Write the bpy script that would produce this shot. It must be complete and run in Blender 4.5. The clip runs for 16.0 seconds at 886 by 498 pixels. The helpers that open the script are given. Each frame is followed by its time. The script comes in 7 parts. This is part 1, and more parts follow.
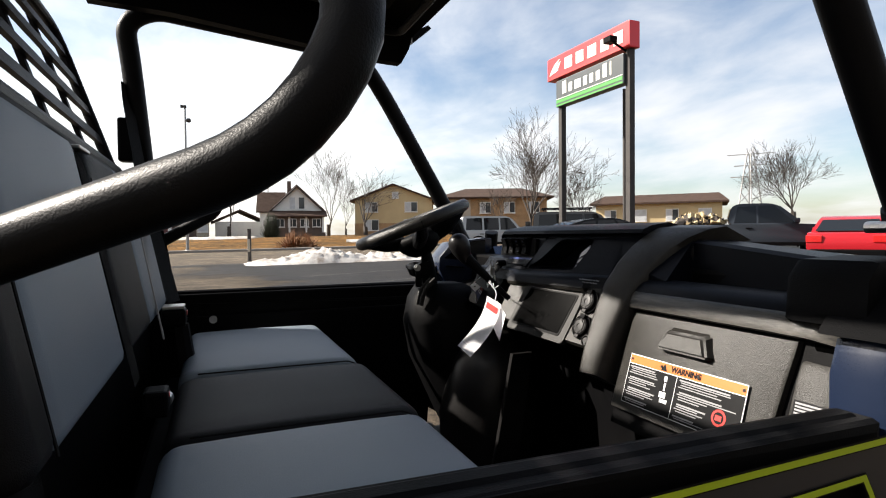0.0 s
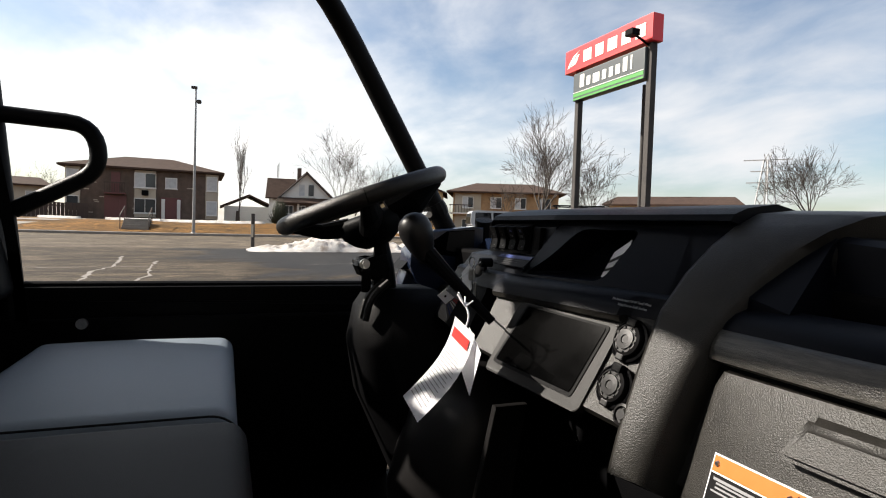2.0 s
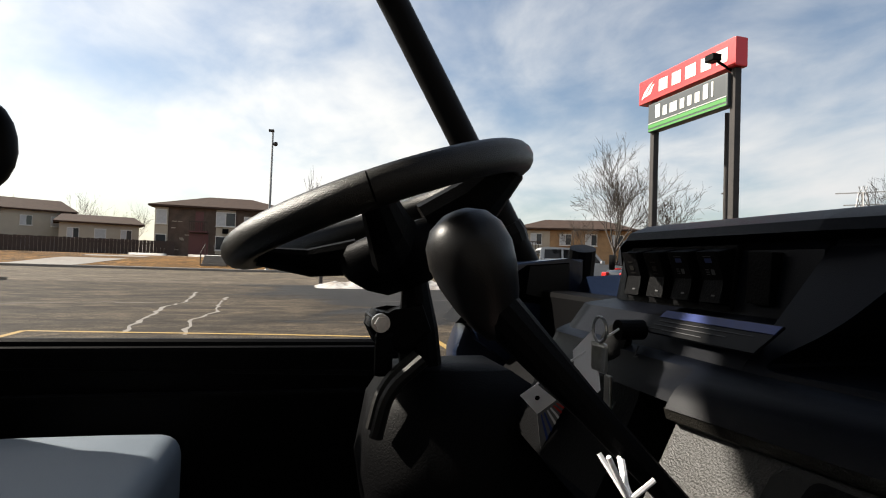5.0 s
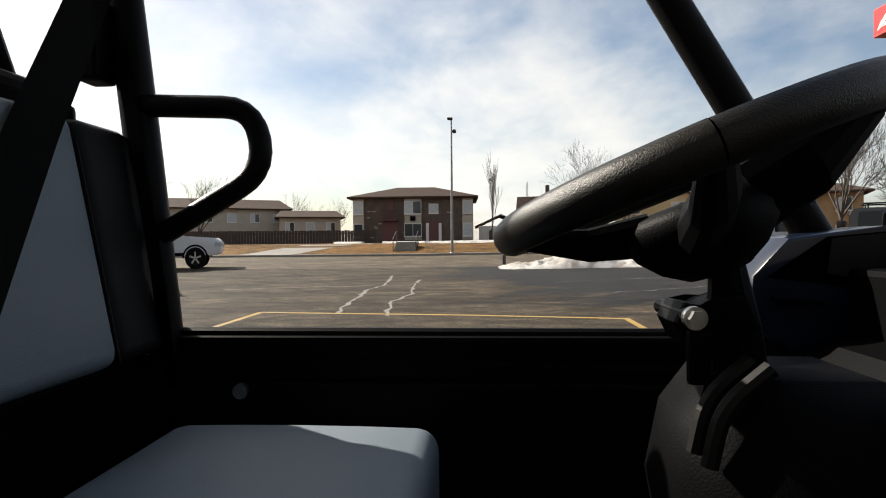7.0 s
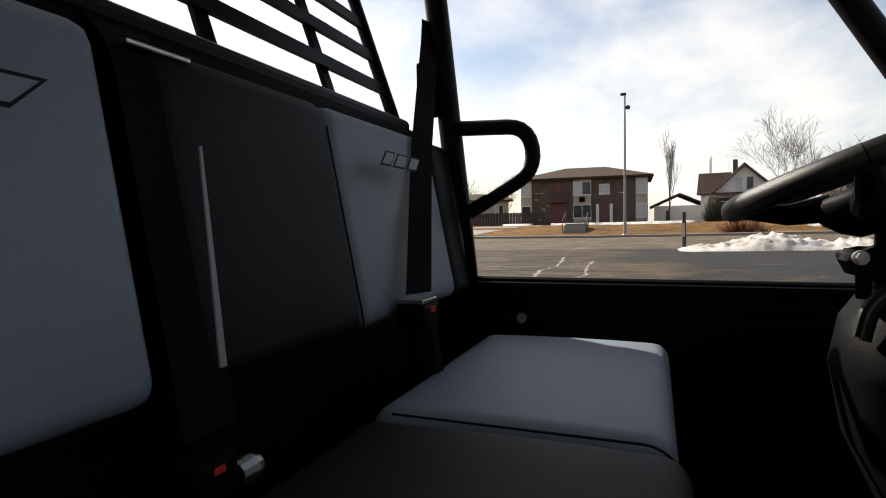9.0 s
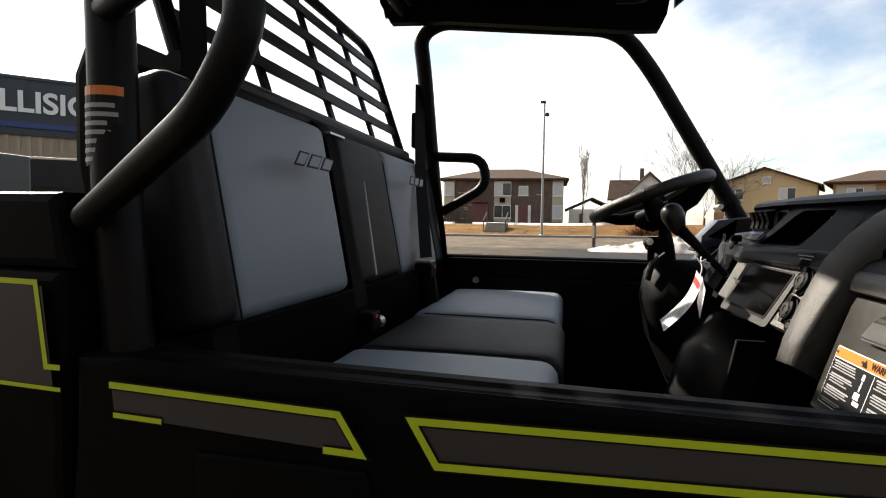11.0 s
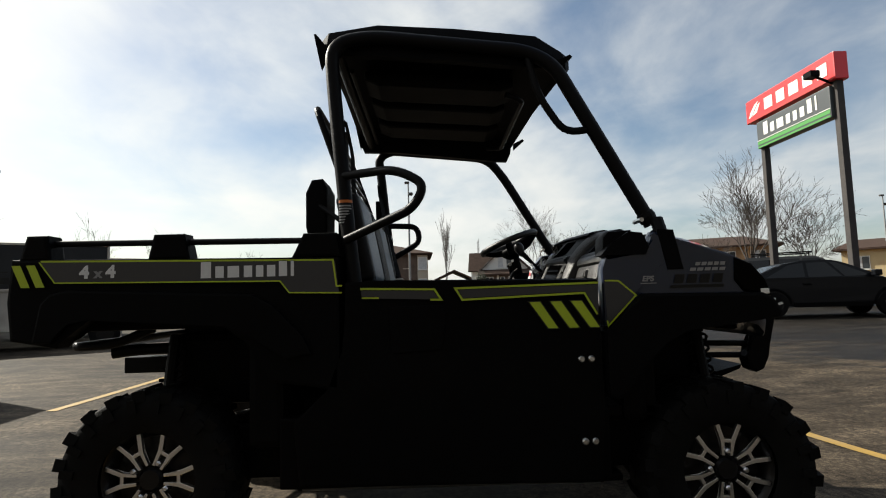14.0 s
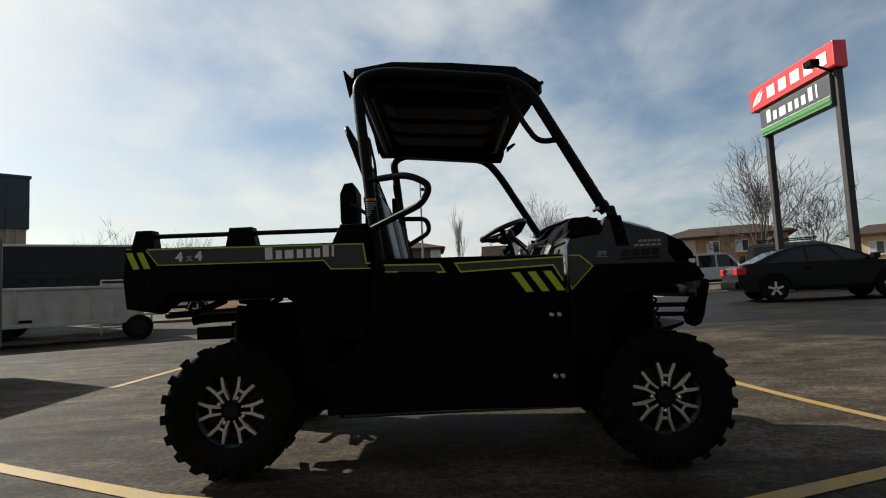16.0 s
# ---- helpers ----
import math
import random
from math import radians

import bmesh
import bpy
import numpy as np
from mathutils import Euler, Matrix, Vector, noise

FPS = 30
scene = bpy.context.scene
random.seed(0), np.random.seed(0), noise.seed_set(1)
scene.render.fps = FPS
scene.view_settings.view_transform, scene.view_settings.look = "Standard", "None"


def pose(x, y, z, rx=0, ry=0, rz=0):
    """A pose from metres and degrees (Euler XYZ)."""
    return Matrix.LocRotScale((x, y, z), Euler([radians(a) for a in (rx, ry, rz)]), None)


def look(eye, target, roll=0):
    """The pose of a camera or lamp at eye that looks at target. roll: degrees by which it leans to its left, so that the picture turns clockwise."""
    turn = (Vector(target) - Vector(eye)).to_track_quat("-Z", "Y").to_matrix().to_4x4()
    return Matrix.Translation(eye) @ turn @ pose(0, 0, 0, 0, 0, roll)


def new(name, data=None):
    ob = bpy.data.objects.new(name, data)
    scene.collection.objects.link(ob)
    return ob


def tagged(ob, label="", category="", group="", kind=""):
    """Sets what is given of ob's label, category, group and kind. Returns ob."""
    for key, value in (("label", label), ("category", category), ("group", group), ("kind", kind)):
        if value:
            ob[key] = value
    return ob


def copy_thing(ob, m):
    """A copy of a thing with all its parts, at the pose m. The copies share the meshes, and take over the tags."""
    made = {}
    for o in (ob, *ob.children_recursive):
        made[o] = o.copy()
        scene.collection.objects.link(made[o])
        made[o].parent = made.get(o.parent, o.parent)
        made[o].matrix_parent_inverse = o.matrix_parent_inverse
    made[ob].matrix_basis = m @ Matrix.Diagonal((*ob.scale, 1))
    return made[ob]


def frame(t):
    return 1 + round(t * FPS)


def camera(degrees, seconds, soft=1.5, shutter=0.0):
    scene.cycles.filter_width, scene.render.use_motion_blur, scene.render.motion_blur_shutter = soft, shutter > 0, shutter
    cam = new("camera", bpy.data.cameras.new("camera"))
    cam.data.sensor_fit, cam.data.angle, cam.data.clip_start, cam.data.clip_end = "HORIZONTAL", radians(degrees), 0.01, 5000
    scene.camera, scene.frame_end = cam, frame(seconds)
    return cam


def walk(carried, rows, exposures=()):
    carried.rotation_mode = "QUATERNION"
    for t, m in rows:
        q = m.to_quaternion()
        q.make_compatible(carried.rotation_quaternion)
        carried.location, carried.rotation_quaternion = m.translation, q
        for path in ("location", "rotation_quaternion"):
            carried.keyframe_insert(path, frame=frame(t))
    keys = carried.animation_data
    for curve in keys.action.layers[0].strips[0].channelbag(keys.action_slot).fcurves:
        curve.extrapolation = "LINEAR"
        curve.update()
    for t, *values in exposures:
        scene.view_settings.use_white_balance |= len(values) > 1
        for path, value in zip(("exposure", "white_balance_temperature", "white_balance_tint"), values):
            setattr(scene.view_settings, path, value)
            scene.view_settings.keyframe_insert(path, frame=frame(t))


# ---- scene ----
cam = camera(77, 16.0, soft=1.1)
PATH = [
    (0, (-0.112, -1.205, 1.272), (0.647, 0.645, 1.221), -0.57),
    (0.5, (-0.021, -1.114, 1.261), (0.674, 0.760, 1.199), 0.46),
    (1, (0.084, -0.937, 1.247), (0.789, 0.934, 1.184), 1.37),
    (1.5, (0.124, -0.841, 1.243), (0.858, 1.017, 1.157), 2.26),
    (2, (0.179, -0.753, 1.252), (0.907, 1.108, 1.178), 1.85),
    (2.5, (0.223, -0.645, 1.252), (0.894, 1.236, 1.145), 1.79),
    (3, (0.252, -0.553, 1.242), (0.854, 1.351, 1.135), 1.61),
    (3.2, (0.264, -0.519, 1.240), (0.873, 1.383, 1.141), 1.89),
    (5.3, (0.360, -0.201, 1.243), (0.786, 1.751, 1.325), 2.27),
    (5.5, (0.362, -0.164, 1.245), (0.704, 1.804, 1.339), 2.40),
    (6, (0.332, -0.129, 1.246), (0.551, 1.857, 1.331), 2.77),
    (6.5, (0.302, -0.118, 1.244), (0.402, 1.880, 1.278), 2.29),
    (7, (0.260, -0.144, 1.243), (0.123, 1.851, 1.215), -0.57),
    (7.5, (0.224, -0.240, 1.241), (-0.096, 1.734, 1.179), -0.93),
    (8, (0.212, -0.326, 1.249), (-0.273, 1.614, 1.204), -0.89),
    (8.5, (0.195, -0.470, 1.253), (-0.434, 1.428, 1.208), -1.81),
    (9, (0.176, -0.581, 1.230), (-0.538, 1.285, 1.147), -1.02),
    (9.2, (0.202, -0.671, 1.225), (-0.535, 1.186, 1.126), -0.15),
    (11.3, (0.218, -1.459, 1.221), (-0.156, 0.504, 1.144), -0.62),
    (11.5, (0.213, -1.557, 1.193), (-0.116, 0.415, 1.143), -1.85),
    (12, (0.163, -1.879, 1.199), (-0.037, 0.111, 1.183), -1.90),
    (12.5, (0.072, -2.122, 1.147), (-0.005, -0.123, 1.181), -1.29),
    (13, (0.007, -2.390, 1.065), (0.010, -0.392, 1.161), -1.31),
    (13.5, (0.001, -2.648, 1.023), (0.018, -0.653, 1.160), -2.34),
    (14, (-0.011, -2.901, 0.993), (0.027, -0.909, 1.167), -1.63),
    (14.5, (-0.031, -3.132, 0.939), (-0.015, -1.138, 1.089), -1.70),
    (15, (-0.006, -3.335, 0.930), (-0.019, -1.341, 1.088), -2.63),
    (15.5, (0.015, -3.469, 0.901), (-0.001, -1.474, 1.043), -3.00),
    (16, (0.027, -3.577, 0.884), (0.017, -1.583, 1.040), -2.74),
]
EXPOSURES = [(0, 1.48, 6600, 10), (0.5, 1.53, 6600, 10), (1, 1.43, 6600, 10), (3, 1.25, 6600, 10), (5.5, 1.08, 6700, 8), (7, 1.01, 6700, 8), (9, 1.11, 6750, 10), (11.5, 1.7, 6950, 10), (12.3, 1.44, 6850, 10), (13, 1.18, 6750, 8), (14.5, 0.72, 6440, 5), (16, 0.56, 6320, 4)]
walk(cam, [(t, look(eye, target, roll)) for t, eye, target, roll in PATH], EXPOSURES)

# ---- world, sun, exposure ----
SUN_EL, SUN_AZ = 34.0, 58.0          # degrees; azimuth to the left of +y
SUN_DIR = Vector((-math.sin(radians(SUN_AZ)) * math.cos(radians(SUN_EL)), math.cos(radians(SUN_AZ)) * math.cos(radians(SUN_EL)), math.sin(radians(SUN_EL))))
sun = new("sun", bpy.data.lights.new("sun", "SUN"))
sun.data.energy, sun.data.angle, sun.data.color = 5.0, radians(0.6), (1.0, 0.93, 0.84)
sun.matrix_world = look(SUN_DIR * 50, (0, 0, 0))


def make_world():
    w = bpy.data.worlds.new("sky")
    scene.world = w
    w.use_nodes = True
    nt = w.node_tree
    n, l = nt.nodes, nt.links
    n.clear()
    out, bg = n.new("ShaderNodeOutputWorld"), n.new("ShaderNodeBackground")
    sky = n.new("ShaderNodeTexSky")
    sky.sky_type, sky.sun_disc = "NISHITA", False
    sky.sun_elevation, sky.sun_rotation = radians(SUN_EL), radians(-SUN_AZ)
    sky.air_density, sky.dust_density = 1.0, 1.2
    tc = n.new("ShaderNodeTexCoord")
    # clouds lie on a flat layer: direction divided by its height
    sep = n.new("ShaderNodeSeparateXYZ")
    l.new(tc.outputs["Generated"], sep.inputs[0])
    zz = n.new("ShaderNodeMath"); zz.operation = "MAXIMUM"; zz.inputs[1].default_value = 0.0
    l.new(sep.outputs["Z"], zz.inputs[0])
    za = n.new("ShaderNodeMath"); za.operation = "ADD"; za.inputs[1].default_value = 0.22
    l.new(zz.outputs[0], za.inputs[0])
    dx = n.new("ShaderNodeMath"); dx.operation = "DIVIDE"
    dy = n.new("ShaderNodeMath"); dy.operation = "DIVIDE"
    l.new(sep.outputs["X"], dx.inputs[0]); l.new(za.outputs[0], dx.inputs[1])
    l.new(sep.outputs["Y"], dy.inputs[0]); l.new(za.outputs[0], dy.inputs[1])
    comb = n.new("ShaderNodeCombineXYZ")
    l.new(dx.outputs[0], comb.inputs[0]); l.new(dy.outputs[0], comb.inputs[1])
    mp = n.new("ShaderNodeMapping")
    mp.inputs["Location"].default_value = (3.1, 1.7, 0.4)
    mp.inputs["Rotation"].default_value = (0, 0, radians(35))
    mp.inputs["Scale"].default_value = (1.0, 0.72, 1.0)
    l.new(comb.outputs[0], mp.inputs["Vector"])
    big, fine = n.new("ShaderNodeTexNoise"), n.new("ShaderNodeTexNoise")
    big.inputs["Scale"].default_value, big.inputs["Detail"].default_value, big.inputs["Roughness"].default_value = 0.85, 5.0, 0.52
    big.inputs["Distortion"].default_value = 0.25
    fine.inputs["Scale"].default_value, fine.inputs["Detail"].default_value, fine.inputs["Roughness"].default_value = 2.6, 7.0, 0.56
    fine.inputs["Distortion"].default_value = 0.3
    l.new(mp.outputs[0], big.inputs["Vector"]); l.new(mp.outputs[0], fine.inputs["Vector"])
    mix = n.new("ShaderNodeMix"); mix.data_type = "FLOAT"; mix.inputs[0].default_value = 0.36
    l.new(big.outputs["Fac"], mix.inputs[2]); l.new(fine.outputs["Fac"], mix.inputs[3])
    ramp = n.new("ShaderNodeMapRange"); ramp.interpolation_type = "SMOOTHSTEP"
    ramp.inputs["From Min"].default_value, ramp.inputs["From Max"].default_value = 0.34, 0.66
    ramp.inputs["To Max"].default_value = 0.97
    l.new(mix.outputs[0], ramp.inputs["Value"])
    # clouds are brighter towards the sun
    dot = n.new("ShaderNodeVectorMath"); dot.operation = "DOT_PRODUCT"
    dot.inputs[1].default_value = SUN_DIR
    l.new(tc.outputs["Generated"], dot.inputs[0])
    near = n.new("ShaderNodeMapRange")
    near.inputs["From Min"].default_value, near.inputs["From Max"].default_value = -0.1, 0.95
    near.inputs["To Min"].default_value, near.inputs["To Max"].default_value = 0.0, 1.0
    l.new(dot.outputs["Value"], near.inputs["Value"])
    cl = n.new("ShaderNodeMix"); cl.data_type = "RGBA"
    cl.inputs[6].default_value = (7.65, 7.72, 7.95, 1); cl.inputs[7].default_value = (12.75, 12.45, 11.9, 1)
    l.new(near.outputs[0], cl.inputs[0])
    # thin high haze lightens the blue between the clouds
    up = n.new("ShaderNodeVectorMath"); up.operation = "SCALE"; up.inputs["Scale"].default_value = 1.275
    l.new(sky.outputs[0], up.inputs[0])
    both = n.new("ShaderNodeMix"); both.data_type = "RGBA"
    l.new(ramp.outputs[0], both.inputs[0]); l.new(up.outputs[0], both.inputs[6]); l.new(cl.outputs[2], both.inputs[7])
    l.new(both.outputs[2], bg.inputs["Color"])
    bg.inputs["Strength"].default_value = 0.050
    l.new(bg.outputs[0], out.inputs[0])


make_world()


# ---- materials ----
def material(name, base, rough=0.5, metal=0.0, vary=0.12, scale=8.0, fine=120.0, bump=0.0, bump_scale=None, coat=0.0, dirt=None, dirt_amount=0.0, spec=0.5, per_object=0.0, stretch=None):
    m = bpy.data.materials.new(name)
    m.use_nodes = True
    nt = m.node_tree
    n, l = nt.nodes, nt.links
    b = n["Principled BSDF"]
    tc = n.new("ShaderNodeTexCoord")
    a, c = n.new("ShaderNodeTexNoise"), n.new("ShaderNodeTexNoise")
    a.inputs["Scale"].default_value, a.inputs["Detail"].default_value = scale, 4.0
    c.inputs["Scale"].default_value, c.inputs["Detail"].default_value = fine, 3.0
    where = tc.outputs["Object"]
    if stretch:
        mp = n.new("ShaderNodeMapping")
        mp.inputs["Scale"].default_value = stretch
        l.new(where, mp.inputs[0])
        where = mp.outputs[0]
    l.new(where, a.inputs["Vector"]); l.new(where, c.inputs["Vector"])
    mx = n.new("ShaderNodeMix"); mx.data_type = "FLOAT"; mx.inputs[0].default_value = 0.45
    l.new(a.outputs["Fac"], mx.inputs[2]); l.new(c.outputs["Fac"], mx.inputs[3])
    st = n.new("ShaderNodeMapRange")
    st.inputs["From Min"].default_value, st.inputs["From Max"].default_value = 0.34, 0.66
    l.new(mx.outputs[0], st.inputs["Value"])
    col = n.new("ShaderNodeMix"); col.data_type = "RGBA"
    col.inputs[6].default_value = (*[max(0.1, 1 - 1.5 * vary) * v for v in base], 1)
    col.inputs[7].default_value = (*[min(1, v * (1 + 1.5 * vary)) for v in base], 1)
    l.new(st.outputs[0], col.inputs[0])
    last = col.outputs[2]
    if dirt:
        d = n.new("ShaderNodeTexNoise")
        d.inputs["Scale"].default_value, d.inputs["Detail"].default_value, d.inputs["Roughness"].default_value = scale * 0.6, 7.0, 0.65
        l.new(tc.outputs["Object"], d.inputs["Vector"])
        r = n.new("ShaderNodeMapRange")
        r.inputs["From Min"].default_value, r.inputs["From Max"].default_value, r.inputs["To Max"].default_value = 0.48, 0.72, dirt_amount
        l.new(d.outputs["Fac"], r.inputs["Value"])
        dm = n.new("ShaderNodeMix"); dm.data_type = "RGBA"
        dm.inputs[7].default_value = (*dirt, 1)
        l.new(r.outputs[0], dm.inputs[0]); l.new(last, dm.inputs[6])
        last = dm.outputs[2]
    if per_object:
        oi = n.new("ShaderNodeObjectInfo")
        hs = n.new("ShaderNodeHueSaturation")
        mr = n.new("ShaderNodeMapRange")
        mr.inputs["To Min"].default_value, mr.inputs["To Max"].default_value = 1 - per_object, 1 + per_object
        l.new(oi.outputs["Random"], mr.inputs["Value"]); l.new(mr.outputs[0], hs.inputs["Value"]); l.new(last, hs.inputs["Color"])
        last = hs.outputs[0]
    l.new(last, b.inputs["Base Color"])
    rr = n.new("ShaderNodeMapRange")
    rr.inputs["To Min"].default_value, rr.inputs["To Max"].default_value = max(0.02, rough * 0.8), min(1, rough * 1.2)
    l.new(mx.outputs[0], rr.inputs["Value"]); l.new(rr.outputs[0], b.inputs["Roughness"])
    b.inputs["Metallic"].default_value = metal
    b.inputs["Specular IOR Level"].default_value = spec
    b.inputs["Coat Weight"].default_value = coat
    b.inputs["Coat Roughness"].default_value = 0.04
    if bump:
        bn, bp = n.new("ShaderNodeTexNoise"), n.new("ShaderNodeBump")
        bn.inputs["Scale"].default_value, bn.inputs["Detail"].default_value = bump_scale or fine, 2.0
        l.new(tc.outputs["Object"], bn.inputs["Vector"])
        bp.inputs["Strength"].default_value, bp.inputs["Distance"].default_value = bump, 0.004
        l.new(bn.outputs["Fac"], bp.inputs["Height"]); l.new(bp.outputs[0], b.inputs["Normal"])
    return m


M = {}
M["paint"] = material("blue_black_paint", (0.0065, 0.0115, 0.027), 0.28, spec=0.25, coat=0.45, vary=0.05, scale=3, fine=900)
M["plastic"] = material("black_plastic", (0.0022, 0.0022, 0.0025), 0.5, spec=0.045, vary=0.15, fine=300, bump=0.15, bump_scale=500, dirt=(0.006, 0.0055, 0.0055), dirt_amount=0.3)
# the grain's warm tone holds some of the low sun's colour
M["grain"] = material("grained_dash_plastic", (0.0130, 0.0119, 0.0100), 0.42, spec=0.32, vary=0.28, scale=60, fine=600, bump=0.26, bump_scale=760)
M["streak"] = material("streaked_trim_plastic", (0.040, 0.037, 0.032), 0.38, spec=0.5, vary=0.50, scale=22, fine=70, bump=0.2, bump_scale=700, stretch=(9, 0.9, 9))
# smooth upper dash: shade and sky reflection put into a dark blue colour
M["shadeplastic"] = material("sky_shaded_dash_plastic", (0.0026, 0.0033, 0.0056), 0.42, spec=0.08, vary=0.1, fine=500, bump=0.10, bump_scale=1200)
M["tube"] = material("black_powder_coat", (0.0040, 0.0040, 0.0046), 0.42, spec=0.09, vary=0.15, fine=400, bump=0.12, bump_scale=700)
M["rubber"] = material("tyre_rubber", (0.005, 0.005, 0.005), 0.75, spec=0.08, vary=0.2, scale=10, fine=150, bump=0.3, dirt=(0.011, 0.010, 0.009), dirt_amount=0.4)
M["alloy"] = material("machined_alloy", (0.72, 0.73, 0.75), 0.3, metal=1.0, vary=0.06, fine=300)
M["rimblack"] = material("black_rim_paint", (0.005, 0.005, 0.006), 0.35, spec=0.2, coat=0.15, vary=0.1)
M["steel"] = material("zinc_steel", (0.50, 0.50, 0.49), 0.32, metal=1.0, vary=0.15, fine=200)
M["vinyl"] = material("grey_blue_vinyl", (0.150, 0.181, 0.216), 0.48, vary=0.06, scale=5, fine=500, bump=0.25, bump_scale=900)
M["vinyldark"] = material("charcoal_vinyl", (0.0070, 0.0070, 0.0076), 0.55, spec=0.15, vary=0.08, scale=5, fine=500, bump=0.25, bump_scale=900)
M["belt"] = material("black_belt_webbing", (0.006, 0.006, 0.006), 0.8, spec=0.2, vary=0.2, fine=400, bump=0.4, bump_scale=700)
M["soft"] = material("soft_black_plastic", (0.0075, 0.007, 0.007), 0.36, spec=0.25, vary=0.1, fine=300, bump=0.05, bump_scale=900)
M["red"] = material("red_plastic", (0.45, 0.02, 0.015), 0.4)
M["lime"] = material("lime_decal", (0.36, 0.46, 0.012), 0.35, vary=0.04)
M["greydecal"] = material("grey_decal", (0.020, 0.020, 0.023), 0.35, vary=0.05)
M["whitedecal"] = material("white_decal", (0.60, 0.61, 0.62), 0.4, vary=0.04)
M["orange"] = material("orange_label", (0.46, 0.115, 0.008), 0.4, vary=0.04)
M["blacklabel"] = material("black_label", (0.006, 0.006, 0.0065), 0.4, vary=0.05, spec=0.12)
M["paper"] = material("white_card", (0.78, 0.78, 0.80), 0.55, vary=0.03)
M["screen"] = material("black_screen", (0.0006, 0.0006, 0.0006), 0.10, vary=0.05, spec=0.03)
M["greytrim"] = material("grey_satin_trim", (0.0085, 0.0080, 0.0072), 0.50, spec=0.18, vary=0.1, fine=400, bump=0.12, bump_scale=1100)
M["greytext"] = material("grey_print", (0.21, 0.21, 0.218), 0.4, vary=0.05)
M["darkcard"] = material("printed_card", (0.10, 0.10, 0.10), 0.5, vary=0.1)
M["bluelabel"] = material("blue_label", (0.012, 0.028, 0.14), 0.4)
# white print, its colour darkened for the shade on the dash
M["shadedtext"] = material("shaded_fine_print", (0.05, 0.05, 0.053), 0.5, vary=0.05)


# ---- mesh helpers ----
def part(name, bm, mat, parent=None, label="", smooth=None):
    me = bpy.data.meshes.new(name)
    bmesh.ops.recalc_face_normals(bm, faces=bm.faces)
    bm.to_mesh(me)
    bm.free()
    for mm in (mat if isinstance(mat, (list, tuple)) else [mat]):
        me.materials.append(mm)
    if smooth is not None:
        for p in me.polygons:
            p.use_smooth = True
        me.set_sharp_from_angle(angle=radians(smooth))
    ob = new(name, me)
    if parent:
        ob.parent = parent
    if label:
        ob["label"] = label
    return ob


def thing(name, label, category, group="", at=(0, 0, 0), rz=0.0):
    e = new(name)
    e.empty_display_size = 0.2
    e.matrix_world = pose(*at, 0, 0, rz)
    return tagged(e, label, category, group)


def box(bm, x0, x1, y0, y1, z0, z1, bevel=0.0, m=None):
    mat = Matrix.Translation(((x0 + x1) / 2, (y0 + y1) / 2, (z0 + z1) / 2)) @ Matrix.Diagonal((abs(x1 - x0), abs(y1 - y0), abs(z1 - z0), 1))
    r = bmesh.ops.create_cube(bm, size=1, matrix=(m @ mat) if m else mat)
    if bevel:
        es = list({e for v in r["verts"] for e in v.link_edges})
        bmesh.ops.bevel(bm, geom=es, offset=bevel, segments=2, affect="EDGES", profile=0.6)
    return r["verts"]


def B(*a, **k):
    bm = bmesh.new()
    box(bm, *a, **k)
    return bm


def prism(bm, pts, axis, a, b, bevel=0.0):
    """A polygon, extruded along one axis from a to b. pts are pairs of the other two axes in order."""
    def at(p, v):
        return {"x": (v, p[0], p[1]), "y": (p[0], v, p[1]), "z": (p[0], p[1], v)}[axis]
    va = [bm.verts.new(at(p, a)) for p in pts]
    vb = [bm.verts.new(at(p, b)) for p in pts]
    n = len(pts)
    fs = [bm.faces.new(va), bm.faces.new(vb[::-1])]
    for i in range(n):
        fs.append(bm.faces.new((va[i], vb[i], vb[(i + 1) % n], va[(i + 1) % n])))
    if bevel:
        es = [e for e in set(fs[0].edges) | set(fs[1].edges)]
        bmesh.ops.bevel(bm, geom=es, offset=bevel, segments=2, affect="EDGES", profile=0.6)
    return bm


def PR(pts, axis, a, b, bevel=0.0):
    return prism(bmesh.new(), pts, axis, a, b, bevel)


def smooth_path(pts, radius=0.06, n=5):
    """Rounds the corners of a polyline."""
    pts = [Vector(p) for p in pts]
    out = [pts[0]]
    for i in range(1, len(pts) - 1):
        a, b, c = pts[i - 1], pts[i], pts[i + 1]
        d = min(radius, (a - b).length * 0.49, (c - b).length * 0.49)
        p, q = b + (a - b).normalized() * d, b + (c - b).normalized() * d
        for k in range(n + 1):
            s = k / n
            out.append(p * (1 - s) ** 2 + b * 2 * s * (1 - s) + q * s * s)
    out.append(pts[-1])
    return out


def tube(bm, pts, r, sides=12, cap=True, squash=1.0):
    """A round bar along points; r may be a list."""
    pts = [Vector(p) for p in pts]
    rs = r if isinstance(r, (list, tuple)) else [r] * len(pts)
    t0 = (pts[1] - pts[0]).normalized()
    u = t0.orthogonal().normalized()
    rings = []
    for i, p in enumerate(pts):
        t = ((pts[min(i + 1, len(pts) - 1)] - pts[max(i - 1, 0)])).normalized()
        u = (u - t * u.dot(t)).normalized()
        v = t.cross(u)
        rings.append([bm.verts.new(p + (u * math.cos(a) + v * math.sin(a) * squash) * rs[i]) for a in [2 * math.pi * k / sides for k in range(sides)]])
    for a, b in zip(rings, rings[1:]):
        for k in range(sides):
            bm.faces.new((a[k], a[(k + 1) % sides], b[(k + 1) % sides], b[k]))
    if cap:
        bm.faces.new(rings[0][::-1]); bm.faces.new(rings[-1])
    return bm


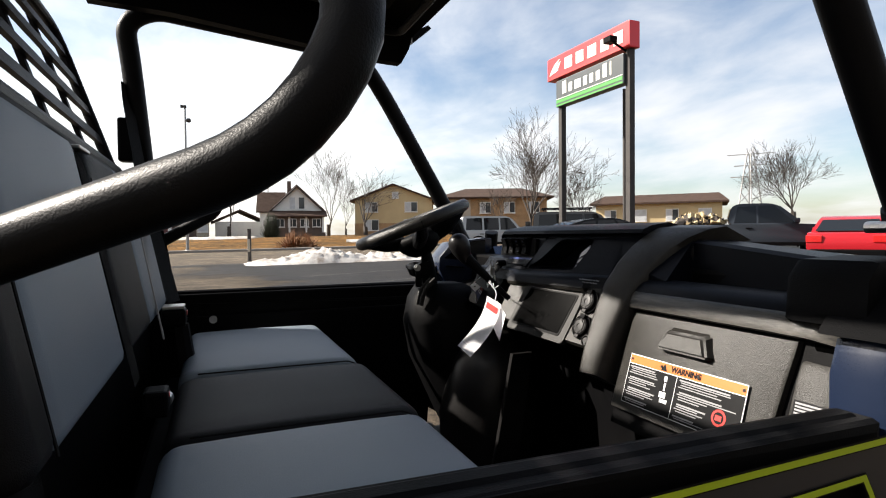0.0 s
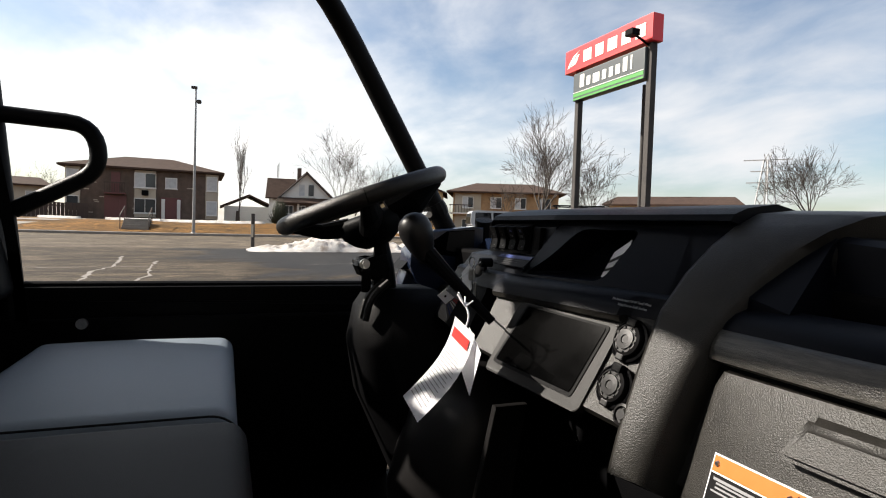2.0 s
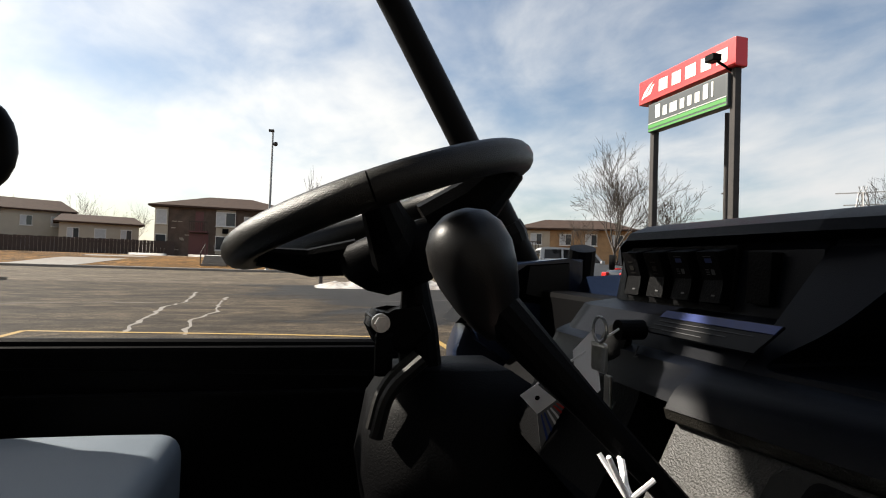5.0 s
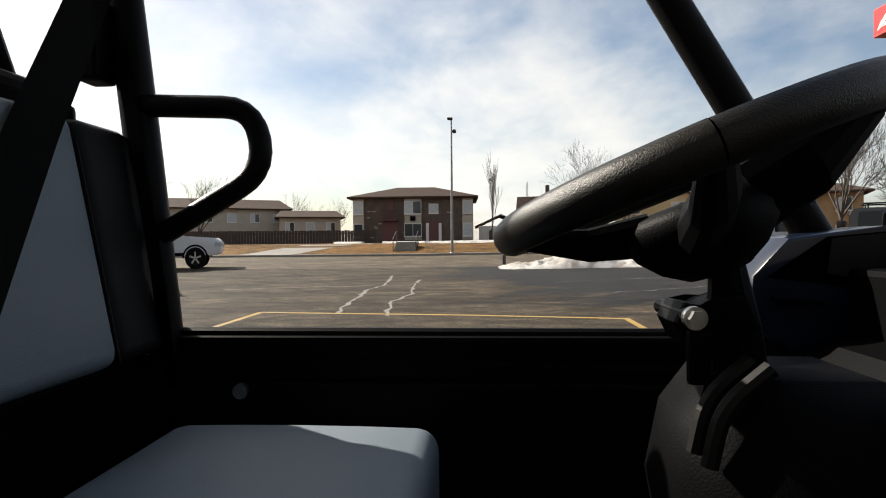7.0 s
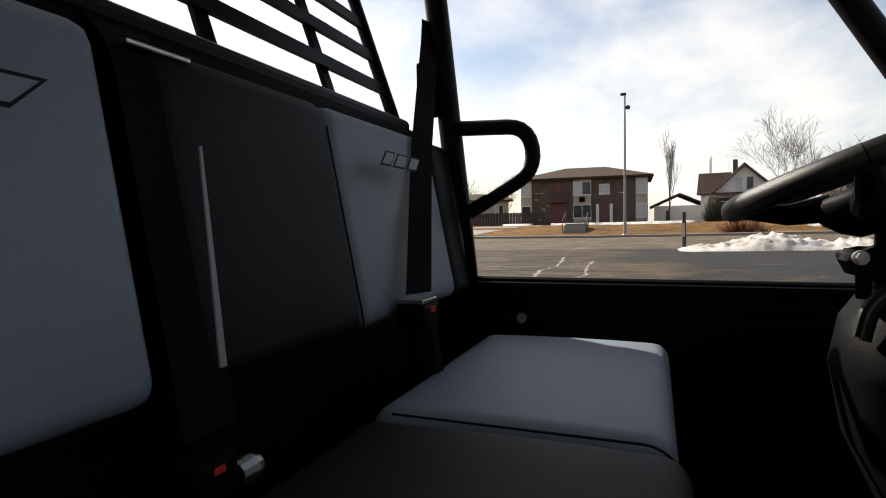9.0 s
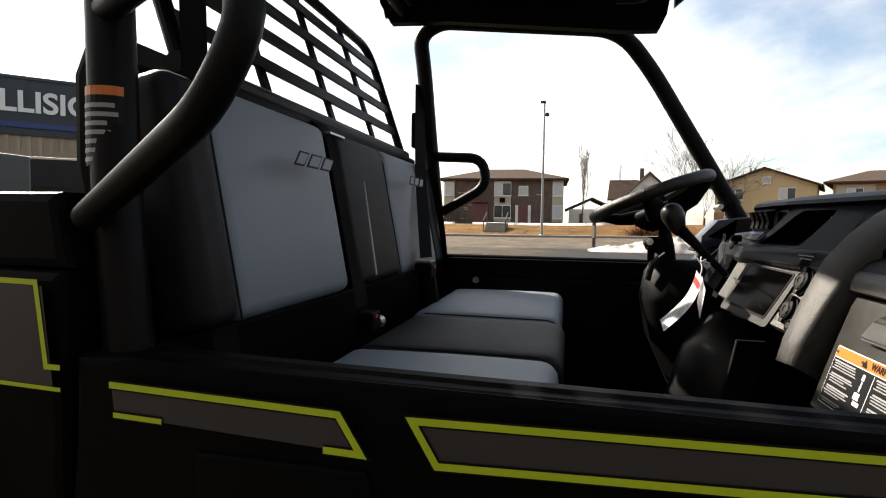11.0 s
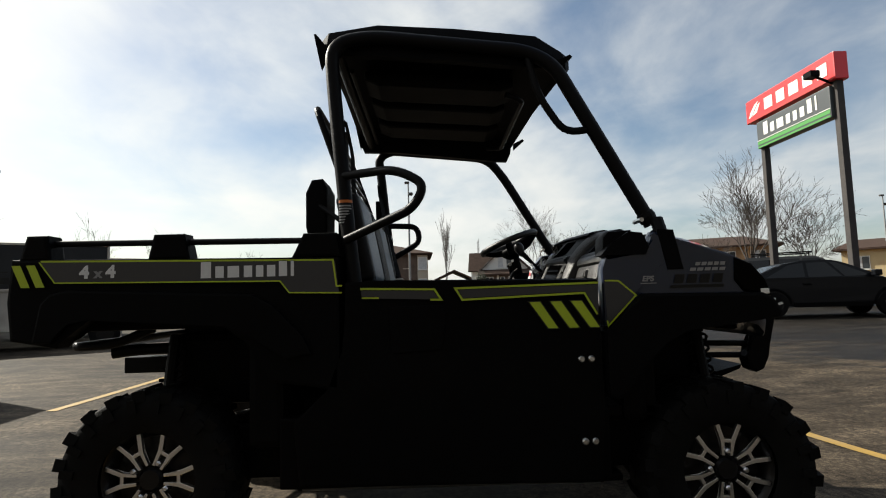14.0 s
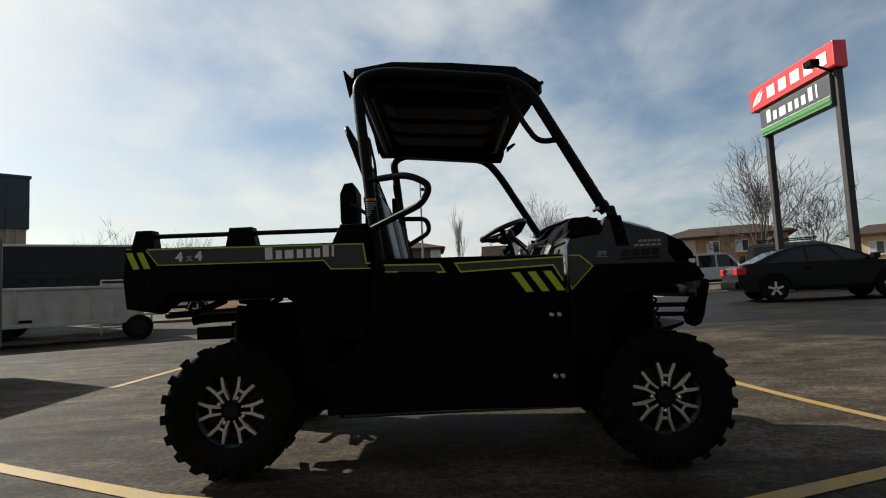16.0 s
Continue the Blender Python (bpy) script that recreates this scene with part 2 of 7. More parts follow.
def T(pts, r, radius=0.0, sides=12):
    return tube(bmesh.new(), smooth_path(pts, radius) if radius else pts, r, sides)


def loft(bm, sections, cap=True):
    """Skins rings of equal length."""
    rings = [[bm.verts.new(p) for p in s] for s in sections]
    n = len(rings[0])
    for a, b in zip(rings, rings[1:]):
        for k in range(n):
            bm.faces.new((a[k], a[(k + 1) % n], b[(k + 1) % n], b[k]))
    if cap:
        bm.faces.new(rings[0][::-1]); bm.faces.new(rings[-1])
    return bm


def rod(p, q, r, sides=10):
    return tube(bmesh.new(), [p, q], r, sides)


def lathe(bm, prof, axis_pt, axis="y", sides=32, closed=True):
    """Turns a profile of (radius, offset along the axis) round an axis through axis_pt."""
    rings = []
    for rad, off in prof:
        ring = []
        for k in range(sides):
            a = 2 * math.pi * k / sides
            c, s = rad * math.cos(a), rad * math.sin(a)
            d = {"y": (c, off, s), "x": (off, c, s), "z": (c, s, off)}[axis]
            ring.append(bm.verts.new(Vector(axis_pt) + Vector(d)))
        rings.append(ring)
    for a, b in zip(rings, rings[1:]):
        for k in range(sides):
            bm.faces.new((a[k], a[(k + 1) % sides], b[(k + 1) % sides], b[k]))
    if closed:
        bm.faces.new(rings[0][::-1]); bm.faces.new(rings[-1])
    return bm


def quad(bm, a, b, c, d, thick=0.0):
    vs = [bm.verts.new(p) for p in (a, b, c, d)]
    f = bm.faces.new(vs)
    if thick:
        n = f.normal if f.normal.length else None
        f.normal_update()
        r = bmesh.ops.extrude_face_region(bm, geom=[f])
        bmesh.ops.translate(bm, verts=[g for g in r["geom"] if isinstance(g, bmesh.types.BMVert)], vec=f.normal * thick)
    return bm


def text_mesh(body, size, mat_, m, mat, parent, name="lettering", depth=0.001, bold=0.0, label="", shear=0.0):
    cu = bpy.data.curves.new(name, "FONT")
    cu.body, cu.size, cu.extrude, cu.align_x, cu.align_y, cu.offset, cu.shear = body, size, depth, "CENTER", "CENTER", bold, shear
    tmp = bpy.data.objects.new(name, cu)
    me = bpy.data.meshes.new_from_object(tmp)
    bpy.data.objects.remove(tmp)
    bpy.data.curves.remove(cu)
    me.materials.clear()
    me.materials.append(mat)
    me.transform(m)
    ob = new(name, me)
    if parent:
        ob.parent = parent
    if label:
        ob["label"] = label
    return ob

# ---- ground ----
def ground_height(x, y):
    t = min(max(y / 12, 0), 1)
    t = t * t * (3 - 2 * t)
    h = 0.009 * min(max(y - 1, 0), 34) + 0.010 * min(max(x + 3, 0), 50) * t
    h -= 0.032 * min(max(x, 0), 3) * (1 - t)
    lawn = min(max((y - 36.0) / 8, 0), 1)
    return h + 0.80 * lawn * lawn * (3 - 2 * lawn)


def ground_material(name, base, second, wet, scale, rough, bump=0.5):
    m = material(name, base, rough, vary=0.30, scale=scale, fine=55, bump=bump, bump_scale=160, spec=0.10)
    nt = m.node_tree
    n, l = nt.nodes, nt.links
    b = n["Principled BSDF"]
    src = b.inputs["Base Color"].links[0].from_socket
    tc = n.new("ShaderNodeTexCoord")
    mp = n.new("ShaderNodeMapping")
    mp.inputs["Scale"].default_value = (0.2, 0.42, 1)
    l.new(tc.outputs["Object"], mp.inputs[0])
    p = n.new("ShaderNodeTexNoise")
    p.inputs["Scale"].default_value, p.inputs["Detail"].default_value, p.inputs["Roughness"].default_value, p.inputs["Distortion"].default_value = 1.0, 8.0, 0.62, 1.2
    l.new(mp.outputs[0], p.inputs["Vector"])
    r = n.new("ShaderNodeMapRange")
    r.inputs["From Min"].default_value, r.inputs["From Max"].default_value = 0.44, 0.66
    l.new(p.outputs["Fac"], r.inputs["Value"])
    mx = n.new("ShaderNodeMix"); mx.data_type = "RGBA"
    mx.inputs[7].default_value = (*second, 1)
    l.new(r.outputs[0], mx.inputs[0]); l.new(src, mx.inputs[6])
    last = mx.outputs[2]
    if wet:
        # damp, darker asphalt with a shape of its own towards the street corner
        sp = n.new("ShaderNodeSeparateXYZ")
        l.new(tc.outputs["Object"], sp.inputs[0])
        a1 = n.new("ShaderNodeMath"); a1.operation = "MULTIPLY_ADD"; a1.inputs[1].default_value = 0.10; a1.inputs[2].default_value = -0.22
        l.new(sp.outputs["X"], a1.inputs[0])
        a2 = n.new("ShaderNodeMath"); a2.operation = "MULTIPLY_ADD"; a2.inputs[1].default_value = 0.045
        l.new(sp.outputs["Y"], a2.inputs[0]); l.new(a1.outputs[0], a2.inputs[2])
        a3 = n.new("ShaderNodeMath"); a3.operation = "MULTIPLY_ADD"; a3.inputs[1].default_value = 1.6
        l.new(p.outputs["Fac"], a3.inputs[0]); l.new(a2.outputs[0], a3.inputs[2])
        wr = n.new("ShaderNodeMapRange"); wr.interpolation_type = "SMOOTHSTEP"
        wr.inputs["From Min"].default_value, wr.inputs["From Max"].default_value, wr.inputs["To Max"].default_value = 1.20, 1.46, 0.85
        l.new(a3.outputs[0], wr.inputs["Value"])
        wm = n.new("ShaderNodeMix"); wm.data_type = "RGBA"
        wm.inputs[7].default_value = (*wet, 1)
        l.new(wr.outputs[0], wm.inputs[0]); l.new(last, wm.inputs[6])
        last = wm.outputs[2]
        old = b.inputs["Roughness"].links[0].from_socket
        rm = n.new("ShaderNodeMix"); rm.data_type = "FLOAT"; rm.inputs[3].default_value = 0.52
        l.new(wr.outputs[0], rm.inputs[0]); l.new(old, rm.inputs[2]); l.new(rm.outputs[0], b.inputs["Roughness"])
    # aggregate grain and scuffs
    for sc, lo, hi, stretch in ((26.0, 0.52, 1.50, 1.0), (120.0, 0.50, 1.55, 1.0), (1.3, 0.58, 1.32, 0.40), (5.0, 0.70, 1.26, 0.6)):
        g = n.new("ShaderNodeTexNoise")
        g.inputs["Scale"].default_value, g.inputs["Detail"].default_value, g.inputs["Roughness"].default_value = sc, 3.0, 0.6
        g.inputs["Distortion"].default_value = 1.6 if sc < 5 else 0.0
        gm = n.new("ShaderNodeMapping")
        gm.inputs["Scale"].default_value = (stretch, 1, 1)
        gm.inputs["Rotation"].default_value = (0, 0, 0.35)
        l.new(tc.outputs["Object"], gm.inputs[0]); l.new(gm.outputs[0], g.inputs["Vector"])
        gr = n.new("ShaderNodeMapRange")
        gr.inputs["From Min"].default_value, gr.inputs["From Max"].default_value = 0.36, 0.64
        gr.inputs["To Min"].default_value, gr.inputs["To Max"].default_value = lo, hi
        l.new(g.outputs["Fac"], gr.inputs["Value"])
        sm = n.new("ShaderNodeVectorMath"); sm.operation = "SCALE"
        l.new(last, sm.inputs[0]); l.new(gr.outputs[0], sm.inputs["Scale"])
        last = sm.outputs[0]
    l.new(last, b.inputs["Base Color"])
    return m


M["asphalt"] = ground_material("lot_asphalt", (0.056, 0.0440, 0.0310), (0.027, 0.0220, 0.0165), (0.0100, 0.0092, 0.0085), 0.8, 0.8)
M["road"] = ground_material("road_asphalt", (0.098, 0.079, 0.057), (0.072, 0.059, 0.045), None, 0.6, 0.8)
M["lawn"] = ground_material("dormant_lawn", (0.135, 0.068, 0.018), (0.078, 0.046, 0.017), None, 3.0, 0.95, 0.8)
M["concrete"] = material("concrete", (0.19, 0.173, 0.152), 0.8, vary=0.12, scale=2, fine=60, bump=0.3)
M["yellow"] = material("worn_yellow_paint", (0.32, 0.20, 0.040), 0.7, vary=0.15, scale=6, fine=60, dirt=(0.20, 0.17, 0.12), dirt_amount=0.7)
M["salt"] = material("salted_crack_filler", (0.18, 0.166, 0.148), 0.9, vary=0.2, scale=8, fine=60)
M["snow"] = material("old_snow", (0.42, 0.405, 0.385), 0.85, vary=0.14, scale=3, fine=25, bump=0.9, bump_scale=14, dirt=(0.16, 0.12, 0.085), dirt_amount=1.0)


def steps(a, b, n):
    return [a + (b - a) * k / n for k in range(n)]


def ground():
    xs = [-1500, -600, -200, -80] + steps(-40, 60, 100) + [60, 90, 200, 600, 1500]
    ys = [-1500, -400, -100, -30] + steps(-12, 22, 34) + steps(22, 35.4, 10) + [35.4, 36.0] + steps(37, 46, 9) + [46, 60, 90, 140, 300, 800, 2500]
    verts = [(x, y, ground_height(x, y)) for y in ys for x in xs]
    nx = len(xs)
    faces, mats = [], []
    for j in range(len(ys) - 1):
        for i in range(nx - 1):
            faces.append((j * nx + i, j * nx + i + 1, (j + 1) * nx + i + 1, (j + 1) * nx + i))
            y = (ys[j] + ys[j + 1]) / 2
            mats.append(0 if y < 22 else 1 if y < 35.4 else 2)
    me = bpy.data.meshes.new("ground")
    me.from_pydata(verts, [], faces)
    for m in ("asphalt", "road", "lawn"):
        me.materials.append(M[m])
    me.polygons.foreach_set("material_index", mats)
    for p in me.polygons:
        p.use_smooth = True
    tagged(new("ground", me), "worn grey-brown asphalt lot, street and dormant lawns", "ground", kind="structure")


def ribbon(name, pts, width, mat, label, category="marking", lift=0.005, jitter=0.0, seed=1):
    rng = random.Random(seed)
    fine = []
    for a, b in zip(pts, pts[1:]):
        n = max(1, int(math.hypot(b[0] - a[0], b[1] - a[1]) / 0.25))
        for k in range(n):
            s = k / n
            fine.append((a[0] + (b[0] - a[0]) * s + rng.uniform(-jitter, jitter), a[1] + (b[1] - a[1]) * s + rng.uniform(-jitter, jitter)))
    fine.append(pts[-1])
    bm = bmesh.new()
    prev = None
    for i, p in enumerate(fine):
        q0, q1 = fine[max(i - 1, 0)], fine[min(i + 1, len(fine) - 1)]
        d = Vector((q1[0] - q0[0], q1[1] - q0[1])).normalized()
        w = width / 2 * (1 + (rng.uniform(-0.6, 0.6) if jitter else 0))
        v = [bm.verts.new((x, y, ground_height(x, y) + lift)) for x, y in ((p[0] - d.y * w, p[1] + d.x * w), (p[0] + d.y * w, p[1] - d.x * w))]
        if prev:
            bm.faces.new((prev[0], prev[1], v[1], v[0]))
        prev = v
    return tagged(part(name, bm, mat), label, category, kind="structure")


ground()
ribbon("stall_line", [(-3.45, 9.0), (2.4, 8.1)], 0.10, M["yellow"], "faded yellow parking stall line on asphalt")
ribbon("stall_line", [(2.36, 8.12), (2.53, 3.0), (2.62, 1.72), (2.76, 0.85), (2.88, 0.20), (3.02, -0.45)], 0.10, M["yellow"], "faded yellow parking stall line on asphalt")
ribbon("stall_line", [(-3.45, 9.0), (-3.66, 3.3), (-3.70, 2.6)], 0.10, M["yellow"], "faded yellow parking stall line on asphalt")
ribbon("kerb_arc_line", [(-3.6, 0.25), (-2.58, -0.32), (-1.38, -0.93), (-0.2, -1.32), (1.15, -1.24), (2.10, -0.83), (2.75, -0.50)], 0.10, M["yellow"], "curved yellow line painted on asphalt")
ribbon("crack", [(-2.06, 8.7), (-2.28, 10.2), (-2.30, 11.5), (-2.45, 12.6), (-2.24, 14.1), (-2.6, 17.5)], 0.07, M["salt"], "pale salt-filled crack in the asphalt", "crack", 0.004, 0.05, 3)
ribbon("crack", [(-1.19, 8.5), (-1.35, 9.4), (-1.44, 10.4), (-1.25, 11.8), (-1.45, 13.4), (-1.47, 15.6)], 0.06, M["salt"], "pale salt-filled crack in the asphalt", "crack", 0.004, 0.05, 4)
for k, (a, b) in enumerate((((3.0, 11.5), (7.5, 13.0)), ((2.0, 14.2), (6.5, 15.0)), ((-6, 13.0), (-1.5, 14.0)))):
    ribbon("crack", [a, ((a[0] + b[0]) / 2, (a[1] + b[1]) / 2 + 0.3), b], 0.04, M["salt"], "thin pale crack in the asphalt", "crack", 0.004, 0.12, 9 + k)


def kerb(name, y, x0, x1):
    bm = bmesh.new()
    secs = []
    for k in range(25):
        x = x0 + (x1 - x0) * k / 24
        z = ground_height(x, y - 0.2)
        secs.append([(x, y - 0.10, z - 0.05), (x, y - 0.08, z + 0.12), (x, y - 0.05, z + 0.15), (x, y + 0.15, z + 0.16), (x, y + 0.15, z - 0.05)])
    loft(bm, secs)
    tagged(part(name, bm, M["concrete"]), "weathered concrete street kerb", "kerb", kind="structure")


kerb("kerb", 35.6, -80, 60)


def added_wall():
    """An unseen wall, added behind the lot to close the place and block sky light."""
    M["addedwall"] = material("grey_block_wall", (0.13, 0.125, 0.12), 0.85, vary=0.12, scale=1.2, fine=20, bump=0.3, bump_scale=30)
    w = part("wall_south", B(-26, 26, -8.4, -7.9, -0.2, 7.8, 0.02), M["addedwall"])
    part("wall_cap", B(-26.1, 26.1, -8.5, -7.8, 7.8, 8.0, 0.02), M["concrete"], w)
    tagged(w, "plain grey block wall, unseen, added behind the lot", "wall", kind="structure")


added_wall()

# ---- the utility vehicle ----
UTV = thing("utility_vehicle", "black side-by-side utility vehicle with lime stripes, cargo bed and open cab", "utility vehicle")


def both_sides(make):
    for s in (-1, 1):
        make(s)


def cargo_bed():
    bed = part("cargo_bed", B(-1.49, -0.37, -0.70, 0.70, 0.90, 0.95, 0.01), M["plastic"], UTV, "black moulded cargo bed")

    def side(s):
        o, i = s * 0.80, s * 0.70
        pts = [(-1.515, 1.178), (-1.528, 1.02), (-1.512, 0.875), (-1.36, 0.845), (-1.335, 0.885), (-1.25, 0.955), (-0.82, 0.955), (-0.70, 0.86), (-0.62, 0.70), (-0.365, 0.66), (-0.365, 1.158)]
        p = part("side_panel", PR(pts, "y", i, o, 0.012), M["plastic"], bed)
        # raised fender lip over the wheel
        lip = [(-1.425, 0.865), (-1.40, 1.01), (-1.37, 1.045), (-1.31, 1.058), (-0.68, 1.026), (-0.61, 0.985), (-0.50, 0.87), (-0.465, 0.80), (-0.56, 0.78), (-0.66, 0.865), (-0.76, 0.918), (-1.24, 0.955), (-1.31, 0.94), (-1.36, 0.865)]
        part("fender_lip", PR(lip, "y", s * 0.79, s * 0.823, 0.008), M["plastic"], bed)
        for a in ([(-1.495, 1.17), (-1.47, 1.268), (-1.40, 1.268), (-1.385, 1.17)], [(-1.05, 1.165), (-1.03, 1.262), (-0.925, 1.262), (-0.905, 1.165)], [(-0.545, 1.16), (-0.50, 1.252), (-0.375, 1.252), (-0.36, 1.16)]):
            part("stake_pocket", PR(a, "y", s * 0.70, s * 0.795, 0.012), M["plastic"], bed)
        part("bed_rail", T([(-1.44, s * 0.745, 1.24), (-0.45, s * 0.745, 1.228)], 0.012), M["tube"], bed)
        if s < 0:
            bed_decals(p)
    both_sides(side)
    part("tailgate", B(-1.515, -1.46, -0.70, 0.70, 0.90, 1.17, 0.012), M["plastic"], bed)
    part("front_wall", B(-0.42, -0.37, -0.70, 0.70, 0.90, 1.19, 0.01), M["plastic"], bed)
    part("hitch_receiver", B(-1.50, -1.20, -0.05, 0.05, 0.66, 0.74, 0.008), M["tube"], bed)
    part("rear_bumper_bar", T([(-1.15, -0.52, 0.90), (-1.30, -0.52, 0.835), (-1.46, -0.52, 0.83), (-1.46, 0.52, 0.83), (-1.30, 0.52, 0.835), (-1.15, 0.52, 0.90)], 0.019, 0.05), M["tube"], bed, "black rear bumper bar")
    part("exhaust_tip", T([(-1.1, -0.3, 0.80), (-1.30, -0.36, 0.80), (-1.38, -0.38, 0.79)], 0.026, 0.06), M["tube"], bed)


def strip(bm, pts, width, y, thick=0.0015):
    """A flat band along a polyline in the xz plane."""
    pts = [Vector((p[0], p[1])) for p in pts]
    lo, hi = [], []
    for i, p in enumerate(pts):
        d1 = (pts[i] - pts[i - 1]).normalized() if i else (pts[1] - pts[0]).normalized()
        d2 = (pts[i + 1] - pts[i]).normalized() if i < len(pts) - 1 else d1
        d = (d1 + d2).normalized()
        nrm = Vector((-d.y, d.x))
        w = width / 2 / max(0.4, nrm.dot(Vector((-d1.y, d1.x))))
        lo.append(p - nrm * w); hi.append(p + nrm * w)
    for i in range(len(pts) - 1):
        vs = [bm.verts.new((q.x, y, q.y)) for q in (lo[i], lo[i + 1], hi[i + 1], hi[i])]
        bm.faces.new(vs)
    return bm


def flat(pts, y):
    bm = bmesh.new()
    bm.faces.new([bm.verts.new((p[0], y, p[1])) for p in pts])
    return bm


def bed_decals(p):
    Y = -0.8125
    part("grey_decal", flat([(-1.405, 1.165), (-0.377, 1.142), (-0.363, 1.02), (-0.553, 1.03), (-0.585, 1.075), (-1.36, 1.09)], Y), M["greydecal"], p)
    bm = bmesh.new()
    strip(bm, [(-1.405, 1.168), (-0.385, 1.146), (-0.372, 1.048), (-0.352, 1.048)], 0.0065, Y - 0.001)
    strip(bm, [(-1.41, 1.165), (-1.355, 1.087), (-0.582, 1.072), (-0.548, 1.028), (-0.352, 1.022)], 0.005, Y - 0.001)
    part("lime_outline", bm, M["lime"], p)
    for x in (-1.505, -1.455):
        part("lime_slash", flat([(x, 1.155), (x + 0.03, 1.155), (x + 0.065, 1.072), (x + 0.035, 1.072)], Y), M["lime"], p)
    text_mesh("4", 0.062, None, pose(-1.255, Y - 0.001, 1.122, 90), M["whitedecal"], p, "numeral", 0.0004, 0.003)
    text_mesh("x", 0.05, None, pose(-1.208, Y - 0.001, 1.118, 90), M["greytext"], p, "letter", 0.0004, 0.002)
    text_mesh("4", 0.062, None, pose(-1.165, Y - 0.001, 1.122, 90), M["whitedecal"], p, "numeral", 0.0004, 0.003)
    # maker's wordmark as plain bars
    x = -0.856
    for w, h in ((0.044, 0.060), (0.036, 0.043), (0.050, 0.043), (0.036, 0.043), (0.032, 0.043), (0.036, 0.043), (0.038, 0.060), (0.015, 0.060)):
        part("wordmark_bar", flat([(x, 1.090), (x + 0.80 * w, 1.090), (x + 0.80 * w, 1.090 + h), (x, 1.090 + h)], Y - 0.001), M["whitedecal"], p)
        x += w + 0.006


def doors():
    def door(s):
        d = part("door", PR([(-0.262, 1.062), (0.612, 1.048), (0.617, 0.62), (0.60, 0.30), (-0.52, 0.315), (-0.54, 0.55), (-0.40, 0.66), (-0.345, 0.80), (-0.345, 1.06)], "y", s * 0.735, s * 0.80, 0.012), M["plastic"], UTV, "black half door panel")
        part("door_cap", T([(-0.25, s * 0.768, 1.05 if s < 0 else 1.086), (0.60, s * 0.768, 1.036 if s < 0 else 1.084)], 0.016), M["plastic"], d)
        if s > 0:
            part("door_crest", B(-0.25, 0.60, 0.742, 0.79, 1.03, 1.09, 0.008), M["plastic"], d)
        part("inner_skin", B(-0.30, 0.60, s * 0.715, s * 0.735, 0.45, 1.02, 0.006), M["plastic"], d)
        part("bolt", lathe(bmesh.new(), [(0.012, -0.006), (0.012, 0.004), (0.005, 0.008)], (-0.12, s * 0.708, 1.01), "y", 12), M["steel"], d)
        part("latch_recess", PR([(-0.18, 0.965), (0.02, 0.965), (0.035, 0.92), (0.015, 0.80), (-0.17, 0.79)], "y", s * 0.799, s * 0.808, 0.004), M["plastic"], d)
        if s < 0:
            door_decals(d)
        for z in (0.75, 0.45):
            for x in (0.535, 0.572):
                part("hinge_bolt", lathe(bmesh.new(), [(0.013, s * 0.80), (0.013, s * 0.806), (0.009, s * 0.811)], (x, 0, z), "y", 12), M["steel"], d)
    both_sides(door)


def door_decals(d):
    Y = -0.8125
    part("grey_decal", flat([(0.070, 1.030), (0.608, 1.034), (0.604, 0.912), (0.556, 0.995), (0.098, 0.982)], Y), M["greydecal"], d)
    part("grey_decal", flat([(-0.283, 1.036), (-0.008, 1.026), (0.018, 0.986), (-0.279, 0.999)], Y), M["greydecal"], d)

    def outline(pts, w):
        rim, core = bmesh.new(), bmesh.new()
        strip(rim, pts, w + 0.004, Y - 0.001)
        strip(core, pts, w, Y - 0.002)
        part("outline_edge", rim, M["blacklabel"], d)
        part("lime_outline", core, M["lime"], d)
    outline([(-0.284, 1.034), (-0.008, 1.025), (0.017, 0.986), (-0.024, 0.987)], 0.0075)
    outline([(-0.279, 1.000), (-0.216, 0.998)], 0.006)
    outline([(0.608, 1.033), (0.070, 1.026), (0.096, 0.983), (0.554, 0.996), (0.600, 0.915)], 0.0075)
    for x in (0.346, 0.425, 0.502):
        q = [(x, 0.967), (x + 0.040, 0.967), (x + 0.104, 0.868), (x + 0.068, 0.868)]
        part("slash_edge", flat([(q[0][0] - 0.007, 0.970), (q[1][0] + 0.003, 0.970), (q[2][0] + 0.007, 0.865), (q[3][0] - 0.003, 0.865)], Y), M["greydecal"], d)
        part("slash_gap", flat([(q[0][0] - 0.005, 0.9685), (q[1][0] + 0.002, 0.9685), (q[2][0] + 0.005, 0.8665), (q[3][0] - 0.002, 0.8665)], Y - 0.001), M["blacklabel"], d)
        part("lime_slash", flat(q, Y - 0.002), M["lime"], d, "lime green diagonal slash")


